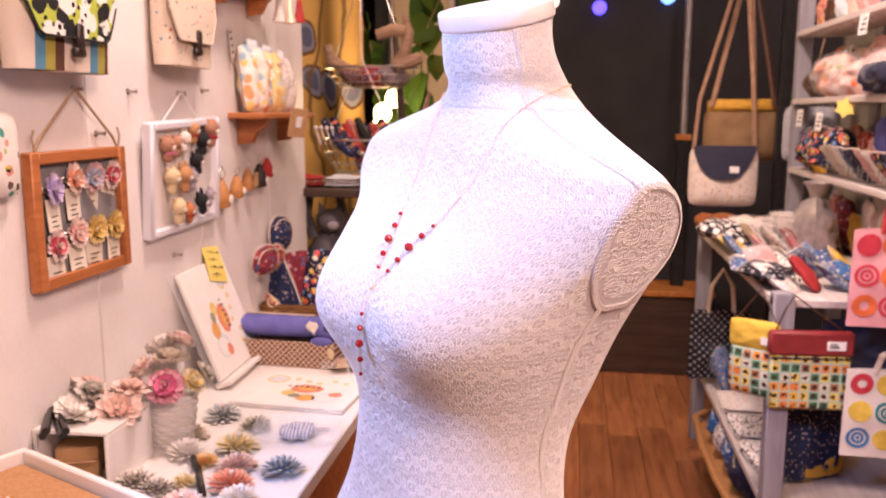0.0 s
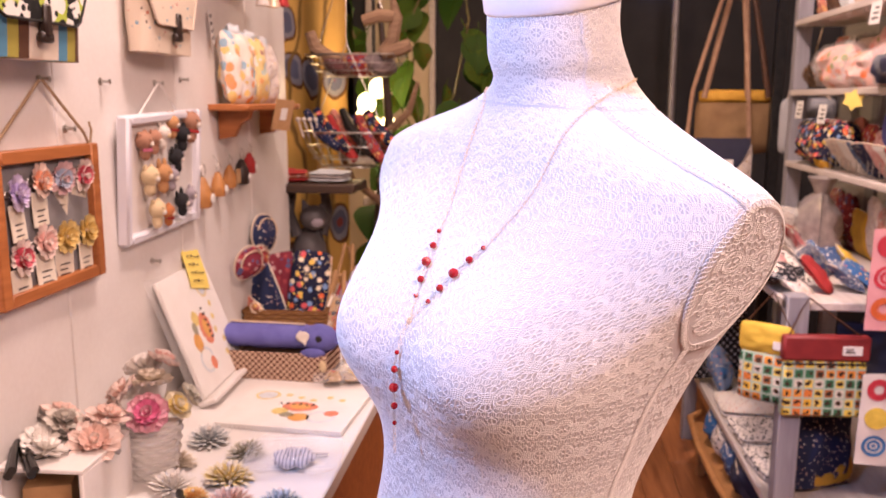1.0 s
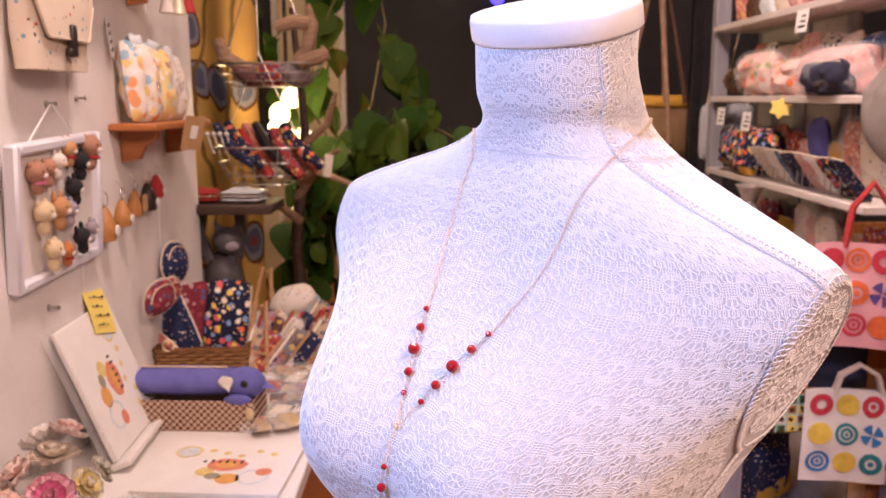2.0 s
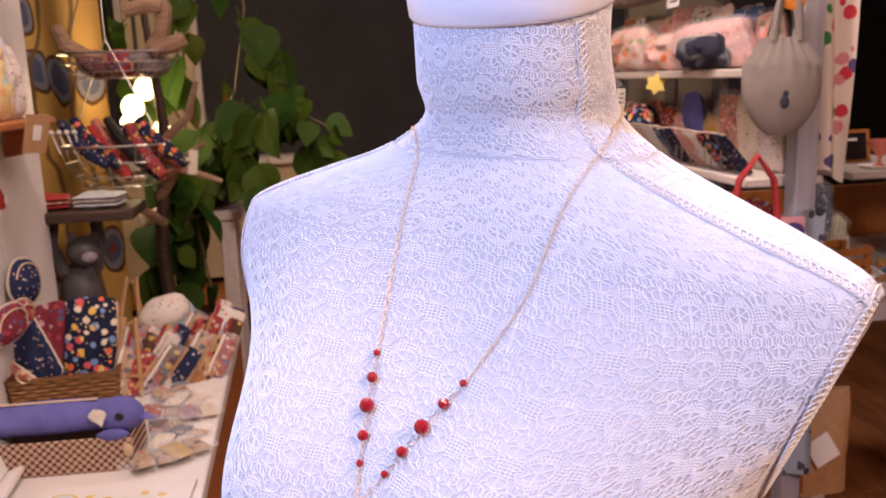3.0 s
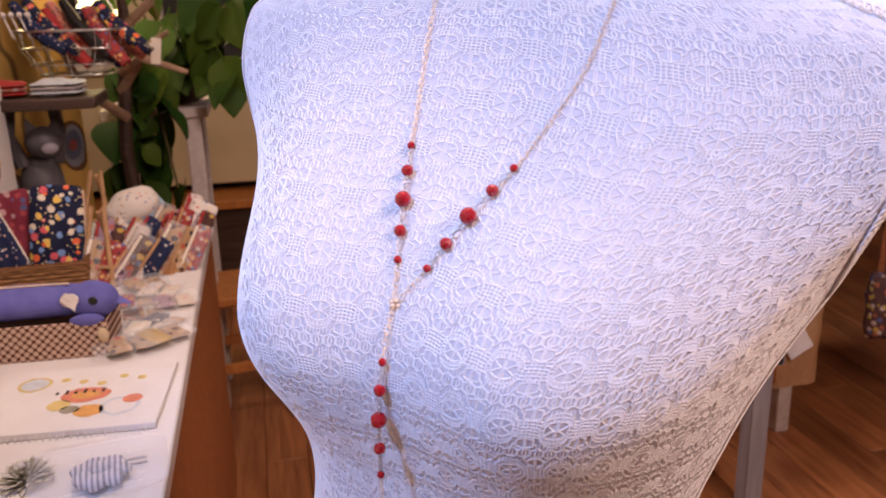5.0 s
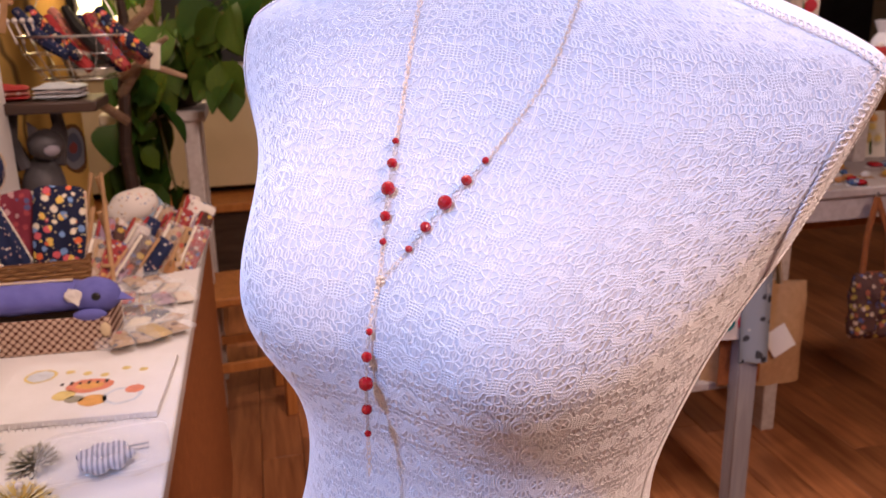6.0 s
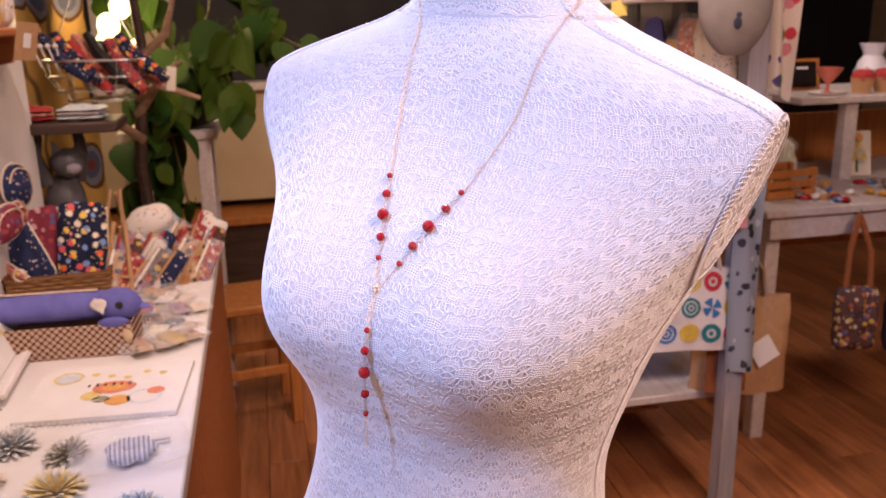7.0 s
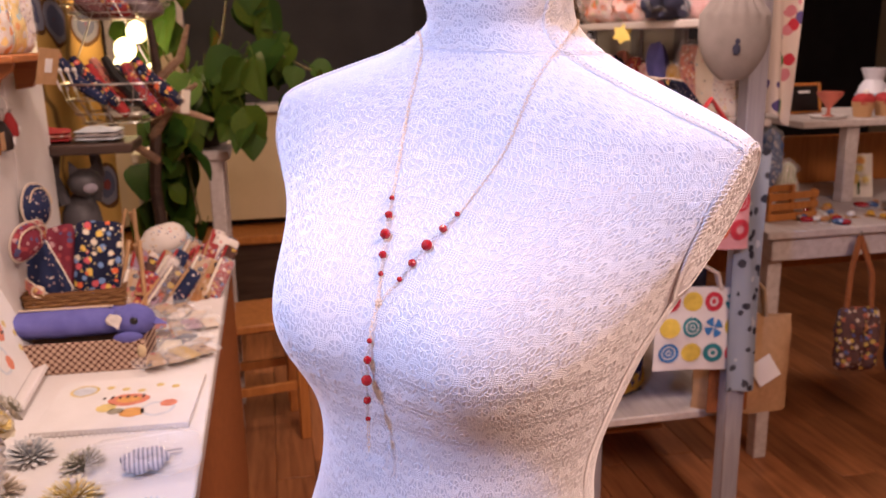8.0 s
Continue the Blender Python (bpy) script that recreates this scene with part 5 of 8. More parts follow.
# calendars
def calendar_page(t_, w, h, z_=0.0, at=None):
    """Picture elements of the page, in its local plane."""
    def patch(name, m, cx, cy, rx, ry, seed):
        g_ = Geo()
        n_ = 18
        vs = [(cx + rx * math.cos(2 * math.pi * q / n_) * (1 + 0.15 * noise.noise((q * 0.9, seed, 0))), cy + ry * math.sin(2 * math.pi * q / n_) * (1 + 0.15 * noise.noise((q * 0.9, 0, seed))), z_ + 0.0004 + seed * 0.00003) for q in range(n_)]
        g_.add(vs, [tuple(range(n_))])
        part(name, g_, m, t_, at=at)
    Y_, O_, B_, G_, W_, R_ = (FLOWER_MATS["yellow"][0], FLOWER_MATS["orange"][0], FLOWER_MATS["steel_blue"][1], FLOWER_MATS["olive"][0], PAPER, FLOWER_MATS["salmon"][0])
    patch("yellow_ring", Y_, -w * 0.33, h * 0.26, w * 0.105, w * 0.105, 1)
    patch("blue_disc", B_, -w * 0.33, h * 0.26, w * 0.085, w * 0.085, 2)
    patch("orange_pot", R_, w * 0.03, h * 0.02, w * 0.15, h * 0.12, 1)
    patch("pot_stripe", O_, w * 0.03, h * 0.02, w * 0.09, h * 0.06, 2)
    patch("yellow_fruit", Y_, -w * 0.10, -h * 0.12, w * 0.07, w * 0.07, 1)
    patch("green_leaf", G_, -w * 0.02, -h * 0.2, w * 0.06, w * 0.05, 1)
    patch("orange_fruit", O_, w * 0.10, -h * 0.24, w * 0.09, w * 0.08, 1)
    patch("blue_pitcher", B_, w * 0.27, -h * 0.2, w * 0.12, h * 0.14, 1)
    patch("pitcher_glow", W_, w * 0.27, -h * 0.2, w * 0.095, h * 0.11, 2)
    patch("red_apple", R_, w * 0.33, -h * 0.10, w * 0.06, w * 0.06, 3)
    for q in range(5):
        patch("yellow_dot", Y_, w * (-0.15 + 0.12 * q), h * (0.3 - 0.05 * (q % 3)), w * 0.03, w * 0.03, 1)
    ln = Geo()
    for q in range(6):
        ln.box(-w * 0.16 + q * w * 0.055, -w * 0.14 + q * w * 0.055, h * 0.05, h * (0.09 + 0.02 * (q % 2)), z_ + 0.0006, z_ + 0.0008, 0.0001)
    part("printed_bars", ln, INK, t_, at=at)


def spiral(t_, w, y_, n_=26, at=None):
    g_ = Geo()
    for q in range(n_):
        x_ = -w * 0.47 + w * 0.94 * q / (n_ - 1)
        g_.tube([(x_, y_ + 0.004 * math.cos(a), 0.001 + 0.004 * math.sin(a)) for a in [2 * math.pi * e / 8 for e in range(9)]], 0.0007, 4, caps=False)
    part("wire_binding", g_, PAPER, t_, "white wire binding", at=at)


flat_cal = thing("spiral_calendar", "flat illustrated spiral bound desk calendar on the table", "calendar", pose(-0.385, 1.485, TZ + 0.001, 0, 0, -4))
part("page_block", Geo().box(-0.115, 0.115, -0.095, 0.095, 0.0, 0.009, 0.001), PAPER, flat_cal)
calendar_page(flat_cal, 0.22, 0.19, 0.009)
spiral(flat_cal, 0.22, -0.097)

LEANX = Matrix.Translation((-0.556, 1.60, TZ + 0.012)) @ pose(0, 0, 0, 0, 0, 92) @ pose(0, 0, 0, 69, 0, 0)
stand_cal = thing("easel_calendar", "illustrated spiral calendar standing on a white display easel", "calendar", LEANX)
part("page_block", Geo().box(-0.115, 0.115, 0.006, 0.235, -0.008, 0.0, 0.001), PAPER, stand_cal)
SPIN = pose(0, 0.12, 0.0, 0, 0, -90)
calendar_page(stand_cal, 0.215, 0.21, 0.0, SPIN)
spiral(stand_cal, 0.22, -0.117, 26, SPIN)
part("ledge", Geo().box(-0.122, 0.122, -0.006, 0.004, -0.014, 0.022, 0.002), WHITE_PAINT, stand_cal, "white easel ledge")
part("back_leg", Geo().box(-0.02, 0.02, 0.0, 0.17, -0.026, -0.0085, 0.002), WHITE_PAINT, stand_cal)
part("clear_stand", Geo().box(-0.135, 0.10, 0.02, 0.25, -0.013, -0.0105, 0.001), ACRYLIC, stand_cal)
note = thing("yellow_sticky_note", "yellow note with handwritten marks stuck on the calendar", "note", LEANX @ pose(0.058, 0.228, 0.0028, 0, 0, -14))
part("sheet", Geo().sheet(lambda u, v: ((u - 0.5) * 0.082, (v - 0.5) * 0.085, 0.004 * math.sin(2.5 * v) * (1 - v)), 8, 8), YELLOW_NOTE, note)
ln = Geo()
for q in range(4):
    for e in range(4 - q % 2):
        ln.box(-0.028 + e * 0.015, -0.018 + e * 0.015, 0.022 - q * 0.017, 0.024 - q * 0.017 + 0.002 * (e % 2), 0.0042, 0.0046, 0.0001)
part("handwritten_marks", ln, INK, note)

# checked box and blue bird pencil case
cb = thing("checked_box", "long brown and cream checked fabric box on the table", "box", pose(-0.475, 1.70, TZ, 0, 0, -3))
g = Geo()
for b in ((-0.108, 0.108, -0.05, -0.045, 0.0, 0.058), (-0.108, 0.108, 0.045, 0.05, 0.0, 0.058), (-0.108, -0.103, -0.0445, 0.0445, 0.0, 0.058), (0.103, 0.108, -0.0445, 0.0445, 0.0, 0.058), (-0.1025, 0.1025, -0.0445, 0.0445, 0.0, 0.004)):
    part("box_wall", Geo().box(*b, 0.002), CHECK_BROWN, cb)
part("lining", Geo().box(-0.101, 0.101, -0.043, 0.043, 0.0045, 0.040, 0.002), LEATHER_BROWN, cb)
bird = thing("bird_pencil_case", "blue felt bird shaped pencil case lying on the box", "pencil case", pose(-0.475, 1.70, TZ + 0.058, 0, 0, -3))
def bird_body(u, v):
    a = 2 * math.pi * u
    x_ = -0.125 + 0.235 * v
    r_ = 0.036 * (0.55 + 0.45 * math.sin(math.pi * min(1.0, 0.18 + v * 0.75)) ** 0.7) * (1 if 0.02 < v < 0.98 else 0.25)
    return (x_, r_ * 1.15 * math.cos(a), 0.022 + r_ * 0.72 * math.sin(a) + 0.002 * noise.noise((v * 9, math.cos(a), math.sin(a))))
part("body", Geo().sheet(bird_body, 24, 22, 0, True), BLUE_FELT, bird)
part("head", Geo().ball((0.085, -0.016, 0.024), (0.040, 0.030, 0.030), 18, 12, lump=0.05, freq=40), BLUE_FELT, bird)
part("beak", Geo().add([(0.118, -0.03, 0.02), (0.118, -0.012, 0.012), (0.118, -0.014, 0.032), (0.146, -0.024, 0.016)], [(0, 3, 1), (1, 3, 2), (2, 3, 0), (0, 1, 2)]), BLUE_FELT, bird)
part("cheek_patch", Geo().add([(0.046, -0.047, 0.036), (0.066, -0.05, 0.018), (0.072, -0.046, 0.040), (0.052, -0.040, 0.046)], [(0, 1, 2, 3)]).ball((0.058, -0.040, 0.033), (0.015, 0.008, 0.011), 10, 7), FELT_MATS["white"], bird)
part("eye", Geo().ball((0.092, -0.0445, 0.031), (0.007, 0.003, 0.007), 10, 7), BLACK_CLIP, bird)
part("wing", Geo().ball((0.080, -0.046, 0.002), (0.026, 0.007, 0.010), 14, 8), BLUE_FELT, bird)
part("foot_patch", Geo().ball((0.102, -0.053, -0.022), (0.008, 0.003, 0.012), 10, 8), FELT_MATS["cream"], bird)
part("zipper", Geo().tube([(-0.11 + 0.02 * q, -0.003, 0.049) for q in range(9)], 0.0022, 5), GOLD, bird)

# wicker basket with standing pouches
bk = thing("wicker_basket", "low brown wicker basket on the table", "basket", pose(-0.552, 2.0, TZ, 0, 0, 3))
g = Geo()
for k_ in range(9):
    z_ = 0.005 + 0.0075 * k_
    def run(q, k=k_, z=z_):
        s = q / 80 * 4
        e, f = int(s) % 4, s - int(s)
        w_, d_ = 0.092 + 0.0006 * k, 0.05 + 0.0006 * k
        c = [(-w_, -d_), (w_, -d_), (w_, d_), (-w_, d_)]
        a_, b_ = c[e], c[(e + 1) % 4]
        bump_ = 0.0025 * math.cos(q * math.pi / 2 + math.pi * (k % 2))
        n_ = ((0, -1), (1, 0), (0, 1), (-1, 0))[e]
        return (a_[0] + (b_[0] - a_[0]) * f + n_[0] * bump_, a_[1] + (b_[1] - a_[1]) * f + n_[1] * bump_, z)
    g.tube([run(q) for q in range(80)] + [run(0)], 0.0042, 5, caps=False)
part("weave", g, WICKER, bk)
part("base", Geo().box(-0.088, 0.088, -0.046, 0.046, 0.0, 0.004, 0.001), WICKER, bk)


def upright_pouch(label, m, x_, y_, w, h, rx, ry, rz, base=TZ + 0.005, d=0.026, zip_m=None):
    t_ = thing("flat_pouch", label, "pouch", pose(x_, y_, base, 0, 0, rz) @ pose(0, 0, 0, rx, ry, 0), "upright pouches")
    part("cloth", Geo().pillow(w, d, h, wrinkle=0.008, seed=x_ * 9 + y_), m, t_)
    part("zip", Geo().tube([(w * 0.49, 0, h * 0.05), (w * 0.5, 0, h * 0.5), (w * 0.47, 0, h * 0.95)], 0.0028, 6), zip_m or CARD, t_)


upright_pouch("navy sprig print pouch standing in the basket", NAVY_SMALL, -0.590, 2.01, 0.085, 0.19, -12, -22, 8)
upright_pouch("dark pouch with bright flower print in the basket", NAVY_FLORAL, -0.515, 2.0, 0.098, 0.195, -14, 5, 4, zip_m=GOLD)
upright_pouch("rose coloured printed pouch leaning in the basket", PINK_MULTI, -0.60, 1.985, 0.06, 0.165, -10, -48, 6)
upright_pouch("beige zip pouch leaning in the basket", PALE_MULTI, -0.59, 2.02, 0.06, 0.175, -12, -38, 6)
upright_pouch("orange printed pouch in the basket", RED_MULTI, -0.59, 2.045, 0.07, 0.175, -8, -30, 6)
upright_pouch("dark rose printed pouch at the back of the basket", DEEP_ROSE, -0.555, 2.04, 0.08, 0.185, -6, -12, 5)
upright_pouch("tan printed pouch leaning at the basket end", CREAM_PRINT, -0.615, 1.97, 0.055, 0.15, -14, -58, 4, zip_m=GOLD)
part("zip_ring", Geo().tube([(0.012 * math.cos(a), 0, 0.012 * math.sin(a)) for a in [2 * math.pi * q / 14 for q in range(15)]], 0.0022, 6), GOLD, bk, "brass ring on a zip", at=pose(-0.065, -0.058, 0.075))

# wrapped small goods in a crowd at the table's end
DARK_MULTI = printed("dark_multi", (0.10, 0.05, 0.04), [(0.55, 0.42, 0.30), (0.40, 0.12, 0.06), (0.50, 0.34, 0.06), (0.10, 0.12, 0.25)], 60, 0.42, second=(0.03, 0.02, 0.02))
TAN_MULTI = printed("tan_multi", (0.42, 0.27, 0.13), [(0.12, 0.05, 0.03), (0.55, 0.40, 0.28), (0.05, 0.04, 0.05), (0.45, 0.10, 0.06)], 65, 0.42)
MAUVE_MULTI = printed("mauve_multi", (0.34, 0.23, 0.30), [(0.08, 0.04, 0.06), (0.50, 0.38, 0.36), (0.45, 0.14, 0.12)], 65, 0.4)
GOODS = [TAN_MULTI, RED_MULTI, MAUVE_MULTI, DARK_MULTI, PALE_MULTI, NAVY_SMALL, TAN_MULTI, LEATHER_TAN]
for k_ in range(30):
    x_ = -0.465 + 0.020 * (k_ % 10) + random.uniform(-0.008, 0.008)
    y_ = 1.97 + 0.10 * (k_ // 10) + 0.009 * (k_ % 10)
    t_ = thing("wrapped_case", "narrow printed case in clear wrap leaning with others", "case", pose(x_, y_, TZ + 0.002, 0, 0, random.uniform(-18, 14)) @ pose(0, 0, 0, -26 + random.uniform(-12, 12), 26 + random.uniform(-10, 14), 0), "wrapped cases on the table")
    h_ = random.uniform(0.075, 0.125)
    part("cloth", Geo().pillow(0.036, 0.016, h_, 10, 8, wrinkle=0.006, seed=k_), GOODS[k_ % 8], t_)
    if k_ % 3 == 0:
        part("wrap", Geo().pillow(0.040, 0.020, h_ * 1.06, 8, 6, wrinkle=0.009, seed=k_ + 0.5), FILM, t_)
    part("strap", Geo().box(-0.016, -0.010, -0.012, -0.009, 0.004, h_ * 0.96, 0.001), (CARD, RED_CLOTH, KRAFT)[k_ % 3], t_)
MUSTARD_TAG = plain("mustard_card", (0.55, 0.36, 0.06), None, 0.7, bump=0.1)
rw = thing("red_edged_case", "white printed flat case with a red spine", "case", pose(-0.30, 2.17, TZ + 0.002, 0, 0, -12) @ pose(0, 0, 0, -32, 24, 0))
part("cloth", Geo().pillow(0.062, 0.02, 0.125, wrinkle=0.006, seed=4.0), WHITE_MULTI, rw)
part("spine", Geo().box(-0.036, -0.030, -0.010, 0.006, 0.004, 0.12, 0.002), RED_CLOTH, rw)
pp = thing("round_pouch", "puffy white printed pouch with a blue rim", "pouch", pose(-0.40, 2.28, TZ + 0.055, 18, -12, 20))
part("puff", Geo().ball((0, 0, 0.04), (0.060, 0.052, 0.038), 20, 12, lump=0.12, freq=25), WHITE_MULTI, pp)
part("rim", Geo().tube([(0.058 * math.cos(a), 0.050 * math.sin(a), 0.030) for a in [2 * math.pi * q / 28 for q in range(29)]], 0.008, 6), FLOWER_MATS["steel_blue"][0], pp)
solo("stacked_box", Geo().box(-0.46, -0.34, 2.23, 2.33, TZ + 0.0005, TZ + 0.06, 0.003), KRAFT, "small kraft box under the puffy pouch", "box")
for k_, (x_, y_, m) in enumerate(((-0.315, 2.33, KRAFT), (-0.335, 2.42, NAVY_FLORAL), (-0.30, 2.45, RED_MULTI), (-0.37, 2.40, PINK_MULTI))):
    solo("folded_cloth", Geo().pillow(0.10, 0.03, 0.075, at=pose(0, -0.04, 0.016, -90, 0, 0), wrinkle=0.01, seed=k_), m, "small folded printed cloth bundle on the table", "cloth", pose(x_, y_, TZ + 0.002, 0, 0, 30 * k_), "folded cloth bundles")
for k_, (x_, y_, rz, m) in enumerate(((-0.345, 1.80, 12, DARK_MULTI), (-0.33, 1.72, -8, CARD), (-0.35, 1.655, 20, TAN_MULTI), (-0.37, 1.88, 5, RED_MULTI), (-0.33, 1.92, -14, WHITE_MULTI), (-0.30, 1.68, 35, MUSTARD_TAG), (-0.315, 1.76, -30, NAVY_SMALL), (-0.30, 1.85, 15, MAUVE_MULTI), (-0.36, 1.955, 24, TAN_MULTI))):
    t_ = thing("bagged_accessory", "flat clear bag with a small accessory card", "packet", pose(x_, y_, TZ + 0.0012 + 0.0035 * (k_ % 3), 0, 0, rz), "flat clear packets")
    part("insert", Geo().pillow(0.035, 0.008, 0.07, 8, 8, at=pose(-0.01, -0.035, 0.005, -90, 0, 0), wrinkle=0.004, seed=k_), m, t_)
    part("header_card", Geo().box(0.012, 0.04, -0.03, 0.03, 0.002, 0.003, 0.0003), (KRAFT, CREAM_PRINT, TAN_MULTI)[k_ % 3], t_)
    part("film", Geo().pillow(0.10, 0.012, 0.085, 12, 10, at=pose(0, -0.042, 0.007, -90, 0, 0), wrinkle=0.008, seed=k_ + 2), FILM, t_)

# ladder easels
for x_, y_ in ((-0.50, 2.40), (-0.435, 2.02)):
    t_ = thing("mini_easel", "small natural wooden display easel on the table", "easel", pose(x_, y_, TZ, 0, 0, -20), "mini easels")
    for s in (-1, 1):
        part("easel_leg", Geo().tube([(s * 0.032, -0.03, 0.0), (s * 0.012, 0.01, 0.15)], 0.005, 6), KRAFT, t_)
    part("easel_leg", Geo().tube([(0, 0.06, 0.0), (0, 0.01, 0.14)], 0.005, 6), KRAFT, t_)
    part("cross_bar", Geo().tube([(-0.03, -0.026, 0.04), (0.03, -0.026, 0.04)], 0.004, 6), KRAFT, t_)

# ---- back left: curtain, wire baskets, cat stand, plants ----
def floral_cloth():
    m, nt, b = nodes_of("gold_floral_cloth", 0.8, 0, 0.2)
    v = coords(nt, (1, 0, 0.6))
    w = node(nt, "ShaderNodeTexNoise", [("Vector", v), ("Scale", 9.0), ("Detail", 2.0)]).outputs["Color"]
    vm = node(nt, "ShaderNodeMix", data_type="VECTOR")
    nt.links.new(v, vm.inputs[4])
    nt.links.new(w, vm.inputs[5])
    vm.inputs[0].default_value = 0.06
    vor = node(nt, "ShaderNodeTexVoronoi", [("Vector", vm.outputs[1]), ("Scale", 9.0)])
    col = ramp(nt, vor.outputs["Distance"], [(0.0, (0.20, 0.05, 0.05)), (0.10, (0.09, 0.10, 0.16)), (0.22, (0.20, 0.20, 0.24)), (0.30, (0.12, 0.06, 0.02)), (0.35, (0.56, 0.35, 0.08))], True)
    wave = node(nt, "ShaderNodeTexWave", [("Vector", vm.outputs[1]), ("Scale", 3.2), ("Distortion", 9.0), ("Detail", 1.0)]).outputs["Fac"]
    stem = ramp(nt, wave, [(0.0, (1, 1, 1)), (0.10, (0, 0, 0))])
    col = mix(nt, stem, col, (0.16, 0.10, 0.03))
    n2 = node(nt, "ShaderNodeTexNoise", [("Vector", v), ("Scale", 700.0)]).outputs[0]
    nt.links.new(mix(nt, 0.15, col, n2, "OVERLAY"), b.inputs["Base Color"])
    add_bump(nt, b, n2, 0.4, 0.0006)
    return m


curtain = thing("floral_curtain", "gold curtain printed with large grey blue flowers", "curtain", pose(0, 0, 0))
g = Geo()
g.sheet(lambda u, v: (-1.5 + 0.915 * u, 2.80 + 0.018 * math.sin(u * 40) + 0.012 * math.sin(u * 17 + v * 2), 0.25 + 2.2 * v), 90, 12)
g.sheet(lambda u, v: (-0.585 - 0.915 * u, 2.804 + 0.018 * math.sin((1 - u) * 40) + 0.012 * math.sin((1 - u) * 17 + v * 2), 0.25 + 2.2 * v), 90, 12)
part("cloth", g, floral_cloth(), curtain)
part("rail", Geo().tube([(-1.55, 2.80, 2.46), (-0.45, 2.80, 2.46)], 0.012, 10), DARK_WOOD, curtain)
for x_ in (-1.5, -0.5):
    part("rail_bracket", Geo().tube([(x_, 2.80, 2.46), (x_, 2.80, 2.63)], 0.006, 8), IRON, curtain)


def wire_basket(label, x_, y_, z_, w, d, h, hang):
    t_ = thing("wire_basket", label, "basket", pose(x_, y_, z_, 0, 0, -8), "hanging wire baskets")
    def rim(k, zz):
        return [(w / 2 * k * math.copysign(abs(math.cos(a)) ** 0.6, math.cos(a)), d / 2 * k * math.copysign(abs(math.sin(a)) ** 0.6, math.sin(a)), zz) for a in [2 * math.pi * q / 32 for q in range(33)]]
    for k, zz, r_ in ((1.0, h, 0.003), (0.93, h * 0.6, 0.0016), (0.8, h * 0.25, 0.0016), (0.62, 0.0, 0.002)):
        part("wire_ring", Geo().tube(rim(k, zz), r_, 6, caps=False), STEEL, t_)
    g_ = Geo()
    for q in range(16):
        a = 2 * math.pi * q / 16
        c, s = math.copysign(abs(math.cos(a)) ** 0.6, math.cos(a)), math.copysign(abs(math.sin(a)) ** 0.6, math.sin(a))
        g_.tube([(w / 2 * c, d / 2 * s, h), (w / 2 * 0.93 * c, d / 2 * 0.93 * s, h * 0.6), (w / 2 * 0.62 * c, d / 2 * 0.62 * s, 0)], 0.0013, 4)
    for q in range(7):
        xx = w * 0.31 * (q / 3 - 1)
        g_.tube([(xx, -d * 0.3, 0), (xx, d * 0.3, 0)], 0.0013, 4)
    part("wire_ribs", g_, STEEL, t_)
    for s in (-1, 1):
        part("hanging_chain", Geo().tube([(s * w * 0.45, 0, h), (0, 0, h + hang)], 0.0016, 5), STEEL, t_)
    part("hanging_chain", Geo().tube([(0, 0, h + hang), (0, 0, 2.62 - z_)], 0.0016, 5), STEEL, t_)
    return t_


DRIFT = wooden("driftwood", (0.36, 0.24, 0.15), (0.20, 0.12, 0.07), 0, 0.85, 0.3, 9)
SPECK = printed("speckled_purple", (0.16, 0.07, 0.07), [(0.45, 0.35, 0.32), (0.30, 0.15, 0.12), (0.5, 0.45, 0.42)], 160, 0.3)
GREY_SHEEN = plain("grey_sheen", (0.32, 0.27, 0.28), (0.20, 0.16, 0.17), 0.35, scale=60, bump=0.4, fine=200)
wire_basket("shallow hanging wire basket with driftwood and cloth", -0.50, 2.56, 1.375, 0.29, 0.17, 0.06, 0.35)
for k_, (x_, m) in enumerate(((-0.55, SPECK), (-0.49, RED_MULTI), (-0.43, GREY_SHEEN))):
    solo("crumpled_cloth", Geo().ball((0, 0, 0), (0.05, 0.06, 0.035), 16, 10, lump=0.35, freq=22), m, "crumpled cloth bundle in the hanging wire basket", "cloth", pose(x_, 2.56, 1.41), "cloth bundles in wire baskets")
for k_, pts in enumerate(([(-0.63, 2.53, 1.50), (-0.615, 2.53, 1.455), (-0.57, 2.53, 1.43), (-0.52, 2.53, 1.42)], [(-0.42, 2.53, 1.44), (-0.385, 2.53, 1.48), (-0.375, 2.53, 1.54), (-0.385, 2.53, 1.59)], [(-0.47, 2.52, 1.53), (-0.42, 2.52, 1.545), (-0.38, 2.52, 1.54)], [(-0.41, 2.50, 1.435), (-0.36, 2.50, 1.45), (-0.33, 2.50, 1.462)])):
    base = Vector(pts[0])
    solo("driftwood_piece", Geo().tube([Vector(p) - base for p in pts], [0.016, 0.02, 0.018, 0.008][:len(pts)], 8), DRIFT, "pale bent driftwood piece in the hanging basket", "driftwood", Matrix.Translation(base), "driftwood pieces")
wire_basket("deep hanging wire basket filled with printed hair bands", -0.515, 2.50, 1.115, 0.25, 0.16, 0.10, 0.25)
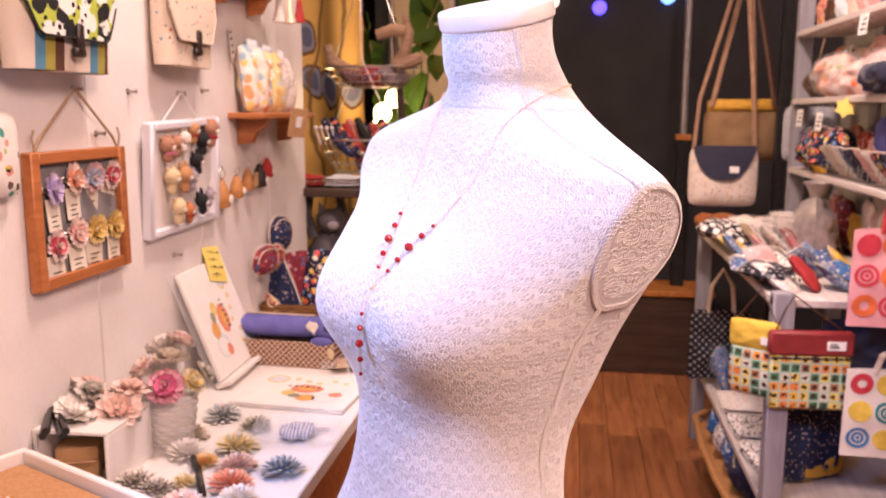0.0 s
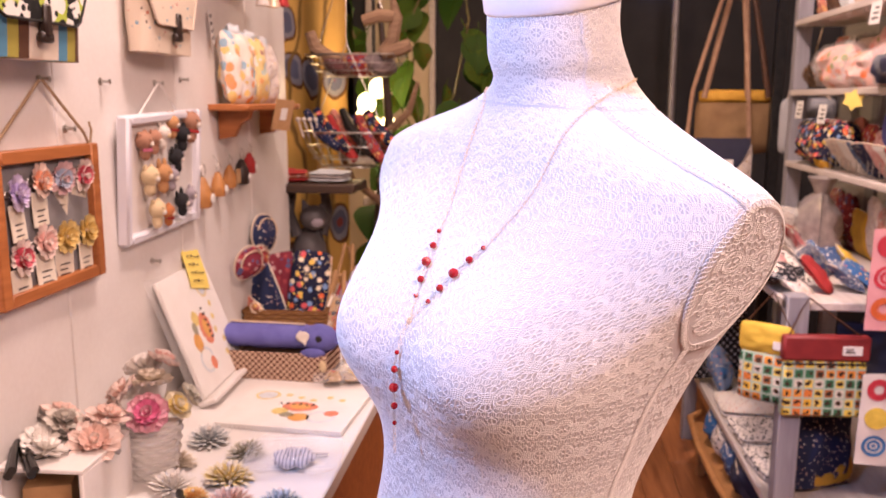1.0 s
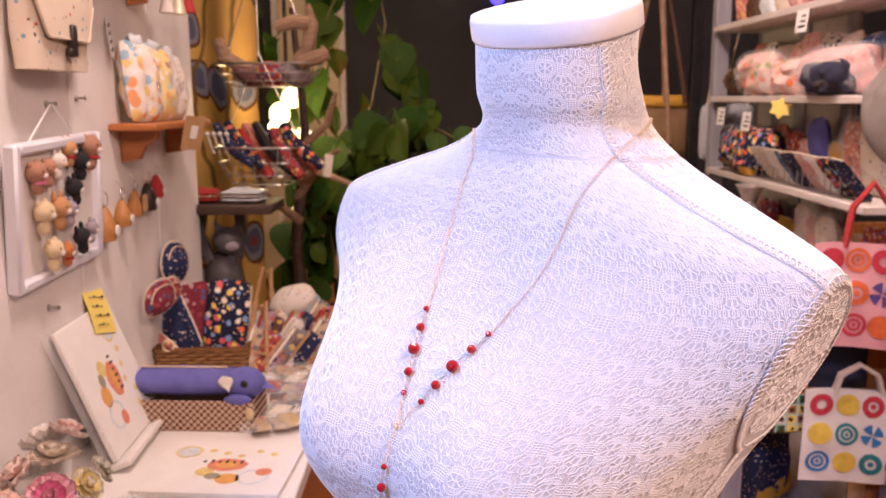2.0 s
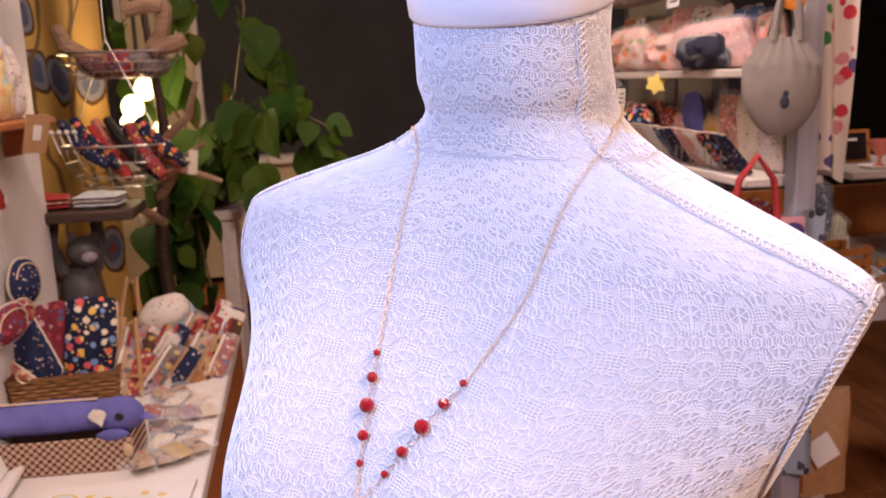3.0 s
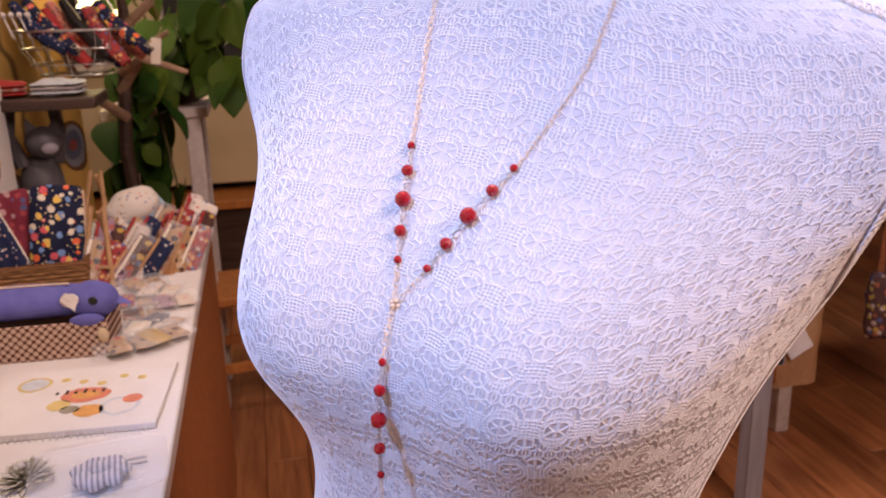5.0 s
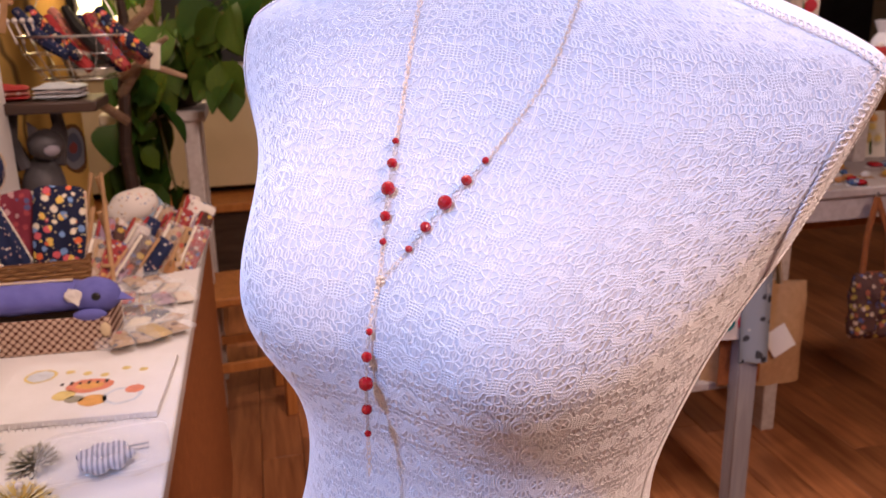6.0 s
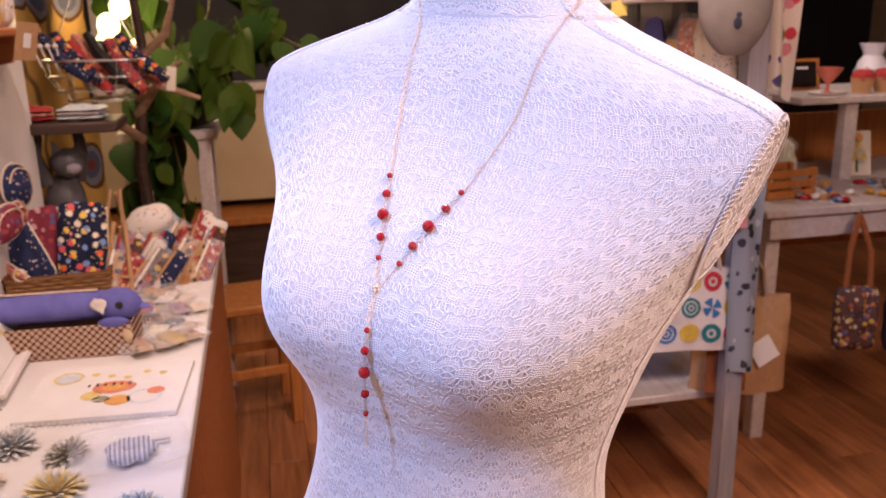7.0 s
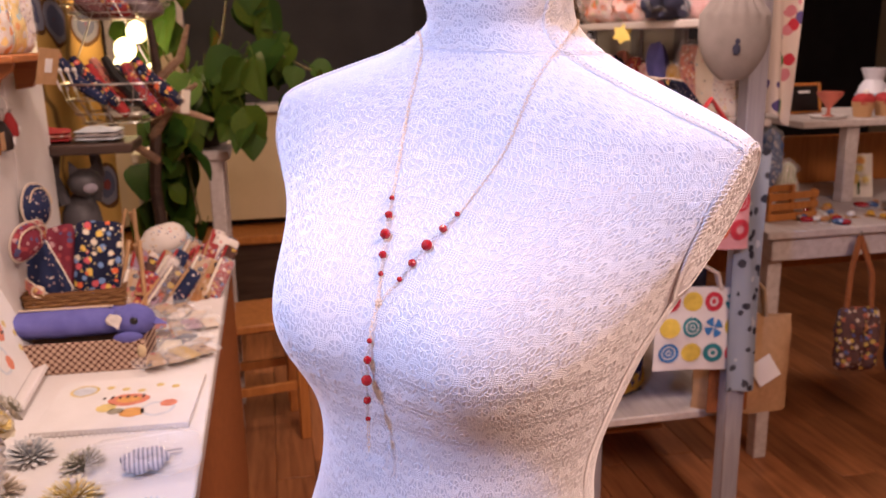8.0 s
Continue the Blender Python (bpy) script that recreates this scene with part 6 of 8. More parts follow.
for k_ in range(9):
    m = (NAVY_SMALL, NAVY_FLORAL, RED_CLOTH, PINK_MULTI, BLACK_CLIP, NAVY_SMALL, RED_MULTI, PINK_MULTI, NAVY_FLORAL)[k_]
    x_ = -0.62 + 0.022 * k_
    g_ = Geo().tube([(0, 0.02, 0.10), (0.03, 0.0, 0.055), (0.07, -0.03, 0.02), (0.11, -0.05, -0.012)], [0.011, 0.017, 0.018, 0.012], 8)
    solo("hair_band", g_, m, "printed cloth hair band draped in the wire basket", "hair band", pose(x_ - 0.01, 2.50 + random.uniform(-0.03, 0.03), 1.165 + random.uniform(-0.01, 0.015), 0, random.uniform(-8, 8), random.uniform(-10, 10)), "printed hair bands")
for k_ in range(4):
    solo("hair_pin", Geo().tube([(0, 0, 0), (-0.004, 0, 0.05)], 0.0025, 6).ball((-0.004, 0, 0.053), 0.007, 8, 6), PEARL, "hair pin with a pearl head in the basket", "hair pin", pose(-0.635 + 0.017 * k_, 2.455, 1.20, 0, -12, 0), "pearl hair pins")

# cat figure that carries a small shelf
CAT = plain("dark_grey_resin", (0.055, 0.05, 0.055), (0.09, 0.08, 0.085), 0.5, scale=25, bump=0.3, fine=200)
g = Geo()
g.ball((0, 0, 0.10), (0.050, 0.045, 0.10), 18, 14, lump=0.08, freq=18)
g.ball((0.01, -0.03, 0.225), (0.042, 0.040, 0.036), 18, 12)
for s in (-1, 1):
    g.add([(0.01 + s * 0.036, -0.03, 0.24), (0.01 + s * 0.010, -0.035, 0.258), (0.01 + s * 0.014, -0.015, 0.255), (0.01 + s * 0.034, -0.03, 0.283)], [(0, 1, 3), (1, 2, 3), (2, 0, 3), (0, 2, 1)])
    g.tube([(s * 0.035, 0, 0.17), (s * 0.055, 0.01, 0.24), (s * 0.045, 0.0, 0.305)], [0.018, 0.015, 0.013], 8)
    g.ball((s * 0.03, -0.035, 0.012), (0.024, 0.036, 0.014), 10, 7)
g.ball((0.012, -0.068, 0.215), (0.018, 0.012, 0.013), 10, 7, mat=1)
cat = solo("cat_statue", g, [CAT, FELT_MATS["grey"]], "dark grey cat figure holding up a small shelf", "statue", pose(-0.615, 2.42, TZ, 0, 0, 25))
solo("cat_shelf_board", Geo().box(-0.735, -0.46, 2.32, 2.50, TZ + 0.303, TZ + 0.328, 0.004), DARK_WOOD, "dark wooden shelf board carried by the cat figure", "shelf")
for x_, m, m2 in ((-0.665, RED_CLOTH, PINK_MULTI), (-0.545, FLOWER_MATS["steel_blue"][1], GREY_STRIPE)):
    t_ = thing("folded_handkerchief", "folded printed cotton handkerchief stack on the small shelf", "handkerchief", pose(x_, 2.40, TZ + 0.328, 0, 0, random.uniform(-15, 15)), "folded handkerchiefs")
    for q in range(3):
        part("fold", Geo().pillow(0.105, 0.014, 0.10, 14, 12, at=pose(0, -0.05, 0.007 + 0.0095 * q, -90, 0, 0), wrinkle=0.006, seed=q + x_), (m, m2, m)[q], t_)

# cream window casing, low panelled wall and sill
casing = thing("cream_window_casing", "cream painted window casing lit by the lamp", "window frame", pose(-0.62, 4.36, 0), kind="structure")
part("panel", Geo().box(-0.19, 0.10, 0.0, 0.03, 1.10, 1.95, 0.004), CREAM, casing)
for b in ((-0.22, -0.1905, -0.02, 0.03, 1.05, 2.0), (0.1005, 0.13, -0.02, 0.03, 1.05, 2.0), (-0.19, 0.10, -0.02, 0.0295, 1.955, 2.0)):
    part("frame", Geo().box(*b, 0.004), PALE_WOOD, casing)
low = thing("wainscot", "low cream panelled wall with a pale sill", "wall panel", pose(0, 0, 0), kind="structure")
part("panel", Geo().box(-1.2, 0.10, 4.30, 4.395, 0.46, 0.98, 0.004), CREAM, low)
part("sill", Geo().box(-1.22, 0.12, 4.24, 4.396, 0.983, 1.02, 0.005), PALE_WOOD, low)
part("bench_top", Geo().box(-1.2, 0.15, 4.10, 4.398, 0.38, 0.42, 0.005), ORANGE_WOOD, low)
part("bench_front", Geo().box(-1.2, 0.14, 4.14, 4.17, 0.0, 0.379, 0.003), DARK_WOOD, low)
solo("wooden_chest", Geo().box(0.28, 0.82, 4.12, 4.39, 0.0, 0.40, 0.006), DARK_WOOD, "dark brown wooden chest against the chalkboard wall", "chest")
solo("chest_lid", Geo().box(0.27, 0.83, 4.10, 4.392, 0.401, 0.43, 0.004), ORANGE_WOOD, "worn orange wooden lid board on the chest", "board")

# pole and bulbs at the chalkboard
solo("grey_pole", Geo().tube([(0.672, 4.32, 0.0), (0.672, 4.32, 2.62)], 0.017, 14), plain("grey_metal", (0.40, 0.38, 0.40), None, 0.4, 0.4, scale=30), "thin grey metal pole by the chalkboard", "pole")


def glow(name, c, strength):
    m = bpy.data.materials.new(name)
    m.use_nodes = True
    b = m.node_tree.nodes["Principled BSDF"]
    b.inputs["Base Color"].default_value = rgb(c)
    b.inputs["Emission Color"].default_value = rgb(c)
    b.inputs["Emission Strength"].default_value = strength
    return m


dark_post = thing("dark_post", "dark brown wooden post by the chalkboard wall", "post", pose(0.665, 4.27, 0))
part("upright", Geo().box(-0.03, 0.03, -0.03, 0.03, 0.0, 1.16, 0.004), IRON, dark_post)
part("cap", Geo().box(-0.036, 0.036, -0.036, 0.026, 1.1605, 1.19, 0.004), ORANGE_WOOD, dark_post)
wire = solo("string_light_wire", Geo().tube([(-0.4 + 0.12 * q, 4.385, 1.95 - 0.05 * math.sin(q * 0.9) ** 2) for q in range(10)], 0.003, 5), BLACK_CLIP, "thin black string light cable on the chalkboard", "cable")
for x_, z_, c_ in ((0.005, 1.85, (1.0, 0.72, 0.45)), (0.243, 1.815, (0.16, 0.10, 1.0)), (0.575, 1.86, (0.25, 0.45, 1.0))):
    t_ = thing("string_light_bulb", "small round coloured string light bulb glowing", "bulb", pose(x_, 4.37, z_), "string light bulbs")
    part("globe", Geo().ball((0, 0, 0), 0.036, 14, 10), glow("bulb_glow", c_, 1.6), t_)
    part("socket", Geo().tube([(0, 0, 0.033), (0, 0, 0.10)], 0.010, 8), BLACK_CLIP, t_)

# lamp among the leaves
LIT = glow("lamp_glass", (1.0, 0.80, 0.30), 5.0)
lampthing = thing("leaf_lamp", "glowing pale glass lamp among the vine leaves", "lamp", pose(-0.515, 2.87, 1.245))
for k_, (dx, dz, r_) in enumerate(((0.0, -0.03, 0.035), (0.05, -0.02, 0.026), (-0.02, 0.05, 0.032), (0.015, 0.10, 0.030), (-0.035, 0.005, 0.024))):
    part("glass_globe", Geo().ball((dx, 0.02 * (k_ % 2), dz), (r_, r_, r_ * 1.1), 14, 10), LIT, lampthing)
part("lamp_stem", Geo().tube([(0, 0.03, 0.12), (0, 0.04, 1.38)], 0.006, 8), IRON, lampthing)
# two added fills off the globes: behind for the casing, ahead for the leaves
lamp("casing_fill_light", "POINT", (-0.50, 3.20, 1.36), (0, 2, 1), 12, (1.0, 0.66, 0.28), 0.08)
lamp("leaf_fill_light", "POINT", (-0.50, 2.78, 1.36), (0, 2, 1), 2.4, (1.0, 0.62, 0.22), 0.06)


# vine: stand, pot, stems and heart-shaped leaves
def leaf_mat():
    m, nt, b = nodes_of("vine_leaf", 0.6, 0, 0.15)
    v = coords(nt)
    n1 = node(nt, "ShaderNodeTexNoise", [("Vector", v), ("Scale", 25.0), ("Detail", 3.0)]).outputs[0]
    info = nt.nodes.new("ShaderNodeObjectInfo")
    f = mix(nt, info.outputs["Random"], (0.016, 0.052, 0.004), (0.10, 0.14, 0.005))
    nt.links.new(mix(nt, n1, f, (0.018, 0.048, 0.005)), b.inputs["Base Color"])
    b.inputs["Transmission Weight"].default_value = 0.0
    b.inputs["Subsurface Weight"].default_value = 0.15
    b.inputs["Subsurface Scale"].default_value = 0.004
    return m


LEAF = leaf_mat()
STEM = plain("vine_stem", (0.10, 0.11, 0.03), (0.12, 0.07, 0.03), 0.7, scale=60)


def leaf_mesh():
    g_ = Geo()
    def fn(u, v):
        s = 2 * u - 1
        w_ = 0.52 * (math.sin(math.pi * v ** 0.62)) ** 0.85 * (1 - 0.1 * v)
        back = -0.16 * math.exp(-((v) / 0.16) ** 2) * (abs(s) ** 0.7)
        return (s * w_, v + back, 0.13 * abs(s) * w_ * 2 - 0.22 * v * v)
    g_.sheet(fn, 8, 9)
    n_ = len(g_.v)
    g_.add([(p[0], p[1], p[2] - 0.012) for p in g_.v], [f[::-1] for f in g_.f])
    g_.tube([(0, -0.45, 0.15), (0, -0.2, 0.06), (0, 0.02, 0.0)], 0.018, 4)
    return mesh_of("leaf", g_, LEAF, 60)


LEAF_MESH = leaf_mesh()
plant = thing("pothos_plant", "trailing green vine with large heart shaped leaves", "plant", pose(-0.36, 3.05, 0.98))
part("pot", Geo().lathe([(0.0, 0.0), (0.07, 0.0), (0.095, 0.14), (0.10, 0.15), (0.088, 0.15), (0.08, 0.12), (0.0, 0.12)], 24), DARK_WOOD, plant)
rng = random.Random(11)
runs = [[(0, 0, 0.14), (0.10, -0.05, 0.24), (0.20, -0.10, 0.27), (0.31, -0.14, 0.22), (0.36, -0.15, 0.10)],
        [(0, 0, 0.14), (0.05, -0.08, 0.2), (0.14, -0.14, 0.26), (0.26, -0.18, 0.30), (0.37, -0.2, 0.24)],
        [(0, 0, 0.14), (-0.05, 0.0, 0.40), (-0.02, -0.02, 0.65), (0.06, -0.03, 0.85)],
        [(0, 0, 0.14), (0.1, 0.02, 0.35), (0.15, 0.0, 0.60), (0.1, -0.02, 0.9)],
        [(0, 0, 0.14), (-0.10, -0.06, 0.25), (-0.2, -0.1, 0.45), (-0.26, -0.1, 0.62)],
        [(0, 0, 0.14), (0.04, -0.1, 0.2), (0.10, -0.16, 0.16), (0.16, -0.18, 0.04)],
        [(0, 0, 0.14), (-0.08, -0.05, 0.3), (-0.08, -0.1, 0.5), (0.02, -0.1, 0.72)],
        [(0, 0, 0.14), (0.16, 0.0, 0.20), (0.24, -0.04, 0.36), (0.20, -0.06, 0.5)],
        [(0, 0, 0.14), (-0.06, -0.12, 0.14), (-0.10, -0.20, 0.02), (-0.10, -0.22, -0.16)],
        [(0, 0, 0.14), (-0.02, -0.17, 0.16), (-0.03, -0.20, 0.0), (0.0, -0.22, -0.22)]]
for run in runs:
    part("stem", Geo().tube(run, 0.004, 5), STEM, plant)
    count = 8 if run[-1][2] > 0.6 else 18
    for q in range(count):
        f = 0.08 + 0.92 * q / (count - 1)
        i = min(int(f * (len(run) - 1)), len(run) - 2)
        p = Vector(run[i]).lerp(Vector(run[i + 1]), f * (len(run) - 1) - i)
        ob = new("leaf", LEAF_MESH)
        ob.parent = plant
        sz = rng.uniform(0.055, 0.14)
        ob.matrix_basis = Matrix.Translation(p + Vector((rng.uniform(-0.045, 0.045), rng.uniform(-0.06, 0.02), rng.uniform(-0.03, 0.03)))) @ pose(0, 0, 0, 60 + rng.uniform(-30, 30), rng.uniform(-45, 45), rng.uniform(-75, 75)) @ Matrix.Rotation(radians(180), 4, "Z") @ Matrix.Scale(sz, 4)
plant_stand = thing("plant_stand", "whitewashed wooden plant stand with square legs", "plant stand", pose(-0.36, 3.05, 0))
part("stand_top", Geo().box(-0.20, 0.10, -0.14, 0.14, 0.945, 0.978, 0.004), PALE_WOOD, plant_stand)
for x_ in (-0.19, 0.03):
    for y_ in (-0.13, 0.09):
        part("leg", Geo().box(x_, x_ + 0.045, y_, y_ + 0.04, 0.0, 0.9445, 0.003), PALE_WOOD, plant_stand)
trunk = thing("branch_stand", "dark twisted branch stand behind the table", "branch", pose(-0.46, 2.70, 0))
part("trunk", Geo().tube([(0, 0, 0), (0.02, 0, 0.5), (-0.01, 0.02, 0.9), (0.03, 0, 1.25), (0.0, 0.02, 1.6)], [0.024, 0.02, 0.018, 0.014, 0.008], 8), DARK_WOOD, trunk)
for pts in ([(0.0, 0.01, 1.05), (0.08, -0.05, 1.16), (0.14, -0.08, 1.20)], [(0.02, 0, 1.2), (0.10, -0.04, 1.27), (0.13, -0.05, 1.36)], [(0.01, 0, 1.1), (0.07, -0.09, 1.14), (0.18, -0.10, 1.10)], [(0.01, 0, 0.98), (-0.08, -0.04, 1.06), (-0.12, -0.05, 1.16)]):
    part("branch", Geo().tube(pts, [0.014, 0.012, 0.006], 7), DRIFT, trunk)
tw = thing("hanging_price_tag", "cream paper tag hanging from a branch", "tag", pose(-0.35, 2.59, 1.155, 0, 8, 0))
part("card", Geo().box(-0.012, 0.012, -0.001, 0.001, -0.032, 0.032, 0.0005), CARD, tw)
part("thread", Geo().tube([(0, 0, 0.03), (0.01, 0.02, 0.06)], 0.0008, 4), ROPE, tw)

# stool
stool = thing("wooden_stool", "orange brown wooden stool near the table end", "stool", pose(-0.20, 2.92, 0, 0, 0, 8))
part("seat", Geo().box(-0.15, 0.13, -0.14, 0.14, 0.40, 0.43, 0.006), ORANGE_WOOD, stool)
for x_ in (-0.14, 0.09):
    for y_ in (-0.13, 0.10):
        part("leg", Geo().box(x_, x_ + 0.035, y_, y_ + 0.03, 0.0, 0.399, 0.003), ORANGE_WOOD, stool)
for y_ in (-0.125, 0.11):
    part("stretcher", Geo().box(-0.104, 0.089, y_, y_ + 0.018, 0.18, 0.21, 0.002), ORANGE_WOOD, stool)

# floorboards
floor = thing("floor", "warm brown polished wooden floorboards", "floor", pose(0, 0, 0), kind="structure")
BOARD = {}
xs, k_ = -0.9, 0
rng = random.Random(5)
rest = Geo()
while xs < 3.4:
    y_ = -0.2 - rng.uniform(0, 0.9)
    rest.box(xs + 0.0006, xs + 0.1194, -1.109, y_ - 0.0006, -0.0155, 0.0, 0.001)
    while y_ < 6.4:
        ln = rng.choice((0.9, 1.2, 1.5))
        if ln not in BOARD:
            BOARD[ln] = mesh_of("floorboard", Geo().box(0.0006, 0.1194, 0.0006, ln - 0.0006, -0.0155, 0.0, 0.0016), FLOOR_WOOD)
        ob = new("floorboard", BOARD[ln])
        ob.parent = floor
        ob.matrix_basis = pose(xs, y_, 0)
        y_ += ln
    xs += 0.12
rest.box(-2.9, -0.9006, -2.5, 6.5, -0.0155, -0.0008, 0.001)
rest.box(3.4206, 4.9, -2.5, 6.5, -0.0155, -0.0008, 0.001)
rest.box(-0.9, 3.42, -2.5, -1.11, -0.0156, -0.0008, 0.001)
tagged(part("plain_floor", rest, FLOOR_WOOD, floor), kind="stuff")

# ---- goods on and round the rack ----
def square_cloth(name, grid_c, inks, pitch=0.026):
    """Cloth of small framed squares, each in its own ink with a dark motif."""
    m, nt, b = nodes_of(name, 0.75, 0, 0.25)
    v = coords(nt, (1 / pitch, 0.0, 1 / pitch))
    fl = node(nt, "ShaderNodeVectorMath", [(0, v)], operation="FLOOR").outputs[0]
    wn = node(nt, "ShaderNodeTexWhiteNoise", [("Vector", fl)])
    k = len(inks)
    ink = ramp(nt, wn.outputs["Value"], [(i / k, c) for i, c in enumerate(inks)], True)
    fr = node(nt, "ShaderNodeVectorMath", [(0, v)], operation="FRACTION").outputs[0]
    c = node(nt, "ShaderNodeVectorMath", [(0, fr), (1, (0.5, 0.0, 0.5))], operation="SUBTRACT").outputs[0]
    ab = node(nt, "ShaderNodeSeparateXYZ", [("Vector", node(nt, "ShaderNodeVectorMath", [(0, c)], operation="ABSOLUTE").outputs[0])])
    mx = node(nt, "ShaderNodeMath", [(0, ab.outputs[0]), (1, ab.outputs[2])], operation="MAXIMUM").outputs[0]
    inside = node(nt, "ShaderNodeMath", [(0, mx), (1, 0.40)], operation="LESS_THAN").outputs[0]
    nz = node(nt, "ShaderNodeTexNoise", [("Vector", coords(nt)), ("Scale", 95.0), ("Detail", 1.0)]).outputs[0]
    rad = node(nt, "ShaderNodeVectorMath", [(0, c)], operation="LENGTH").outputs["Value"]
    sm = node(nt, "ShaderNodeMath", [(0, rad), (1, nz)], operation="SUBTRACT").outputs[0]
    motif = node(nt, "ShaderNodeMath", [(0, sm), (1, -0.28)], operation="LESS_THAN").outputs[0]
    col = mix(nt, inside, grid_c, mix(nt, motif, ink, (0.05, 0.03, 0.02)))
    n2 = node(nt, "ShaderNodeTexNoise", [("Vector", coords(nt)), ("Scale", 900.0)]).outputs[0]
    nt.links.new(mix(nt, 0.12, col, n2, "OVERLAY"), b.inputs["Base Color"])
    add_bump(nt, b, n2, 0.3, 0.0006)
    return m


ANIMALS = square_cloth("animal_squares", (0.40, 0.52, 0.42), [(0.75, 0.45, 0.03), (0.78, 0.60, 0.08), (0.74, 0.30, 0.04), (0.78, 0.58, 0.10), (0.05, 0.17, 0.08), (0.70, 0.22, 0.04), (0.66, 0.62, 0.52), (0.36, 0.14, 0.05)], 0.0235)
YELLOW_CLOTH = plain("yellow_cloth", (0.72, 0.50, 0.05), (0.64, 0.43, 0.04), 0.75, scale=40, bump=0.4, fine=900)
BURGUNDY = plain("burgundy_leatherette", (0.26, 0.03, 0.03), (0.20, 0.022, 0.024), 0.5, scale=30, bump=0.3, fine=600)
NAVY_CLOTH = plain("navy_cloth", (0.022, 0.024, 0.05), (0.03, 0.03, 0.06), 0.8, scale=40, bump=0.4, fine=900)
BLACK_DOT = dotted("black_dot_cloth", (0.014, 0.014, 0.02), (0.30, 0.28, 0.28), 0.026, 0.0045, (0, 2))
BIG_DOT = dotted("navy_polka", (0.02, 0.02, 0.028), (0.74, 0.70, 0.66), 0.040, 0.0105, (0, 2))
SCORE = printed("black_on_white", (0.72, 0.66, 0.60), [(0.03, 0.03, 0.03), (0.05, 0.05, 0.05), (0.10, 0.09, 0.09)], 75, 0.36, second=(0.04, 0.04, 0.04))
NAVY_WAVE = printed("blue_white_pattern", (0.07, 0.12, 0.26), [(0.66, 0.64, 0.62), (0.26, 0.40, 0.58), (0.60, 0.58, 0.58)], 90, 0.32)
PINK_FLORAL = printed("pink_orange_floral", (0.72, 0.46, 0.40), [(0.75, 0.20, 0.06), (0.70, 0.55, 0.40), (0.25, 0.30, 0.08), (0.72, 0.30, 0.22)], 34, 0.42)
PINK_QUILT = printed("pink_quilt", (0.62, 0.36, 0.34), [(0.70, 0.50, 0.45), (0.52, 0.25, 0.24), (0.70, 0.60, 0.55)], 60, 0.35)
SCARF_DOT = printed("berry_scarf", (0.66, 0.58, 0.50), [(0.50, 0.04, 0.06), (0.10, 0.08, 0.22), (0.06, 0.20, 0.06), (0.55, 0.22, 0.25)], 24, 0.36)
BLUE_PRINT = printed("blue_animals", (0.05, 0.14, 0.34), [(0.60, 0.30, 0.10), (0.62, 0.58, 0.50), (0.50, 0.12, 0.10)], 60, 0.26)
NET = dotted("white_net", (0.30, 0.28, 0.29), (0.62, 0.58, 0.55), 0.011, 0.0036, (1, 2))
SILVERFOIL = plain("silver_foil", (0.55, 0.50, 0.48), (0.35, 0.31, 0.30), 0.3, 0.5, scale=40, bump=0.6, fine=90)
GREY_LINEN = plain("grey_linen", (0.25, 0.22, 0.205), (0.20, 0.175, 0.16), 0.85, scale=18, bump=0.5, fine=800)
MUSTARD = plain("mustard_cloth", (0.60, 0.34, 0.03), (0.50, 0.27, 0.02), 0.8, scale=50, bump=0.4, fine=700)
TAN_PATCH = plain("tan_canvas", (0.26, 0.16, 0.07), (0.19, 0.11, 0.05), 0.85, scale=12, bump=0.4, fine=700)
PINE = plain("pine_scale", (0.14, 0.075, 0.03), (0.09, 0.045, 0.02), 0.8, scale=90, bump=0.5)
RATTAN = plain("rattan", (0.45, 0.22, 0.07), (0.34, 0.16, 0.05), 0.6, scale=60, bump=0.2)
STRAP = plain("worn_strap", (0.38, 0.24, 0.15), (0.26, 0.15, 0.09), 0.8, scale=25, bump=0.4, fine=700)
FURRY = plain("rust_fur", (0.30, 0.10, 0.025), (0.20, 0.065, 0.016), 0.95, scale=120, bump=0.9, fine=700)


def goods(label, cat, m, w, d, h, at, group="", lumpy=0.010, film=False, name=None, seed=None):
    """A soft pouch lying or standing."""
    seed = random.uniform(0, 50) if seed is None else seed
    t_ = thing(name or cat.replace(" ", "_"), label, cat, at, group)
    part("cloth", Geo().pillow(w, d, h, 16, 12, wrinkle=lumpy, seed=seed), m, t_)
    part("seam_tape", Geo().tube([(-w * 0.47, 0, h * 0.965), (0, 0, h * 0.995), (w * 0.47, 0, h * 0.965)], 0.0025, 5), LINEN, t_)
    if film:
        part("film", Geo().pillow(w * 1.1, d * 1.15, h * 1.08, 12, 10, wrinkle=lumpy * 1.6, seed=seed + 1), FILM, t_)
    return t_


def flat_at(x_, y_, z_, rz=0, up=0.0, tilt=0):
    """A pose that lays a pouch on its back, its width along y."""
    return pose(x_, y_, z_ + up, 0, 0, rz) @ pose(0, 0, 0, -90 + tilt, 0, 0)


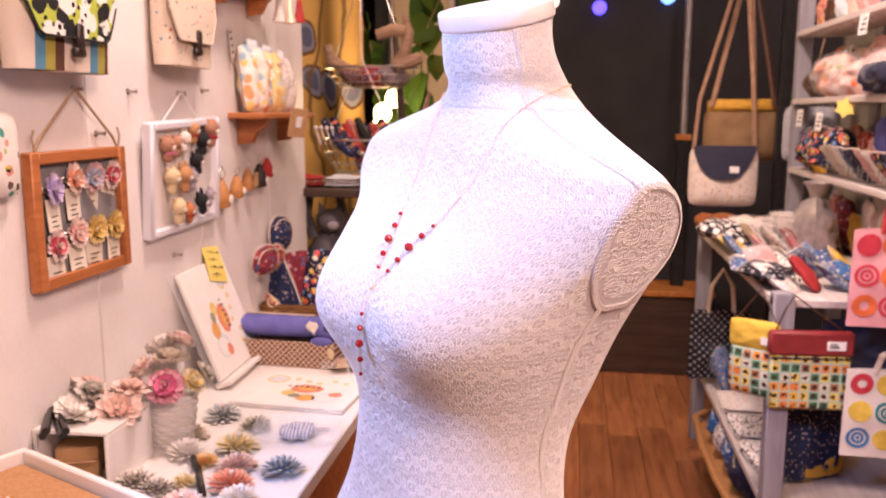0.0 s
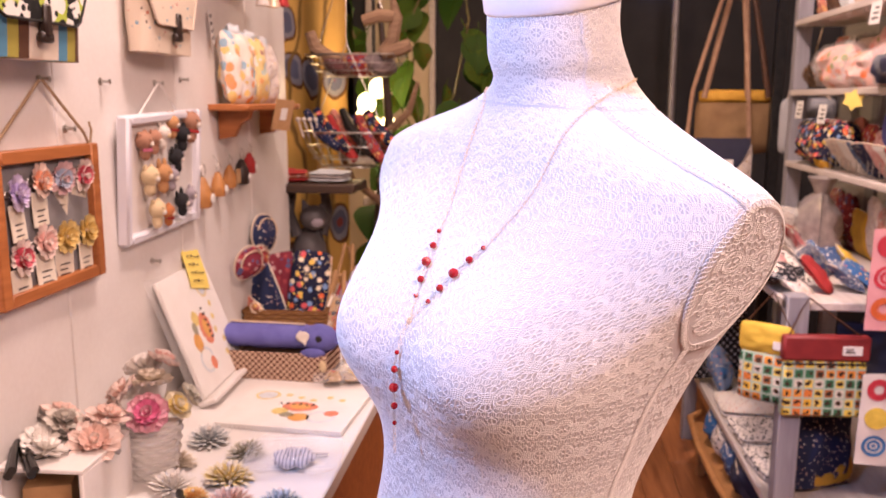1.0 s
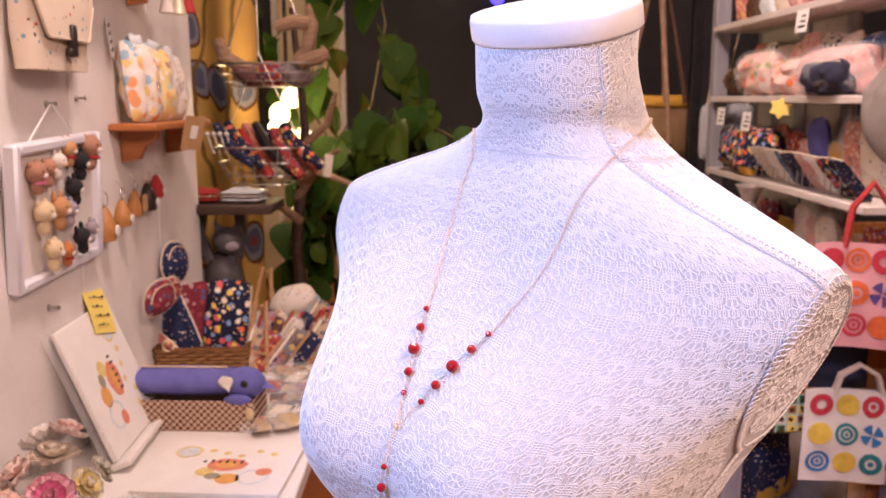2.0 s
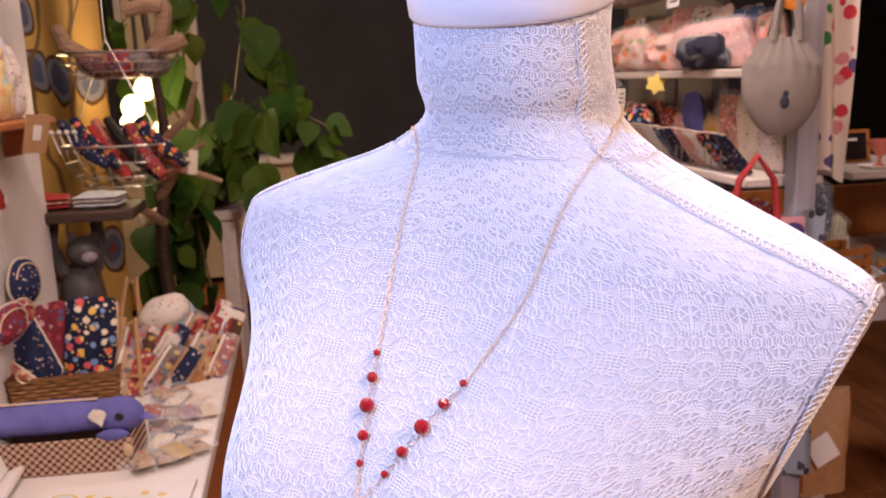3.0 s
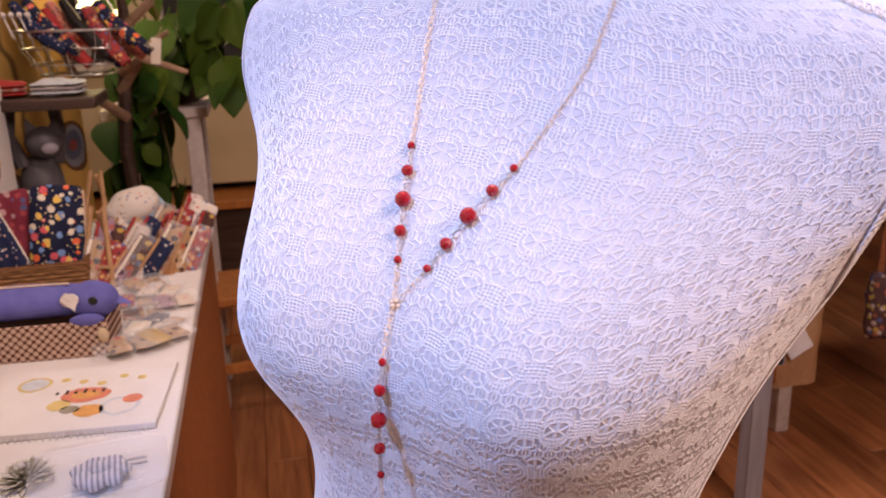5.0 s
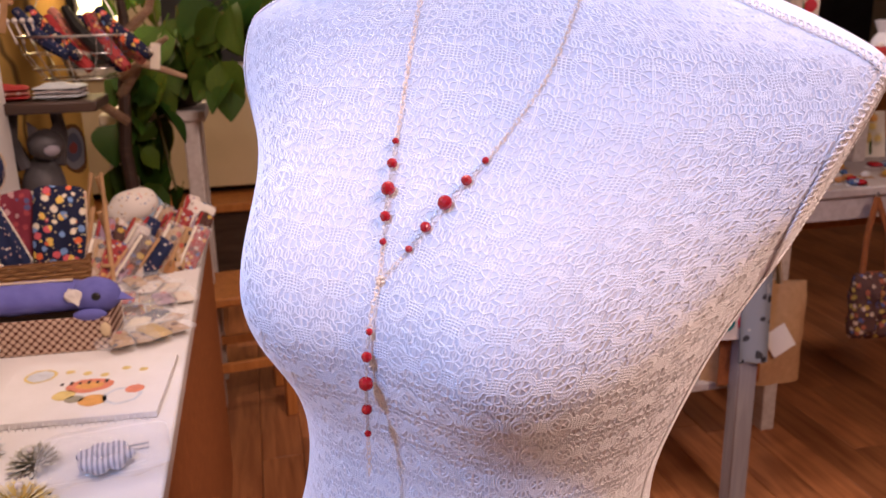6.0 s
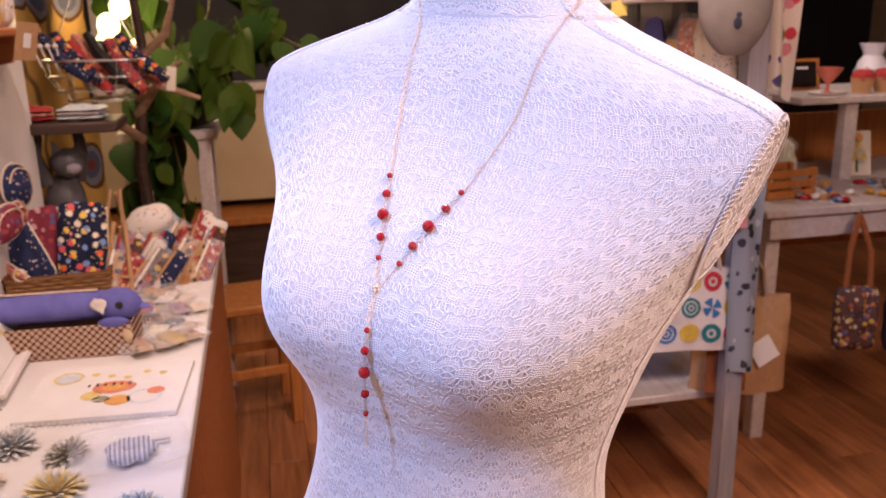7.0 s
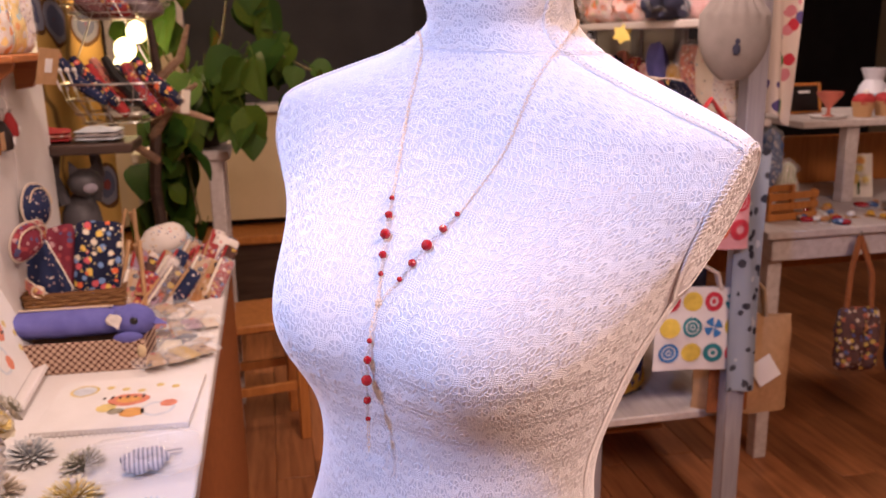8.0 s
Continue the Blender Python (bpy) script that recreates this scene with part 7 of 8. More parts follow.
# upper shelf: row of standing purses
for k_, (y_, m, h_) in enumerate(((2.98, PINK_MULTI, 0.10), (2.88, LEATHER_BROWN, 0.09), (2.77, FLOWER_MATS["steel_blue"][1], 0.12), (2.67, LINEN, 0.11), (2.57, PINK_QUILT, 0.12), (2.48, PINK_QUILT, 0.115), (2.39, NAVY_WAVE, 0.10), (2.30, NAVY_WAVE, 0.10))):
    goods("small printed clasp purse standing on the top shelf", "purse", m, 0.095, 0.05, h_, pose(0.945, y_, 1.576, 0, random.uniform(-8, 8), 90), "purses on the top shelf")
# hooks below the upper edge
for k_ in range(7):
    solo("cup_hook", Geo().tube([(0, 0, 0.0), (0, 0, -0.012), (-0.008, 0, -0.018), (-0.012, 0, -0.010)], 0.0014, 5), STEEL, "small metal cup hook below the shelf edge", "hook", pose(0.888, 2.2 + 0.13 * k_, 1.556), "cup hooks")
# middle shelf: wrapped cloths
goods("clear bag of pink and orange flower cloth", "cloth bag", PINK_FLORAL, 0.26, 0.10, 0.13, pose(0.955, 2.78, 1.346, -14, 0, 90), "wrapped cloth bags", 0.03, True, "wrapped_cloth")
goods("clear bag of pink and orange flower cloth", "cloth bag", PINK_FLORAL, 0.20, 0.09, 0.10, pose(0.95, 2.55, 1.346, -18, 0, 90), "wrapped cloth bags", 0.03, True, "wrapped_cloth")
goods("folded pink quilted cloth in clear wrap", "cloth bag", PINK_QUILT, 0.34, 0.12, 0.12, pose(0.965, 2.30, 1.346, -20, 0, 90), "wrapped cloth bags", 0.03, True, "wrapped_cloth")
goods("dark plum folded cloth on the pink quilt", "cloth", NAVY_CLOTH, 0.20, 0.07, 0.085, pose(0.915, 2.25, 1.350, -30, 0, 90), "", 0.02, False, "folded_cloth")
pc = thing("pine_cone", "brown dried pine cone on the shelf", "pine cone", pose(0.93, 2.985, 1.346))
g = Geo()
for j in range(9):
    for k_ in range(9):
        a = 2 * math.pi * (k_ + 0.5 * (j % 2)) / 9
        r_ = 0.036 * math.sin(math.pi * (j + 1.2) / 10.5)
        g.ball((r_ * math.cos(a), r_ * math.sin(a), 0.012 + j * 0.009), (0.009, 0.009, 0.0045), 6, 4)
part("scales", g, PINE, pc)
tk = thing("yellow_price_tag", "star shaped yellow paper tag on the shelf edge", "tag", pose(0.884, 2.50, 1.312, 90, 8, -25))
sp = [(0.030 * (1 if q % 2 else 0.68) * math.cos(2 * math.pi * q / 12), 0.030 * (1 if q % 2 else 0.68) * math.sin(2 * math.pi * q / 12)) for q in range(12)]
part("card", Geo().add([(x_, y_, 0) for x_, y_ in sp] + [(x_, y_, 0.001) for x_, y_ in sp], [tuple(range(12))[::-1], tuple(range(12, 24))] + [(i, (i + 1) % 12, 12 + (i + 1) % 12, 12 + i) for i in range(12)]), YELLOW_NOTE, tk)
for y_, z_ in ((2.40, 1.53), (2.75, 1.27), (2.98, 1.28)):
    t_ = thing("shelf_card", "white price card with printed bars at the shelf", "card", pose(0.884, y_, z_, 0, 4, 0), "white shelf cards")
    part("card", Geo().box(-0.001, 0.0, -0.035, 0.035, -0.028, 0.028, 0.0003), PAPER, t_)
    g = Geo()
    for q in range(3):
        g.box(-0.0016, -0.0011, -0.024, 0.018 - 0.008 * q, -0.016 + 0.013 * q, -0.011 + 0.013 * q, 0.0001)
    part("printed_bars", g, INK, t_)
# net lined back of the rack
part("back_net", Geo().box(1.052, 1.056, 2.45, 3.11, 0.90, 1.57, 0.001), NET, rack, "white wire net at the back")
for y_ in (2.42, 2.72):
    part("back_slat", Geo().box(1.04, 1.0515, y_, y_ + 0.07, 0.88, 2.0, 0.002), GREY_WOOD, rack)
# third shelf: navy flower pouch, cards, envelopes
t_ = goods("gathered navy pouch with bright flower print", "pouch", NAVY_FLORAL, 0.40, 0.13, 0.15, pose(0.955, 2.86, 1.106, -10, 0, 90), "", 0.03, False, "gathered_pouch")
goods("small yellow roll of cloth on the shelf edge", "cloth roll", MUSTARD, 0.10, 0.04, 0.045, pose(0.915, 2.78, 1.106, -20, 0, 90), "", 0.01, False, "cloth_roll")
for k_, (y_, m) in enumerate(((2.62, PALE_MULTI), (2.54, PAPER), (2.47, NAVY_WAVE), (2.40, NAVY_SMALL), (2.33, PINK_QUILT), (2.27, PAPER), (2.19, NAVY_FLORAL), (2.13, NAVY_SMALL))):
    goods("flat wallet leaning in the wire rack on the shelf", "wallet", m, 0.11, 0.016, 0.12, pose(0.945, y_, 1.107, -38, 0, 90 + random.uniform(-8, 8)) @ pose(0, 0, 0, 0, random.uniform(-6, 6), 0), "wallets on the shelf", 0.004)
wr = thing("wire_rack", "small wire display rack on the shelf", "rack", pose(0.90, 2.40, 1.107))
for k_ in range(7):
    part("wire_loop", Geo().tube([(0.0, -0.24 + 0.08 * k_, 0.0), (-0.002, -0.24 + 0.08 * k_, 0.07), (0.0, -0.215 + 0.08 * k_, 0.085), (0.002, -0.19 + 0.08 * k_, 0.07), (0.0, -0.19 + 0.08 * k_, 0.0)], 0.0015, 5), STEEL, wr)
part("wire_base", Geo().tube([(0, -0.26, 0.002), (0, 0.34, 0.002)], 0.0018, 5), STEEL, wr)
# second row of goods behind the first on each shelf
rng3 = random.Random(17)
BACKS = (PINK_MULTI, PALE_MULTI, WHITE_MULTI, LINEN, PINK_FLORAL, SCORE, NAVY_WAVE, CREAM_PRINT, RED_MULTI, TAN_MULTI, PINK_QUILT, MUSTARD, BLUE_FELT, DEEP_ROSE)
for z_, h0, h1 in ((1.576, 0.13, 0.20), (1.346, 0.12, 0.17), (1.106, 0.12, 0.19), (0.851, 0.12, 0.20)):
    y_ = 2.08
    while y_ < 3.06:
        w_ = rng3.uniform(0.08, 0.14)
        goods("printed pouch packed at the back of the shelf", "pouch", rng3.choice(BACKS), w_, 0.045, rng3.uniform(h0, h1), pose(1.012, y_ + w_ / 2, z_, -8, rng3.uniform(-7, 7), 90 + rng3.uniform(-8, 8)), "pouches packed on the rack", 0.012, rng3.random() < 0.4, "shelf_pouch", rng3.uniform(0, 40))
        y_ += w_ * 0.86
# lower tier, z 0.85
Z2 = 0.851
goods("navy pouch with white polka dots", "pouch", BIG_DOT, 0.22, 0.06, 0.17, flat_at(0.72, 2.83, Z2, 70, 0.03, 14), "", 0.02, False, "polka_pouch")
for k_, (x_, y_) in enumerate(((0.68, 3.14), (0.80, 3.05))):
    t_ = thing("fur_animal_purse", "rust brown furry animal purse on the tier", "purse", pose(x_, y_, Z2, 0, 0, 20 + 40 * k_), "furry purses")
    part("body", Geo().ball((0, 0, 0.04), (0.075, 0.05, 0.04), 16, 10, lump=0.25, freq=35), FURRY, t_)
    part("head", Geo().ball((-0.075, 0, 0.055), (0.036, 0.034, 0.03), 14, 9, lump=0.2, freq=50), FURRY, t_)
for k_ in range(26):
    m = (PALE_MULTI, RED_CLOTH, NAVY_WAVE, BLUE_PRINT, PINK_QUILT, SCORE, NAVY_SMALL, YELLOW_CLOTH, WHITE_MULTI)[k_ % 9]
    y_ = 2.12 + 0.036 * k_
    x_ = 0.67 + 0.075 * (k_ % 4) + random.uniform(-0.02, 0.02)
    goods("small printed case among others on the lower tier", "case", m, random.uniform(0.07, 0.12), 0.022, random.uniform(0.09, 0.13), pose(x_, y_, Z2, 0, 0, random.uniform(40, 110)) @ pose(0, 0, 0, -48 + random.uniform(-14, 14), random.uniform(-10, 10), 0), "printed cases on the tier", 0.008, k_ % 2 == 0, "small_case")
goods("blue and white patterned flat pouch on the tier", "pouch", NAVY_WAVE, 0.20, 0.035, 0.14, flat_at(0.70, 2.30, Z2, 80, 0.018, 8), "flat patterned pouches", 0.012, False, "flat_pouch")
goods("dark dotted flat pouch on the tier", "pouch", BLACK_DOT, 0.17, 0.035, 0.12, flat_at(0.69, 2.19, Z2, 65, 0.03, 8), "flat patterned pouches", 0.012, False, "flat_pouch")
sf = thing("foil_gift_bag", "tall crumpled silver foil gift bag", "gift bag", pose(0.86, 2.62, Z2, 0, 0, 75))
part("foil", Geo().pillow(0.16, 0.09, 0.20, 18, 16, wrinkle=0.05, seed=7.7), SILVERFOIL, sf)
part("gathered_top", Geo().lathe([(0.03, 0.0), (0.045, 0.03), (0.07, 0.055)], 18, at=pose(0, 0, 0.185) @ Matrix.Scale(0.6, 4, (0, 1, 0))), SILVERFOIL, sf)
for k_, (x_, y_, m) in enumerate(((0.80, 2.90, PALE_MULTI), (0.88, 2.95, PALE_MULTI), (0.95, 2.80, SCORE), (0.92, 3.1, WHITE_MULTI), (0.75, 2.97, CREAM_PRINT))):
    goods("loosely wrapped pale cloth on the tier", "cloth bag", m, 0.15, 0.07, 0.10, pose(x_, y_, Z2, -25, 0, 60 + 25 * k_), "pale wrapped cloths", 0.03, True, "wrapped_cloth")
# low shelf, z 0.33
Z1 = 0.331
for k_, (y_, m) in enumerate(((2.30, SCORE), (2.52, SCORE), (2.74, WHITE_MULTI))):
    t_ = thing("folded_apron", "folded black and white printed cloth on the low shelf", "folded cloth", pose(0.745, y_, Z1, 0, 0, 6 - 4 * k_), "folded printed cloths")
    for q in range(2):
        part("fold", Geo().pillow(0.23, 0.018, 0.20, 16, 14, at=pose(0, -0.10, 0.009 + 0.013 * q, -90, 0, 0), wrinkle=0.008, seed=q + k_), m, t_)
goods("bright blue animal print cloth in clear wrap", "cloth bag", BLUE_PRINT, 0.17, 0.05, 0.15, pose(0.70, 2.93, Z1, -20, 0, 70), "", 0.02, True, "wrapped_cloth")
goods("yellow dotted cloth bundle on the low shelf", "cloth bundle", MUSTARD, 0.16, 0.07, 0.16, pose(0.80, 2.20, Z1, -12, 0, 30), "", 0.02, False, "yellow_bundle")
tray = thing("rattan_tray", "bent rattan tray frame beside the low shelf", "tray", pose(0.60, 2.60, 0.19))
part("rattan_rim", Geo().tube([(0.0, -0.30, 0.0), (-0.02, -0.15, 0.015), (-0.025, 0.1, 0.02), (-0.01, 0.36, 0.02), (0.04, 0.42, 0.02)], 0.012, 8), RATTAN, tray)
part("tray_bed", Geo().box(0.0, 0.36, -0.32, 0.40, -0.02, -0.008, 0.004), RATTAN, tray)
part("tray_leg", Geo().box(0.02, 0.05, -0.3, -0.26, -0.19, -0.0205, 0.002), RATTAN, tray)
part("tray_leg", Geo().box(0.02, 0.05, 0.34, 0.38, -0.19, -0.0205, 0.002), RATTAN, tray)
for k_ in range(4):
    goods("rolled print cloth in the rattan tray", "cloth roll", (NAVY_CLOTH, NAVY_WAVE, SCORE, BLUE_PRINT)[k_], 0.12, 0.06, 0.12, pose(0.68, 2.40 + 0.13 * k_, 0.183, -30, 0, 80), "cloths in the tray", 0.02, False, "cloth_roll")


# hung bags
def strap(pts, r, m, t_, name="strap"):
    part(name, Geo().tube(pts, r, 7), m, t_)


def tote(label, m, x_, y_, ztop, w, h, rz, strap_m, rise=0.10, lumpy=0.006, d=0.03, name="tote_bag", motifs=()):
    t_ = thing(name, label, "bag", pose(x_, y_, ztop - h, 0, 0, rz), "hanging tote bags")
    g_ = Geo()
    for s in (-1, 1):
        fn = lambda u, v, s=s: ((u - 0.5) * w * (1 - 0.03 * v), s * (0.002 + d / 2 * math.sin(math.pi * u) ** 0.6 * (0.35 + 0.65 * math.sin(math.pi * min(1, v + 0.15)))) + lumpy * noise.noise((u * 4, v * 4, s + x_ * 5)), v * h + 0.004 * math.sin(u * 5))
        if s > 0:
            g_.sheet(lambda u, v: fn(1 - u, v), 18, 14)
        else:
            g_.sheet(fn, 18, 14)
    part("cloth", g_, m, t_)
    for k_, (u0, v0, r0, kind, ink) in enumerate(motifs):
        def spot(r1, a1, u0=u0, v0=v0):
            u_, v_ = u0 + r1 * math.cos(a1) / w, v0 + r1 * math.sin(a1) / h
            x1, z1 = (u_ - 0.5) * w * (1 - 0.03 * v_), v_ * h + 0.004 * math.sin(u_ * 5)
            y1 = -(0.002 + d / 2 * math.sin(math.pi * min(1, max(0, u_))) ** 0.6 * (0.35 + 0.65 * math.sin(math.pi * min(1, v_ + 0.15)))) + lumpy * noise.noise((u_ * 4, v_ * 4, -1 + x_ * 5))
            return (x1, y1 - 0.0022, z1)
        g_ = Geo()
        bands = {"disc": [(0.0, 1.0)], "ring": [(0.0, 0.25), (0.5, 1.0)], "sun": [(0.42, 1.0)], "target": [(0.0, 0.16), (0.32, 0.55), (0.72, 1.0)], "wheel": [(0.12, 1.0)]}[kind]
        for r1, r2 in bands:
            for q in range(24):
                if kind == "wheel" and q % 6 > 3:
                    continue
                a1, a2 = 2 * math.pi * q / 24, 2 * math.pi * (q + 1) / 24
                in1, in2 = (r1 * (1.25 if q % 2 else 0.8), r1 * (0.8 if q % 2 else 1.25)) if kind == "sun" else (r1, r1)
                g_.add([spot(r0 * in1, a1), spot(r0 * r2, a1), spot(r0 * r2, a2), spot(r0 * in2, a2)], [(0, 1, 2, 3)])
        part("printed_motif", g_, ink, t_)
    for s in (-1, 1):
        strap([(-w * 0.22, s * 0.006, h * 0.97), (-w * 0.17, s * 0.006, h + rise * 0.6), (0, s * 0.004, h + rise), (w * 0.17, s * 0.006, h + rise * 0.6), (w * 0.22, s * 0.006, h * 0.97)], 0.0055, strap_m, t_)
    return t_


INKS = {k_: plain(k_ + "_print_ink", c_, None, 0.85, scale=60, bump=0.3, fine=900) for k_, c_ in (("red", (0.55, 0.04, 0.06)), ("yellow", (0.72, 0.52, 0.06)), ("teal", (0.03, 0.20, 0.22)), ("blue", (0.05, 0.19, 0.45)), ("orange", (0.68, 0.14, 0.03)), ("plum", (0.10, 0.06, 0.22)))}
CANVAS = plain("white_canvas", (0.72, 0.67, 0.62), (0.66, 0.60, 0.55), 0.85, scale=30, bump=0.4, fine=900)
PINK_CANVAS = plain("pink_canvas", (0.68, 0.34, 0.35), (0.62, 0.29, 0.30), 0.85, scale=30, bump=0.4, fine=900)


def motif_rows(rows_, r0):
    return [((i + 0.62) / 4.1, 0.84 - 0.31 * j, r0, kind, INKS[ink]) for j, row in enumerate(rows_) for i, (kind, ink) in enumerate(row)]


tote("white canvas tote with large coloured circles hanging on the post", CANVAS, 0.90, 2.0, 0.695, 0.235, 0.215, -4, LINEN, 0.06, motifs=motif_rows((
    (("sun", "red"), ("disc", "yellow"), ("ring", "red"), ("wheel", "teal")), (("disc", "yellow"), ("target", "teal"), ("wheel", "blue"), ("disc", "yellow")), (("target", "blue"), ("disc", "yellow"), ("ring", "teal"), ("disc", "red"))), 0.0255))
tote("pink canvas tote with red circles hanging on the post", PINK_CANVAS, 0.872, 1.955, 1.035, 0.22, 0.225, -8, RED_CLOTH, 0.13, motifs=motif_rows((
    (("disc", "red"), ("target", "orange"), ("sun", "red"), ("disc", "plum")), (("target", "red"), ("ring", "orange"), ("wheel", "plum"), ("target", "red")), (("sun", "orange"), ("target", "red"), ("disc", "orange"), ("sun", "red"))), 0.026))
tote("dark navy printed shoulder bag below the tier", NAVY_SMALL, 0.76, 2.18, 0.60, 0.20, 0.26, 25, LINEN, 0.10, 0.02, 0.06)
tote("black dotted tote hanging at the rack end", BLACK_DOT, 0.665, 2.99, 0.60, 0.22, 0.25, 12, LINEN, 0.15, 0.02, 0.04)
tote("black cotton tote behind the pouch", NAVY_CLOTH, 0.86, 2.10, 0.79, 0.22, 0.12, 0, LEATHER_BROWN, 0.05, 0.01)
tote("kraft and orange paper carrier bag hanging by the rack", KRAFT, 1.07, 2.07, 0.585, 0.27, 0.27, -5, ROPE, 0.12, 0.012, 0.09, "paper_bag")
solo("paper_bag_patch", Geo().box(-0.08, 0.03, -0.001, 0.001, 0.0, 0.16, 0.0005), FURRY, "orange printed panel on the carrier bag", "print", pose(1.03, 2.018, 0.34, 0, 0, -5))
solo("paper_bag_label", Geo().box(-0.032, 0.032, -0.001, 0.001, 0.0, 0.07, 0.0005), PAPER, "white paper label on the carrier bag", "label", pose(1.12, 2.006, 0.42, 0, -32, -5))
yp = thing("yellow_pouch", "yellow topped animal print pouch hanging on the post", "pouch", pose(0.585, 2.07, 0.60, 0, 0, -32))
part("print_cloth", Geo().pillow(0.12, 0.025, 0.125, wrinkle=0.006, seed=2), ANIMALS, yp)
part("yellow_top", Geo().pillow(0.125, 0.022, 0.075, at=pose(0, 0, 0.118), wrinkle=0.006, seed=3), YELLOW_CLOTH, yp)
part("label_patch", Geo().box(0.02, 0.042, -0.0142, -0.0132, 0.135, 0.155, 0.0003), PAPER, yp)
part("cord", Geo().tube([(-0.05, 0, 0.185), (0.01, 0.0, 0.27), (0.055, 0, 0.185)], 0.002, 5), LEATHER_BROWN, yp)
rp = thing("red_top_pouch", "flat pouch with burgundy top and animal squares print", "pouch", pose(0.708, 2.035, 0.582, 0, 0, 3))
g = Geo()
g.box(-0.094, 0.094, -0.012, 0.012, 0.0, 0.135, 0.007)
part("print_cloth", g, ANIMALS, rp)
part("burgundy_top", Geo().box(-0.099, 0.099, -0.0135, 0.0135, 0.1355, 0.196, 0.006), BURGUNDY, rp)
part("zip", Geo().box(-0.096, 0.096, -0.0155, -0.0136, 0.128, 0.133, 0.001), LEATHER_DARK, rp)
lp = part("label_patch", Geo().box(0.034, 0.078, -0.0150, -0.0137, 0.152, 0.174, 0.0004), PAPER, rp, "small white brand patch with bars")
part("printed_bars", Geo().box(0.040, 0.062, -0.0156, -0.0151, 0.158, 0.162, 0.0001).box(0.040, 0.058, -0.0156, -0.0151, 0.165, 0.168, 0.0001), INK, lp)
part("cord", Geo().tube([(-0.085, 0, 0.19), (-0.06, 0.0, 0.255), (-0.042, 0.004, 0.282), (0.0, 0.0, 0.25), (0.085, 0, 0.19)], 0.0022, 5), LEATHER_BROWN, rp)

# grey drawstring bag
gb = thing("drawstring_bag", "round grey linen drawstring bag hanging on the post", "bag", pose(0.925, 1.965, 1.205, 0, 0, -18) @ Matrix.Scale(0.82, 4))
def sack(u, v):
    a = 2 * math.pi * u
    prof = 0.098 * (math.sin(math.pi * min(1.0, 0.04 + 0.86 * v)) ** 0.55 if v < 0.8 else 0.0)
    if v >= 0.72:
        prof = 0.050 + 0.046 * ((1 - v) / 0.28) ** 1.2
    pl = 1 + (0.10 * math.sin(17 * a) * max(0, v - 0.55) / 0.45)
    return (prof * math.cos(a) * pl, prof * 0.42 * math.sin(a) * pl, 0.245 * v)
part("sack", Geo().sheet(sack, 68, 22, 0, True), GREY_LINEN, gb)
part("drawstring", Geo().tube([(-0.05, 0, 0.20), (-0.02, -0.026, 0.195), (0.03, -0.022, 0.195), (0.052, 0, 0.20), (0.03, 0.02, 0.27), (0.0, 0.0, 0.40), (-0.03, 0.02, 0.27), (-0.05, 0, 0.20)], 0.004, 6), GREY_LINEN, gb)
part("handle", Geo().tube([(-0.028, -0.015, 0.235), (-0.012, -0.012, 0.34), (0.012, -0.012, 0.40), (0.03, -0.012, 0.33), (0.034, -0.015, 0.235)], 0.010, 7), GREY_LINEN, gb)
part("cat_print", Geo().ball((0.0, -0.0405, 0.085), (0.011, 0.002, 0.016), 10, 8).ball((0.002, -0.040, 0.107), (0.008, 0.002, 0.008), 8, 6), NAVY_CLOTH, gb, "small dark printed motif")
# orange hang tag
solo("orange_tag", Geo().pillow(0.05, 0.012, 0.09, wrinkle=0.004), plain("orange_paper", (0.72, 0.26, 0.02), (0.64, 0.22, 0.02), 0.6), "orange paper tag hanging on the post", "tag", pose(0.93, 1.955, 1.46, 0, 18, -20))
# berry print scarf
sc = thing("berry_scarf", "white scarf with red and plum berry print hanging down", "scarf", pose(1.072, 2.02, 1.10))
part("cloth", Geo().sheet(lambda u, v: ((u - 0.5) * 0.105, 0.016 * math.sin(u * 9 + v * 3), v * 0.62 + 0.02 * math.sin(u * 4)), 18, 14).sheet(lambda u, v: ((0.5 - u) * 0.105, 0.004 + 0.016 * math.sin((1 - u) * 9 + v * 3), v * 0.62 + 0.02 * math.sin((1 - u) * 4)), 18, 14), SCARF_DOT, sc)
part("hanging_peg", Geo().tube([(-0.07, 0.0, 0.60), (0.05, 0.0, 0.64)], 0.006, 6), DARK_WOOD, sc)
# narrow printed strips on the post
solo("hanging_cloth_strip", Geo().sheet(lambda u, v: ((u - 0.5) * 0.075, 0.008 * math.sin(u * 6 + v * 4), v * 0.62), 10, 12).sheet(lambda u, v: ((0.5 - u) * 0.075, 0.004 + 0.008 * math.sin((1 - u) * 6 + v * 4), v * 0.62), 10, 12), printed("grey_figure_print", (0.26, 0.29, 0.33), [(0.03, 0.03, 0.04), (0.05, 0.05, 0.06), (0.45, 0.45, 0.46)], 34, 0.34), "long grey blue cloth strip with dark figures hanging", "cloth", pose(1.005, 1.965, 0.42))

# black stand with shoulder bags
st = thing("bag_stand", "black iron bag stand at the end of the rack", "stand", pose(0.56, 3.42, 0))
part("foot", Geo().box(0.30, 0.46, -0.03, 0.13, 0.0, 0.012, 0.004), IRON, st)
part("upright", Geo().box(0.36, 0.40, 0.03, 0.07, 0.0125, 1.95, 0.004), IRON, st)
part("top_arm", Geo().tube([(0.38, 0.05, 1.93), (0.22, 0.0, 1.88), (0.18, -0.02, 1.80), (0.20, -0.06, 1.78)], 0.009, 8), IRON, st)
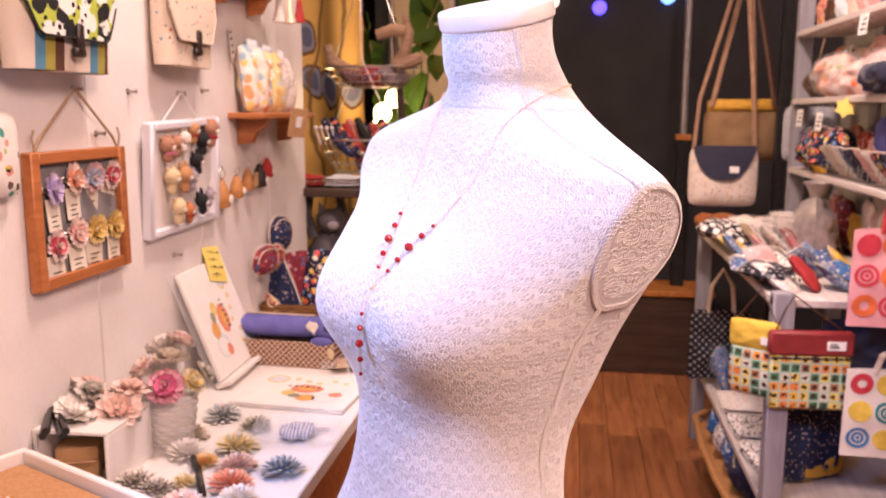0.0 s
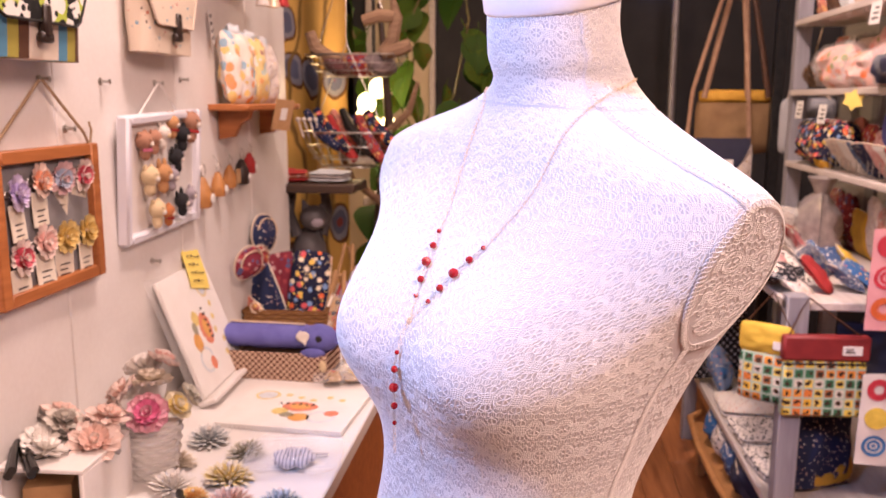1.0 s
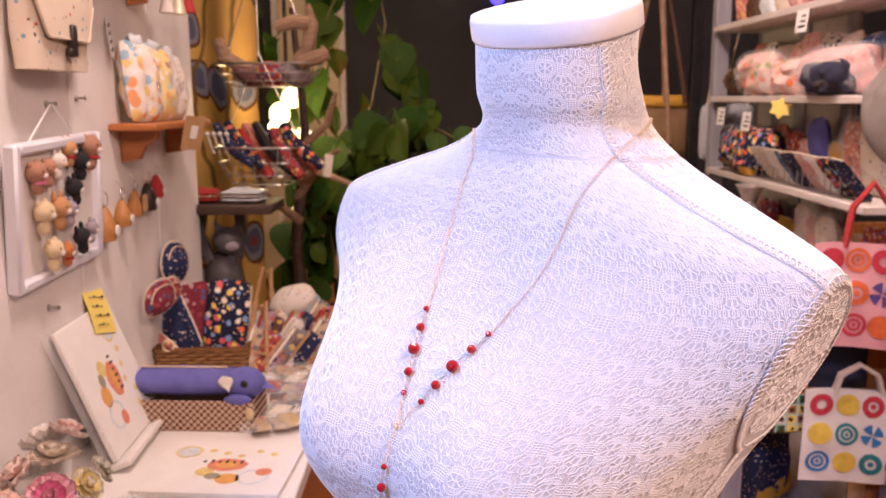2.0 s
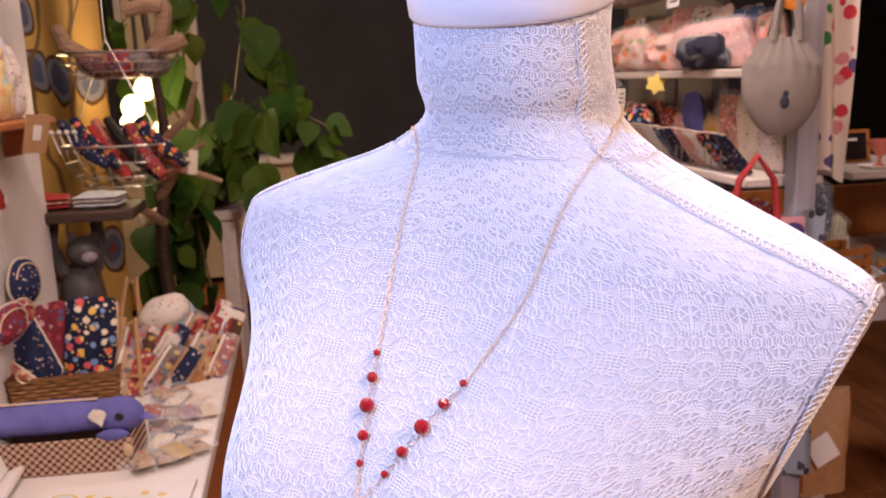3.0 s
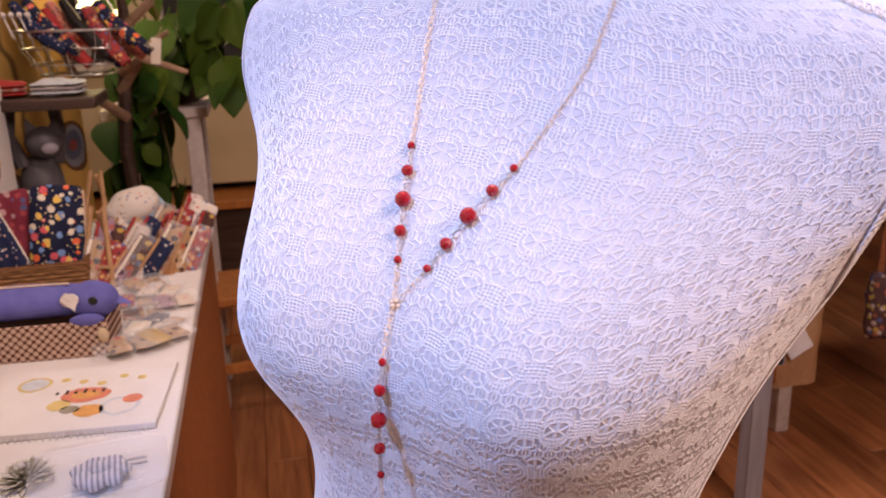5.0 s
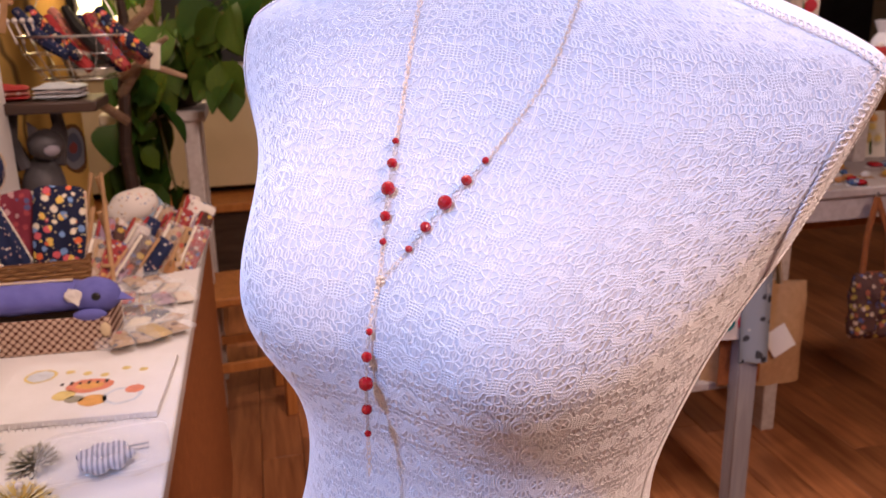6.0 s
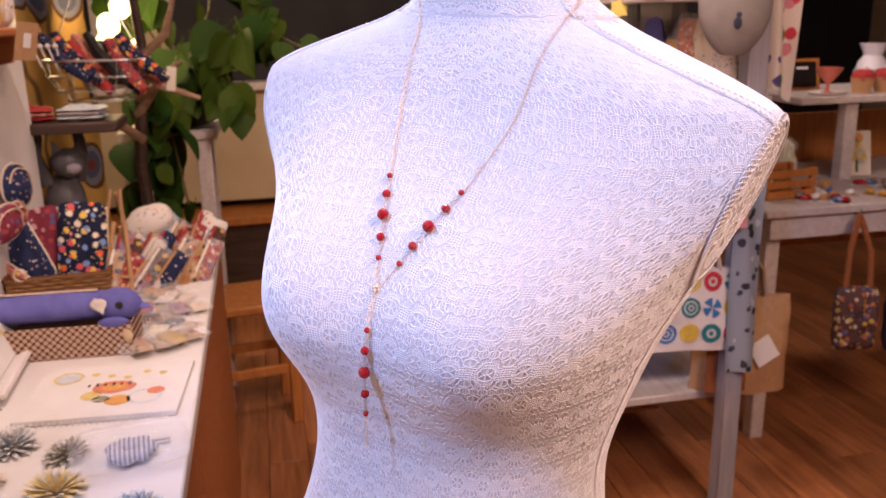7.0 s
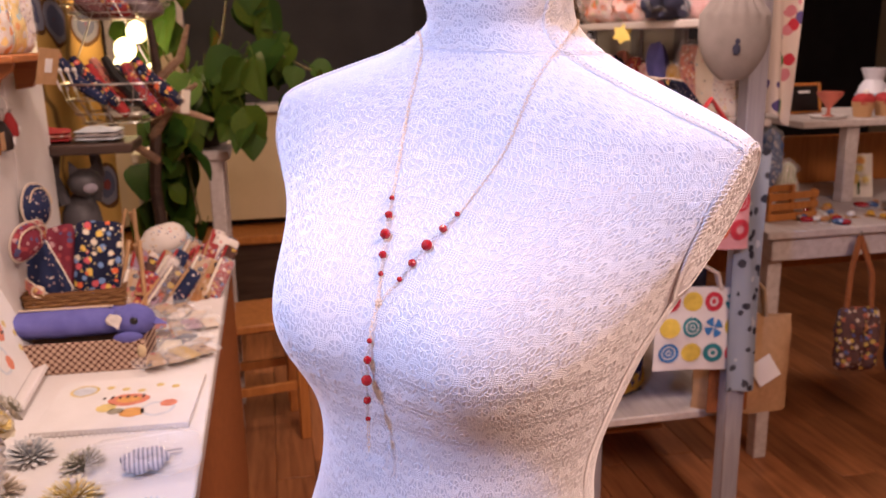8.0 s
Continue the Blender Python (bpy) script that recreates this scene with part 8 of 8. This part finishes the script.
sb = thing("satchel_bag", "brown canvas satchel with a mustard top hanging by straps", "bag", pose(0.80, 3.55, 1.10, 0, 0, -4))
part("body", Geo().pillow(0.29, 0.09, 0.22, wrinkle=0.012), TAN_PATCH, sb)
part("mustard_top", Geo().pillow(0.27, 0.08, 0.05, at=pose(0, -0.01, 0.20), wrinkle=0.006), MUSTARD, sb)
for s, mm in ((-1, STRAP), (1, LEATHER_BROWN), (0.35, STRAP)):
    part("strap", Geo().tube([(s * 0.12, -0.045, 0.22), (s * 0.085, -0.05, 0.40), (s * 0.03, -0.05, 0.66)], [0.011, 0.011, 0.010], 6), mm, sb, "worn canvas strap")
nb = thing("navy_flap_bag", "white shoulder bag with a rounded navy flap hanging", "bag", pose(0.715, 3.40, 0.93, 0, 0, -4))
part("body", Geo().pillow(0.26, 0.08, 0.235, wrinkle=0.012), PALE_MULTI, nb)
fl = Geo()
fl.sheet(lambda u, v: ((u - 0.5) * 0.23, -0.042 - 0.01 * math.sin(math.pi * u), 0.24 - v * 0.135 * (1 - abs(2 * u - 1) ** 3 * 0.8)), 18, 10)
fl.sheet(lambda u, v: ((0.5 - u) * 0.23, -0.037 - 0.01 * math.sin(math.pi * u), 0.24 - v * 0.135 * (1 - abs(2 * u - 1) ** 3 * 0.8)), 18, 10)
part("flap", fl, NAVY_CLOTH, nb, "navy cloth flap")
part("label_patch", Geo().box(0.02, 0.055, -0.0535, -0.0525, 0.135, 0.16, 0.0003), PAPER, nb)
for s in (-1, 1):
    part("strap", Geo().tube([(s * 0.115, 0, 0.22), (s * 0.10, 0, 0.42), (s * 0.03 + 0.03, 0, 0.80), (0.035, 0, 0.88)], 0.008, 6), STRAP, nb)
SLATE_NET = dotted("slate_net", (0.17, 0.18, 0.22), (0.50, 0.48, 0.47), 0.013, 0.0036, (0, 2))
sl = thing("lace_bag", "grey blue handbag covered with pale lace, brown handles", "bag", pose(0.985, 3.22, 1.12, 0, 0, 5))
part("body", Geo().pillow(0.20, 0.07, 0.20, wrinkle=0.01), SLATE_NET, sl)
part("handle", Geo().tube([(-0.07, 0, 0.19), (-0.06, 0, 0.27), (0, 0, 0.31), (0.06, 0, 0.27), (0.07, 0, 0.19)], 0.008, 7), LINEN, sl)
part("hang_cord", Geo().tube([(0, 0, 0.31), (0.04, 0.0, 0.50)], 0.003, 5), ROPE, sl)
part("price_tag", Geo().box(-0.02, 0.018, -0.042, -0.041, 0.06, 0.115, 0.0004), CARD, sl)

# ---- far table ----
far = thing("far_table", "white painted shop table with a raised shelf", "table")
part("tabletop", Geo().box(1.26, 2.75, 2.28, 3.0, 0.725, 0.75, 0.004), PALE_WOOD, far)
part("apron", Geo().box(1.29, 2.72, 2.30, 2.325, 0.655, 0.7245, 0.003), PALE_WOOD, far)
part("raised_shelf", Geo().box(1.55, 2.75, 2.58, 2.98, 1.005, 1.03, 0.004), PALE_WOOD, far)
for x_, y_, z0, z1 in ((1.30, 2.33, 0, 0.7245), (2.66, 2.33, 0, 0.7245), (1.30, 2.92, 0, 0.7245), (2.66, 2.92, 0, 0.7245), (1.73, 2.60, 0.7505, 1.0045), (2.66, 2.60, 0.7505, 1.0045), (1.58, 2.93, 0.7505, 1.0045)):
    part("leg", Geo().box(x_, x_ + 0.045, y_, y_ + 0.045, z0, z1, 0.003), PALE_WOOD, far)
part("drawer_board", Geo().box(1.36, 2.6, 2.88, 2.90, 0.45, 0.65, 0.003), ORANGE_WOOD, far)
part("back_board", Geo().box(1.28, 2.60, 2.962, 2.978, 0.7505, 0.93, 0.003), ORANGE_WOOD, far, "orange brown wooden back board")
crate = thing("wooden_crate", "small slatted wooden crate on the far table", "crate", pose(1.41, 2.46, 0.7505, 0, 0, 6))
for z_ in (0.0, 0.032, 0.064):
    for y_ in (-0.06, 0.055):
        part("slat", Geo().box(-0.09, 0.09, y_, y_ + 0.006, z_ + 0.002, z_ + 0.024, 0.001), ORANGE_WOOD, crate)
for x_ in (-0.088, 0.074):
    for y_ in (-0.0535, 0.0405):
        part("corner_post", Geo().box(x_, x_ + 0.014, y_, y_ + 0.014, 0.0, 0.09, 0.001), ORANGE_WOOD, crate)
part("crate_base", Geo().box(-0.07, 0.07, -0.05, 0.05, 0.0, 0.008, 0.001), ORANGE_WOOD, crate)
for k_, (x_, y_, m) in enumerate(((1.36, 2.62, NAVY_CLOTH), (1.44, 2.60, SILVERFOIL), (1.50, 2.58, GREEN_STRIPE), (1.39, 2.50, NAVY_WAVE))):
    goods("small wrapped ornament standing on the far table", "ornament", m, 0.08, 0.06, 0.15 + 0.03 * (k_ % 2), pose(x_, y_, 0.751 + (0.088 if k_ == 3 else 0), 0, 0, 20 * k_), "wrapped ornaments", 0.02, True, "wrapped_ornament")


def cupcake(x_, y_, top, name="cupcake_ornament"):
    t_ = thing(name, "felt cupcake ornament in a brown paper cup", "ornament", pose(x_, y_, 1.031), "cupcake ornaments")
    g_ = Geo()
    g_.sheet(lambda u, v: ((0.026 + 0.010 * v) * (1 + 0.04 * math.sin(28 * 2 * math.pi * u)) * math.cos(2 * math.pi * u), (0.026 + 0.010 * v) * (1 + 0.04 * math.sin(28 * 2 * math.pi * u)) * math.sin(2 * math.pi * u), 0.05 * v), 84, 2, 0, True)
    part("paper_cup", g_, KRAFT, t_)
    part("frosting", Geo().ball((0, 0, 0.055), (0.036, 0.036, 0.022), 16, 9, lump=0.25, freq=60), top, t_)
    part("topping", Geo().ball((0.005, 0, 0.08), 0.010, 10, 7), PAPER, t_)


cupcake(1.80, 2.63, RED_CLOTH)
cupcake(1.89, 2.64, RED_CLOTH)
cupcake(1.97, 2.62, PINK_QUILT)
bowl = thing("sundae_glass", "coral pink dessert glass ornament", "ornament", pose(1.68, 2.64, 1.031))
part("glass", Geo().lathe([(0.0, 0.0), (0.022, 0.0), (0.02, 0.006), (0.006, 0.012), (0.006, 0.03), (0.04, 0.075), (0.042, 0.085), (0.0, 0.082)], 20), plain("coral_glass", (0.62, 0.18, 0.12), None, 0.2, scale=20), bowl)
part("saucer", Geo().lathe([(0.0, -0.0005), (0.055, 0.002), (0.06, 0.008), (0.0, 0.004)], 24), PAPER, bowl)
fb = thing("framed_chalk_sign", "small wooden framed blackboard with a printed bar", "sign", pose(1.70, 2.80, 1.031, -10, 0, 0))
part("slate", Geo().box(-0.055, 0.055, -0.003, 0.003, 0.008, 0.095, 0.001), BLACK_CLIP, fb)
for b in ((-0.066, -0.0555, -0.006, 0.006, 0.0, 0.105), (0.0555, 0.066, -0.006, 0.006, 0.0, 0.105), (-0.055, 0.055, -0.0055, 0.0055, 0.0955, 0.105), (-0.055, 0.055, -0.0055, 0.0055, 0.0, 0.0075)):
    part("frame_rail", Geo().box(*b, 0.001), ORANGE_WOOD, fb)
part("printed_bar", Geo().box(-0.022, 0.022, -0.0040, -0.0032, 0.070, 0.078, 0.0001), PAPER, fb)
jar = thing("blue_ribbon_jar", "frosted jar with a blue ribbon", "jar", pose(1.95, 2.78, 1.031))
part("jar_body", Geo().lathe([(0, 0), (0.05, 0), (0.055, 0.05), (0.045, 0.09), (0.03, 0.11), (0.045, 0.15), (0, 0.15)], 20), FROST, jar)
part("ribbon", Geo().lathe([(0.054, 0.02), (0.058, 0.03), (0.058, 0.06), (0.054, 0.065)], 20), FLOWER_MATS["steel_blue"][0], jar)
card = thing("flower_picture_card", "framed card with yellow cloth flowers on the table", "picture", pose(1.84, 2.66, 0.7505, -12, 0, -10))
part("card", Geo().box(-0.05, 0.05, -0.003, 0.003, 0.0, 0.15, 0.001), CARD, card)
for q, (x_, z_, c_) in enumerate(((0.0, 0.10, "yellow"), (-0.02, 0.065, "gold"), (0.018, 0.06, "yellow"), (0.0, 0.125, "orange"))):
    part("blossom", rosette(Geo(), 0.022, 2, 10), FLOWER_MATS[c_], card, at=pose(x_, -0.004, z_, 90))
part("stalk", Geo().box(-0.004, 0.004, -0.005, -0.0032, 0.01, 0.06, 0.0005), LEAF, card)
rng2 = random.Random(3)
for k_ in range(48):
    x_, y_ = rng2.uniform(1.30, 2.05), rng2.uniform(2.30, 2.54)
    t_ = thing("small_trinket", "small coloured trinket laid out on the far table", "trinket", pose(x_, y_, 0.7508, 0, 0, rng2.uniform(0, 180)), "trinkets on the far table")
    part("body", Geo().ball((0, 0, 0.009), (rng2.uniform(0.012, 0.026), 0.012, 0.009), 10, 7, lump=0.3, freq=60), (AGATE, STEEL, LEATHER_TAN, PAPER, NAVY_WAVE, MUSTARD)[k_ % 6], t_)
    part("backing_card", Geo().box(-0.022, 0.022, -0.018, 0.018, -0.0004, 0.0006, 0.0002), (PAPER, KRAFT)[k_ % 2], t_)
bb = thing("strap_handbag", "patterned handbag with tan leather straps hanging from the table", "bag", pose(1.52, 2.20, 0.33, 0, 0, -14))
part("body", Geo().pillow(0.12, 0.10, 0.20, wrinkle=0.035), DARK_MULTI, bb)
for s in (-1, 1):
    part("strap", Geo().tube([(s * 0.035, 0, 0.185), (s * 0.03, 0.01, 0.30), (0.01, 0.06, 0.395)], 0.009, 7), FURRY, bb, "tan leather strap")
part("clasp", Geo().ball((0, -0.045, 0.15), (0.012, 0.005, 0.012), 8, 6), LEATHER_TAN, bb)
part("hang_hook", Geo().tube([(0.01, 0.06, 0.395), (0.03, 0.10, 0.405)], 0.004, 6), STEEL, bb)
kb2 = thing("black_bag", "plain black rounded bag hanging from the table", "bag", pose(1.72, 2.21, 0.30, 0, 0, -10))
part("body", Geo().pillow(0.15, 0.11, 0.22, wrinkle=0.015), NAVY_CLOTH, kb2)
part("strap", Geo().tube([(-0.05, 0, 0.20), (-0.04, 0.05, 0.33), (0, 0.10, 0.42), (0.04, 0.05, 0.33), (0.05, 0, 0.20)], 0.007, 7), BLACK_CLIP, kb2)
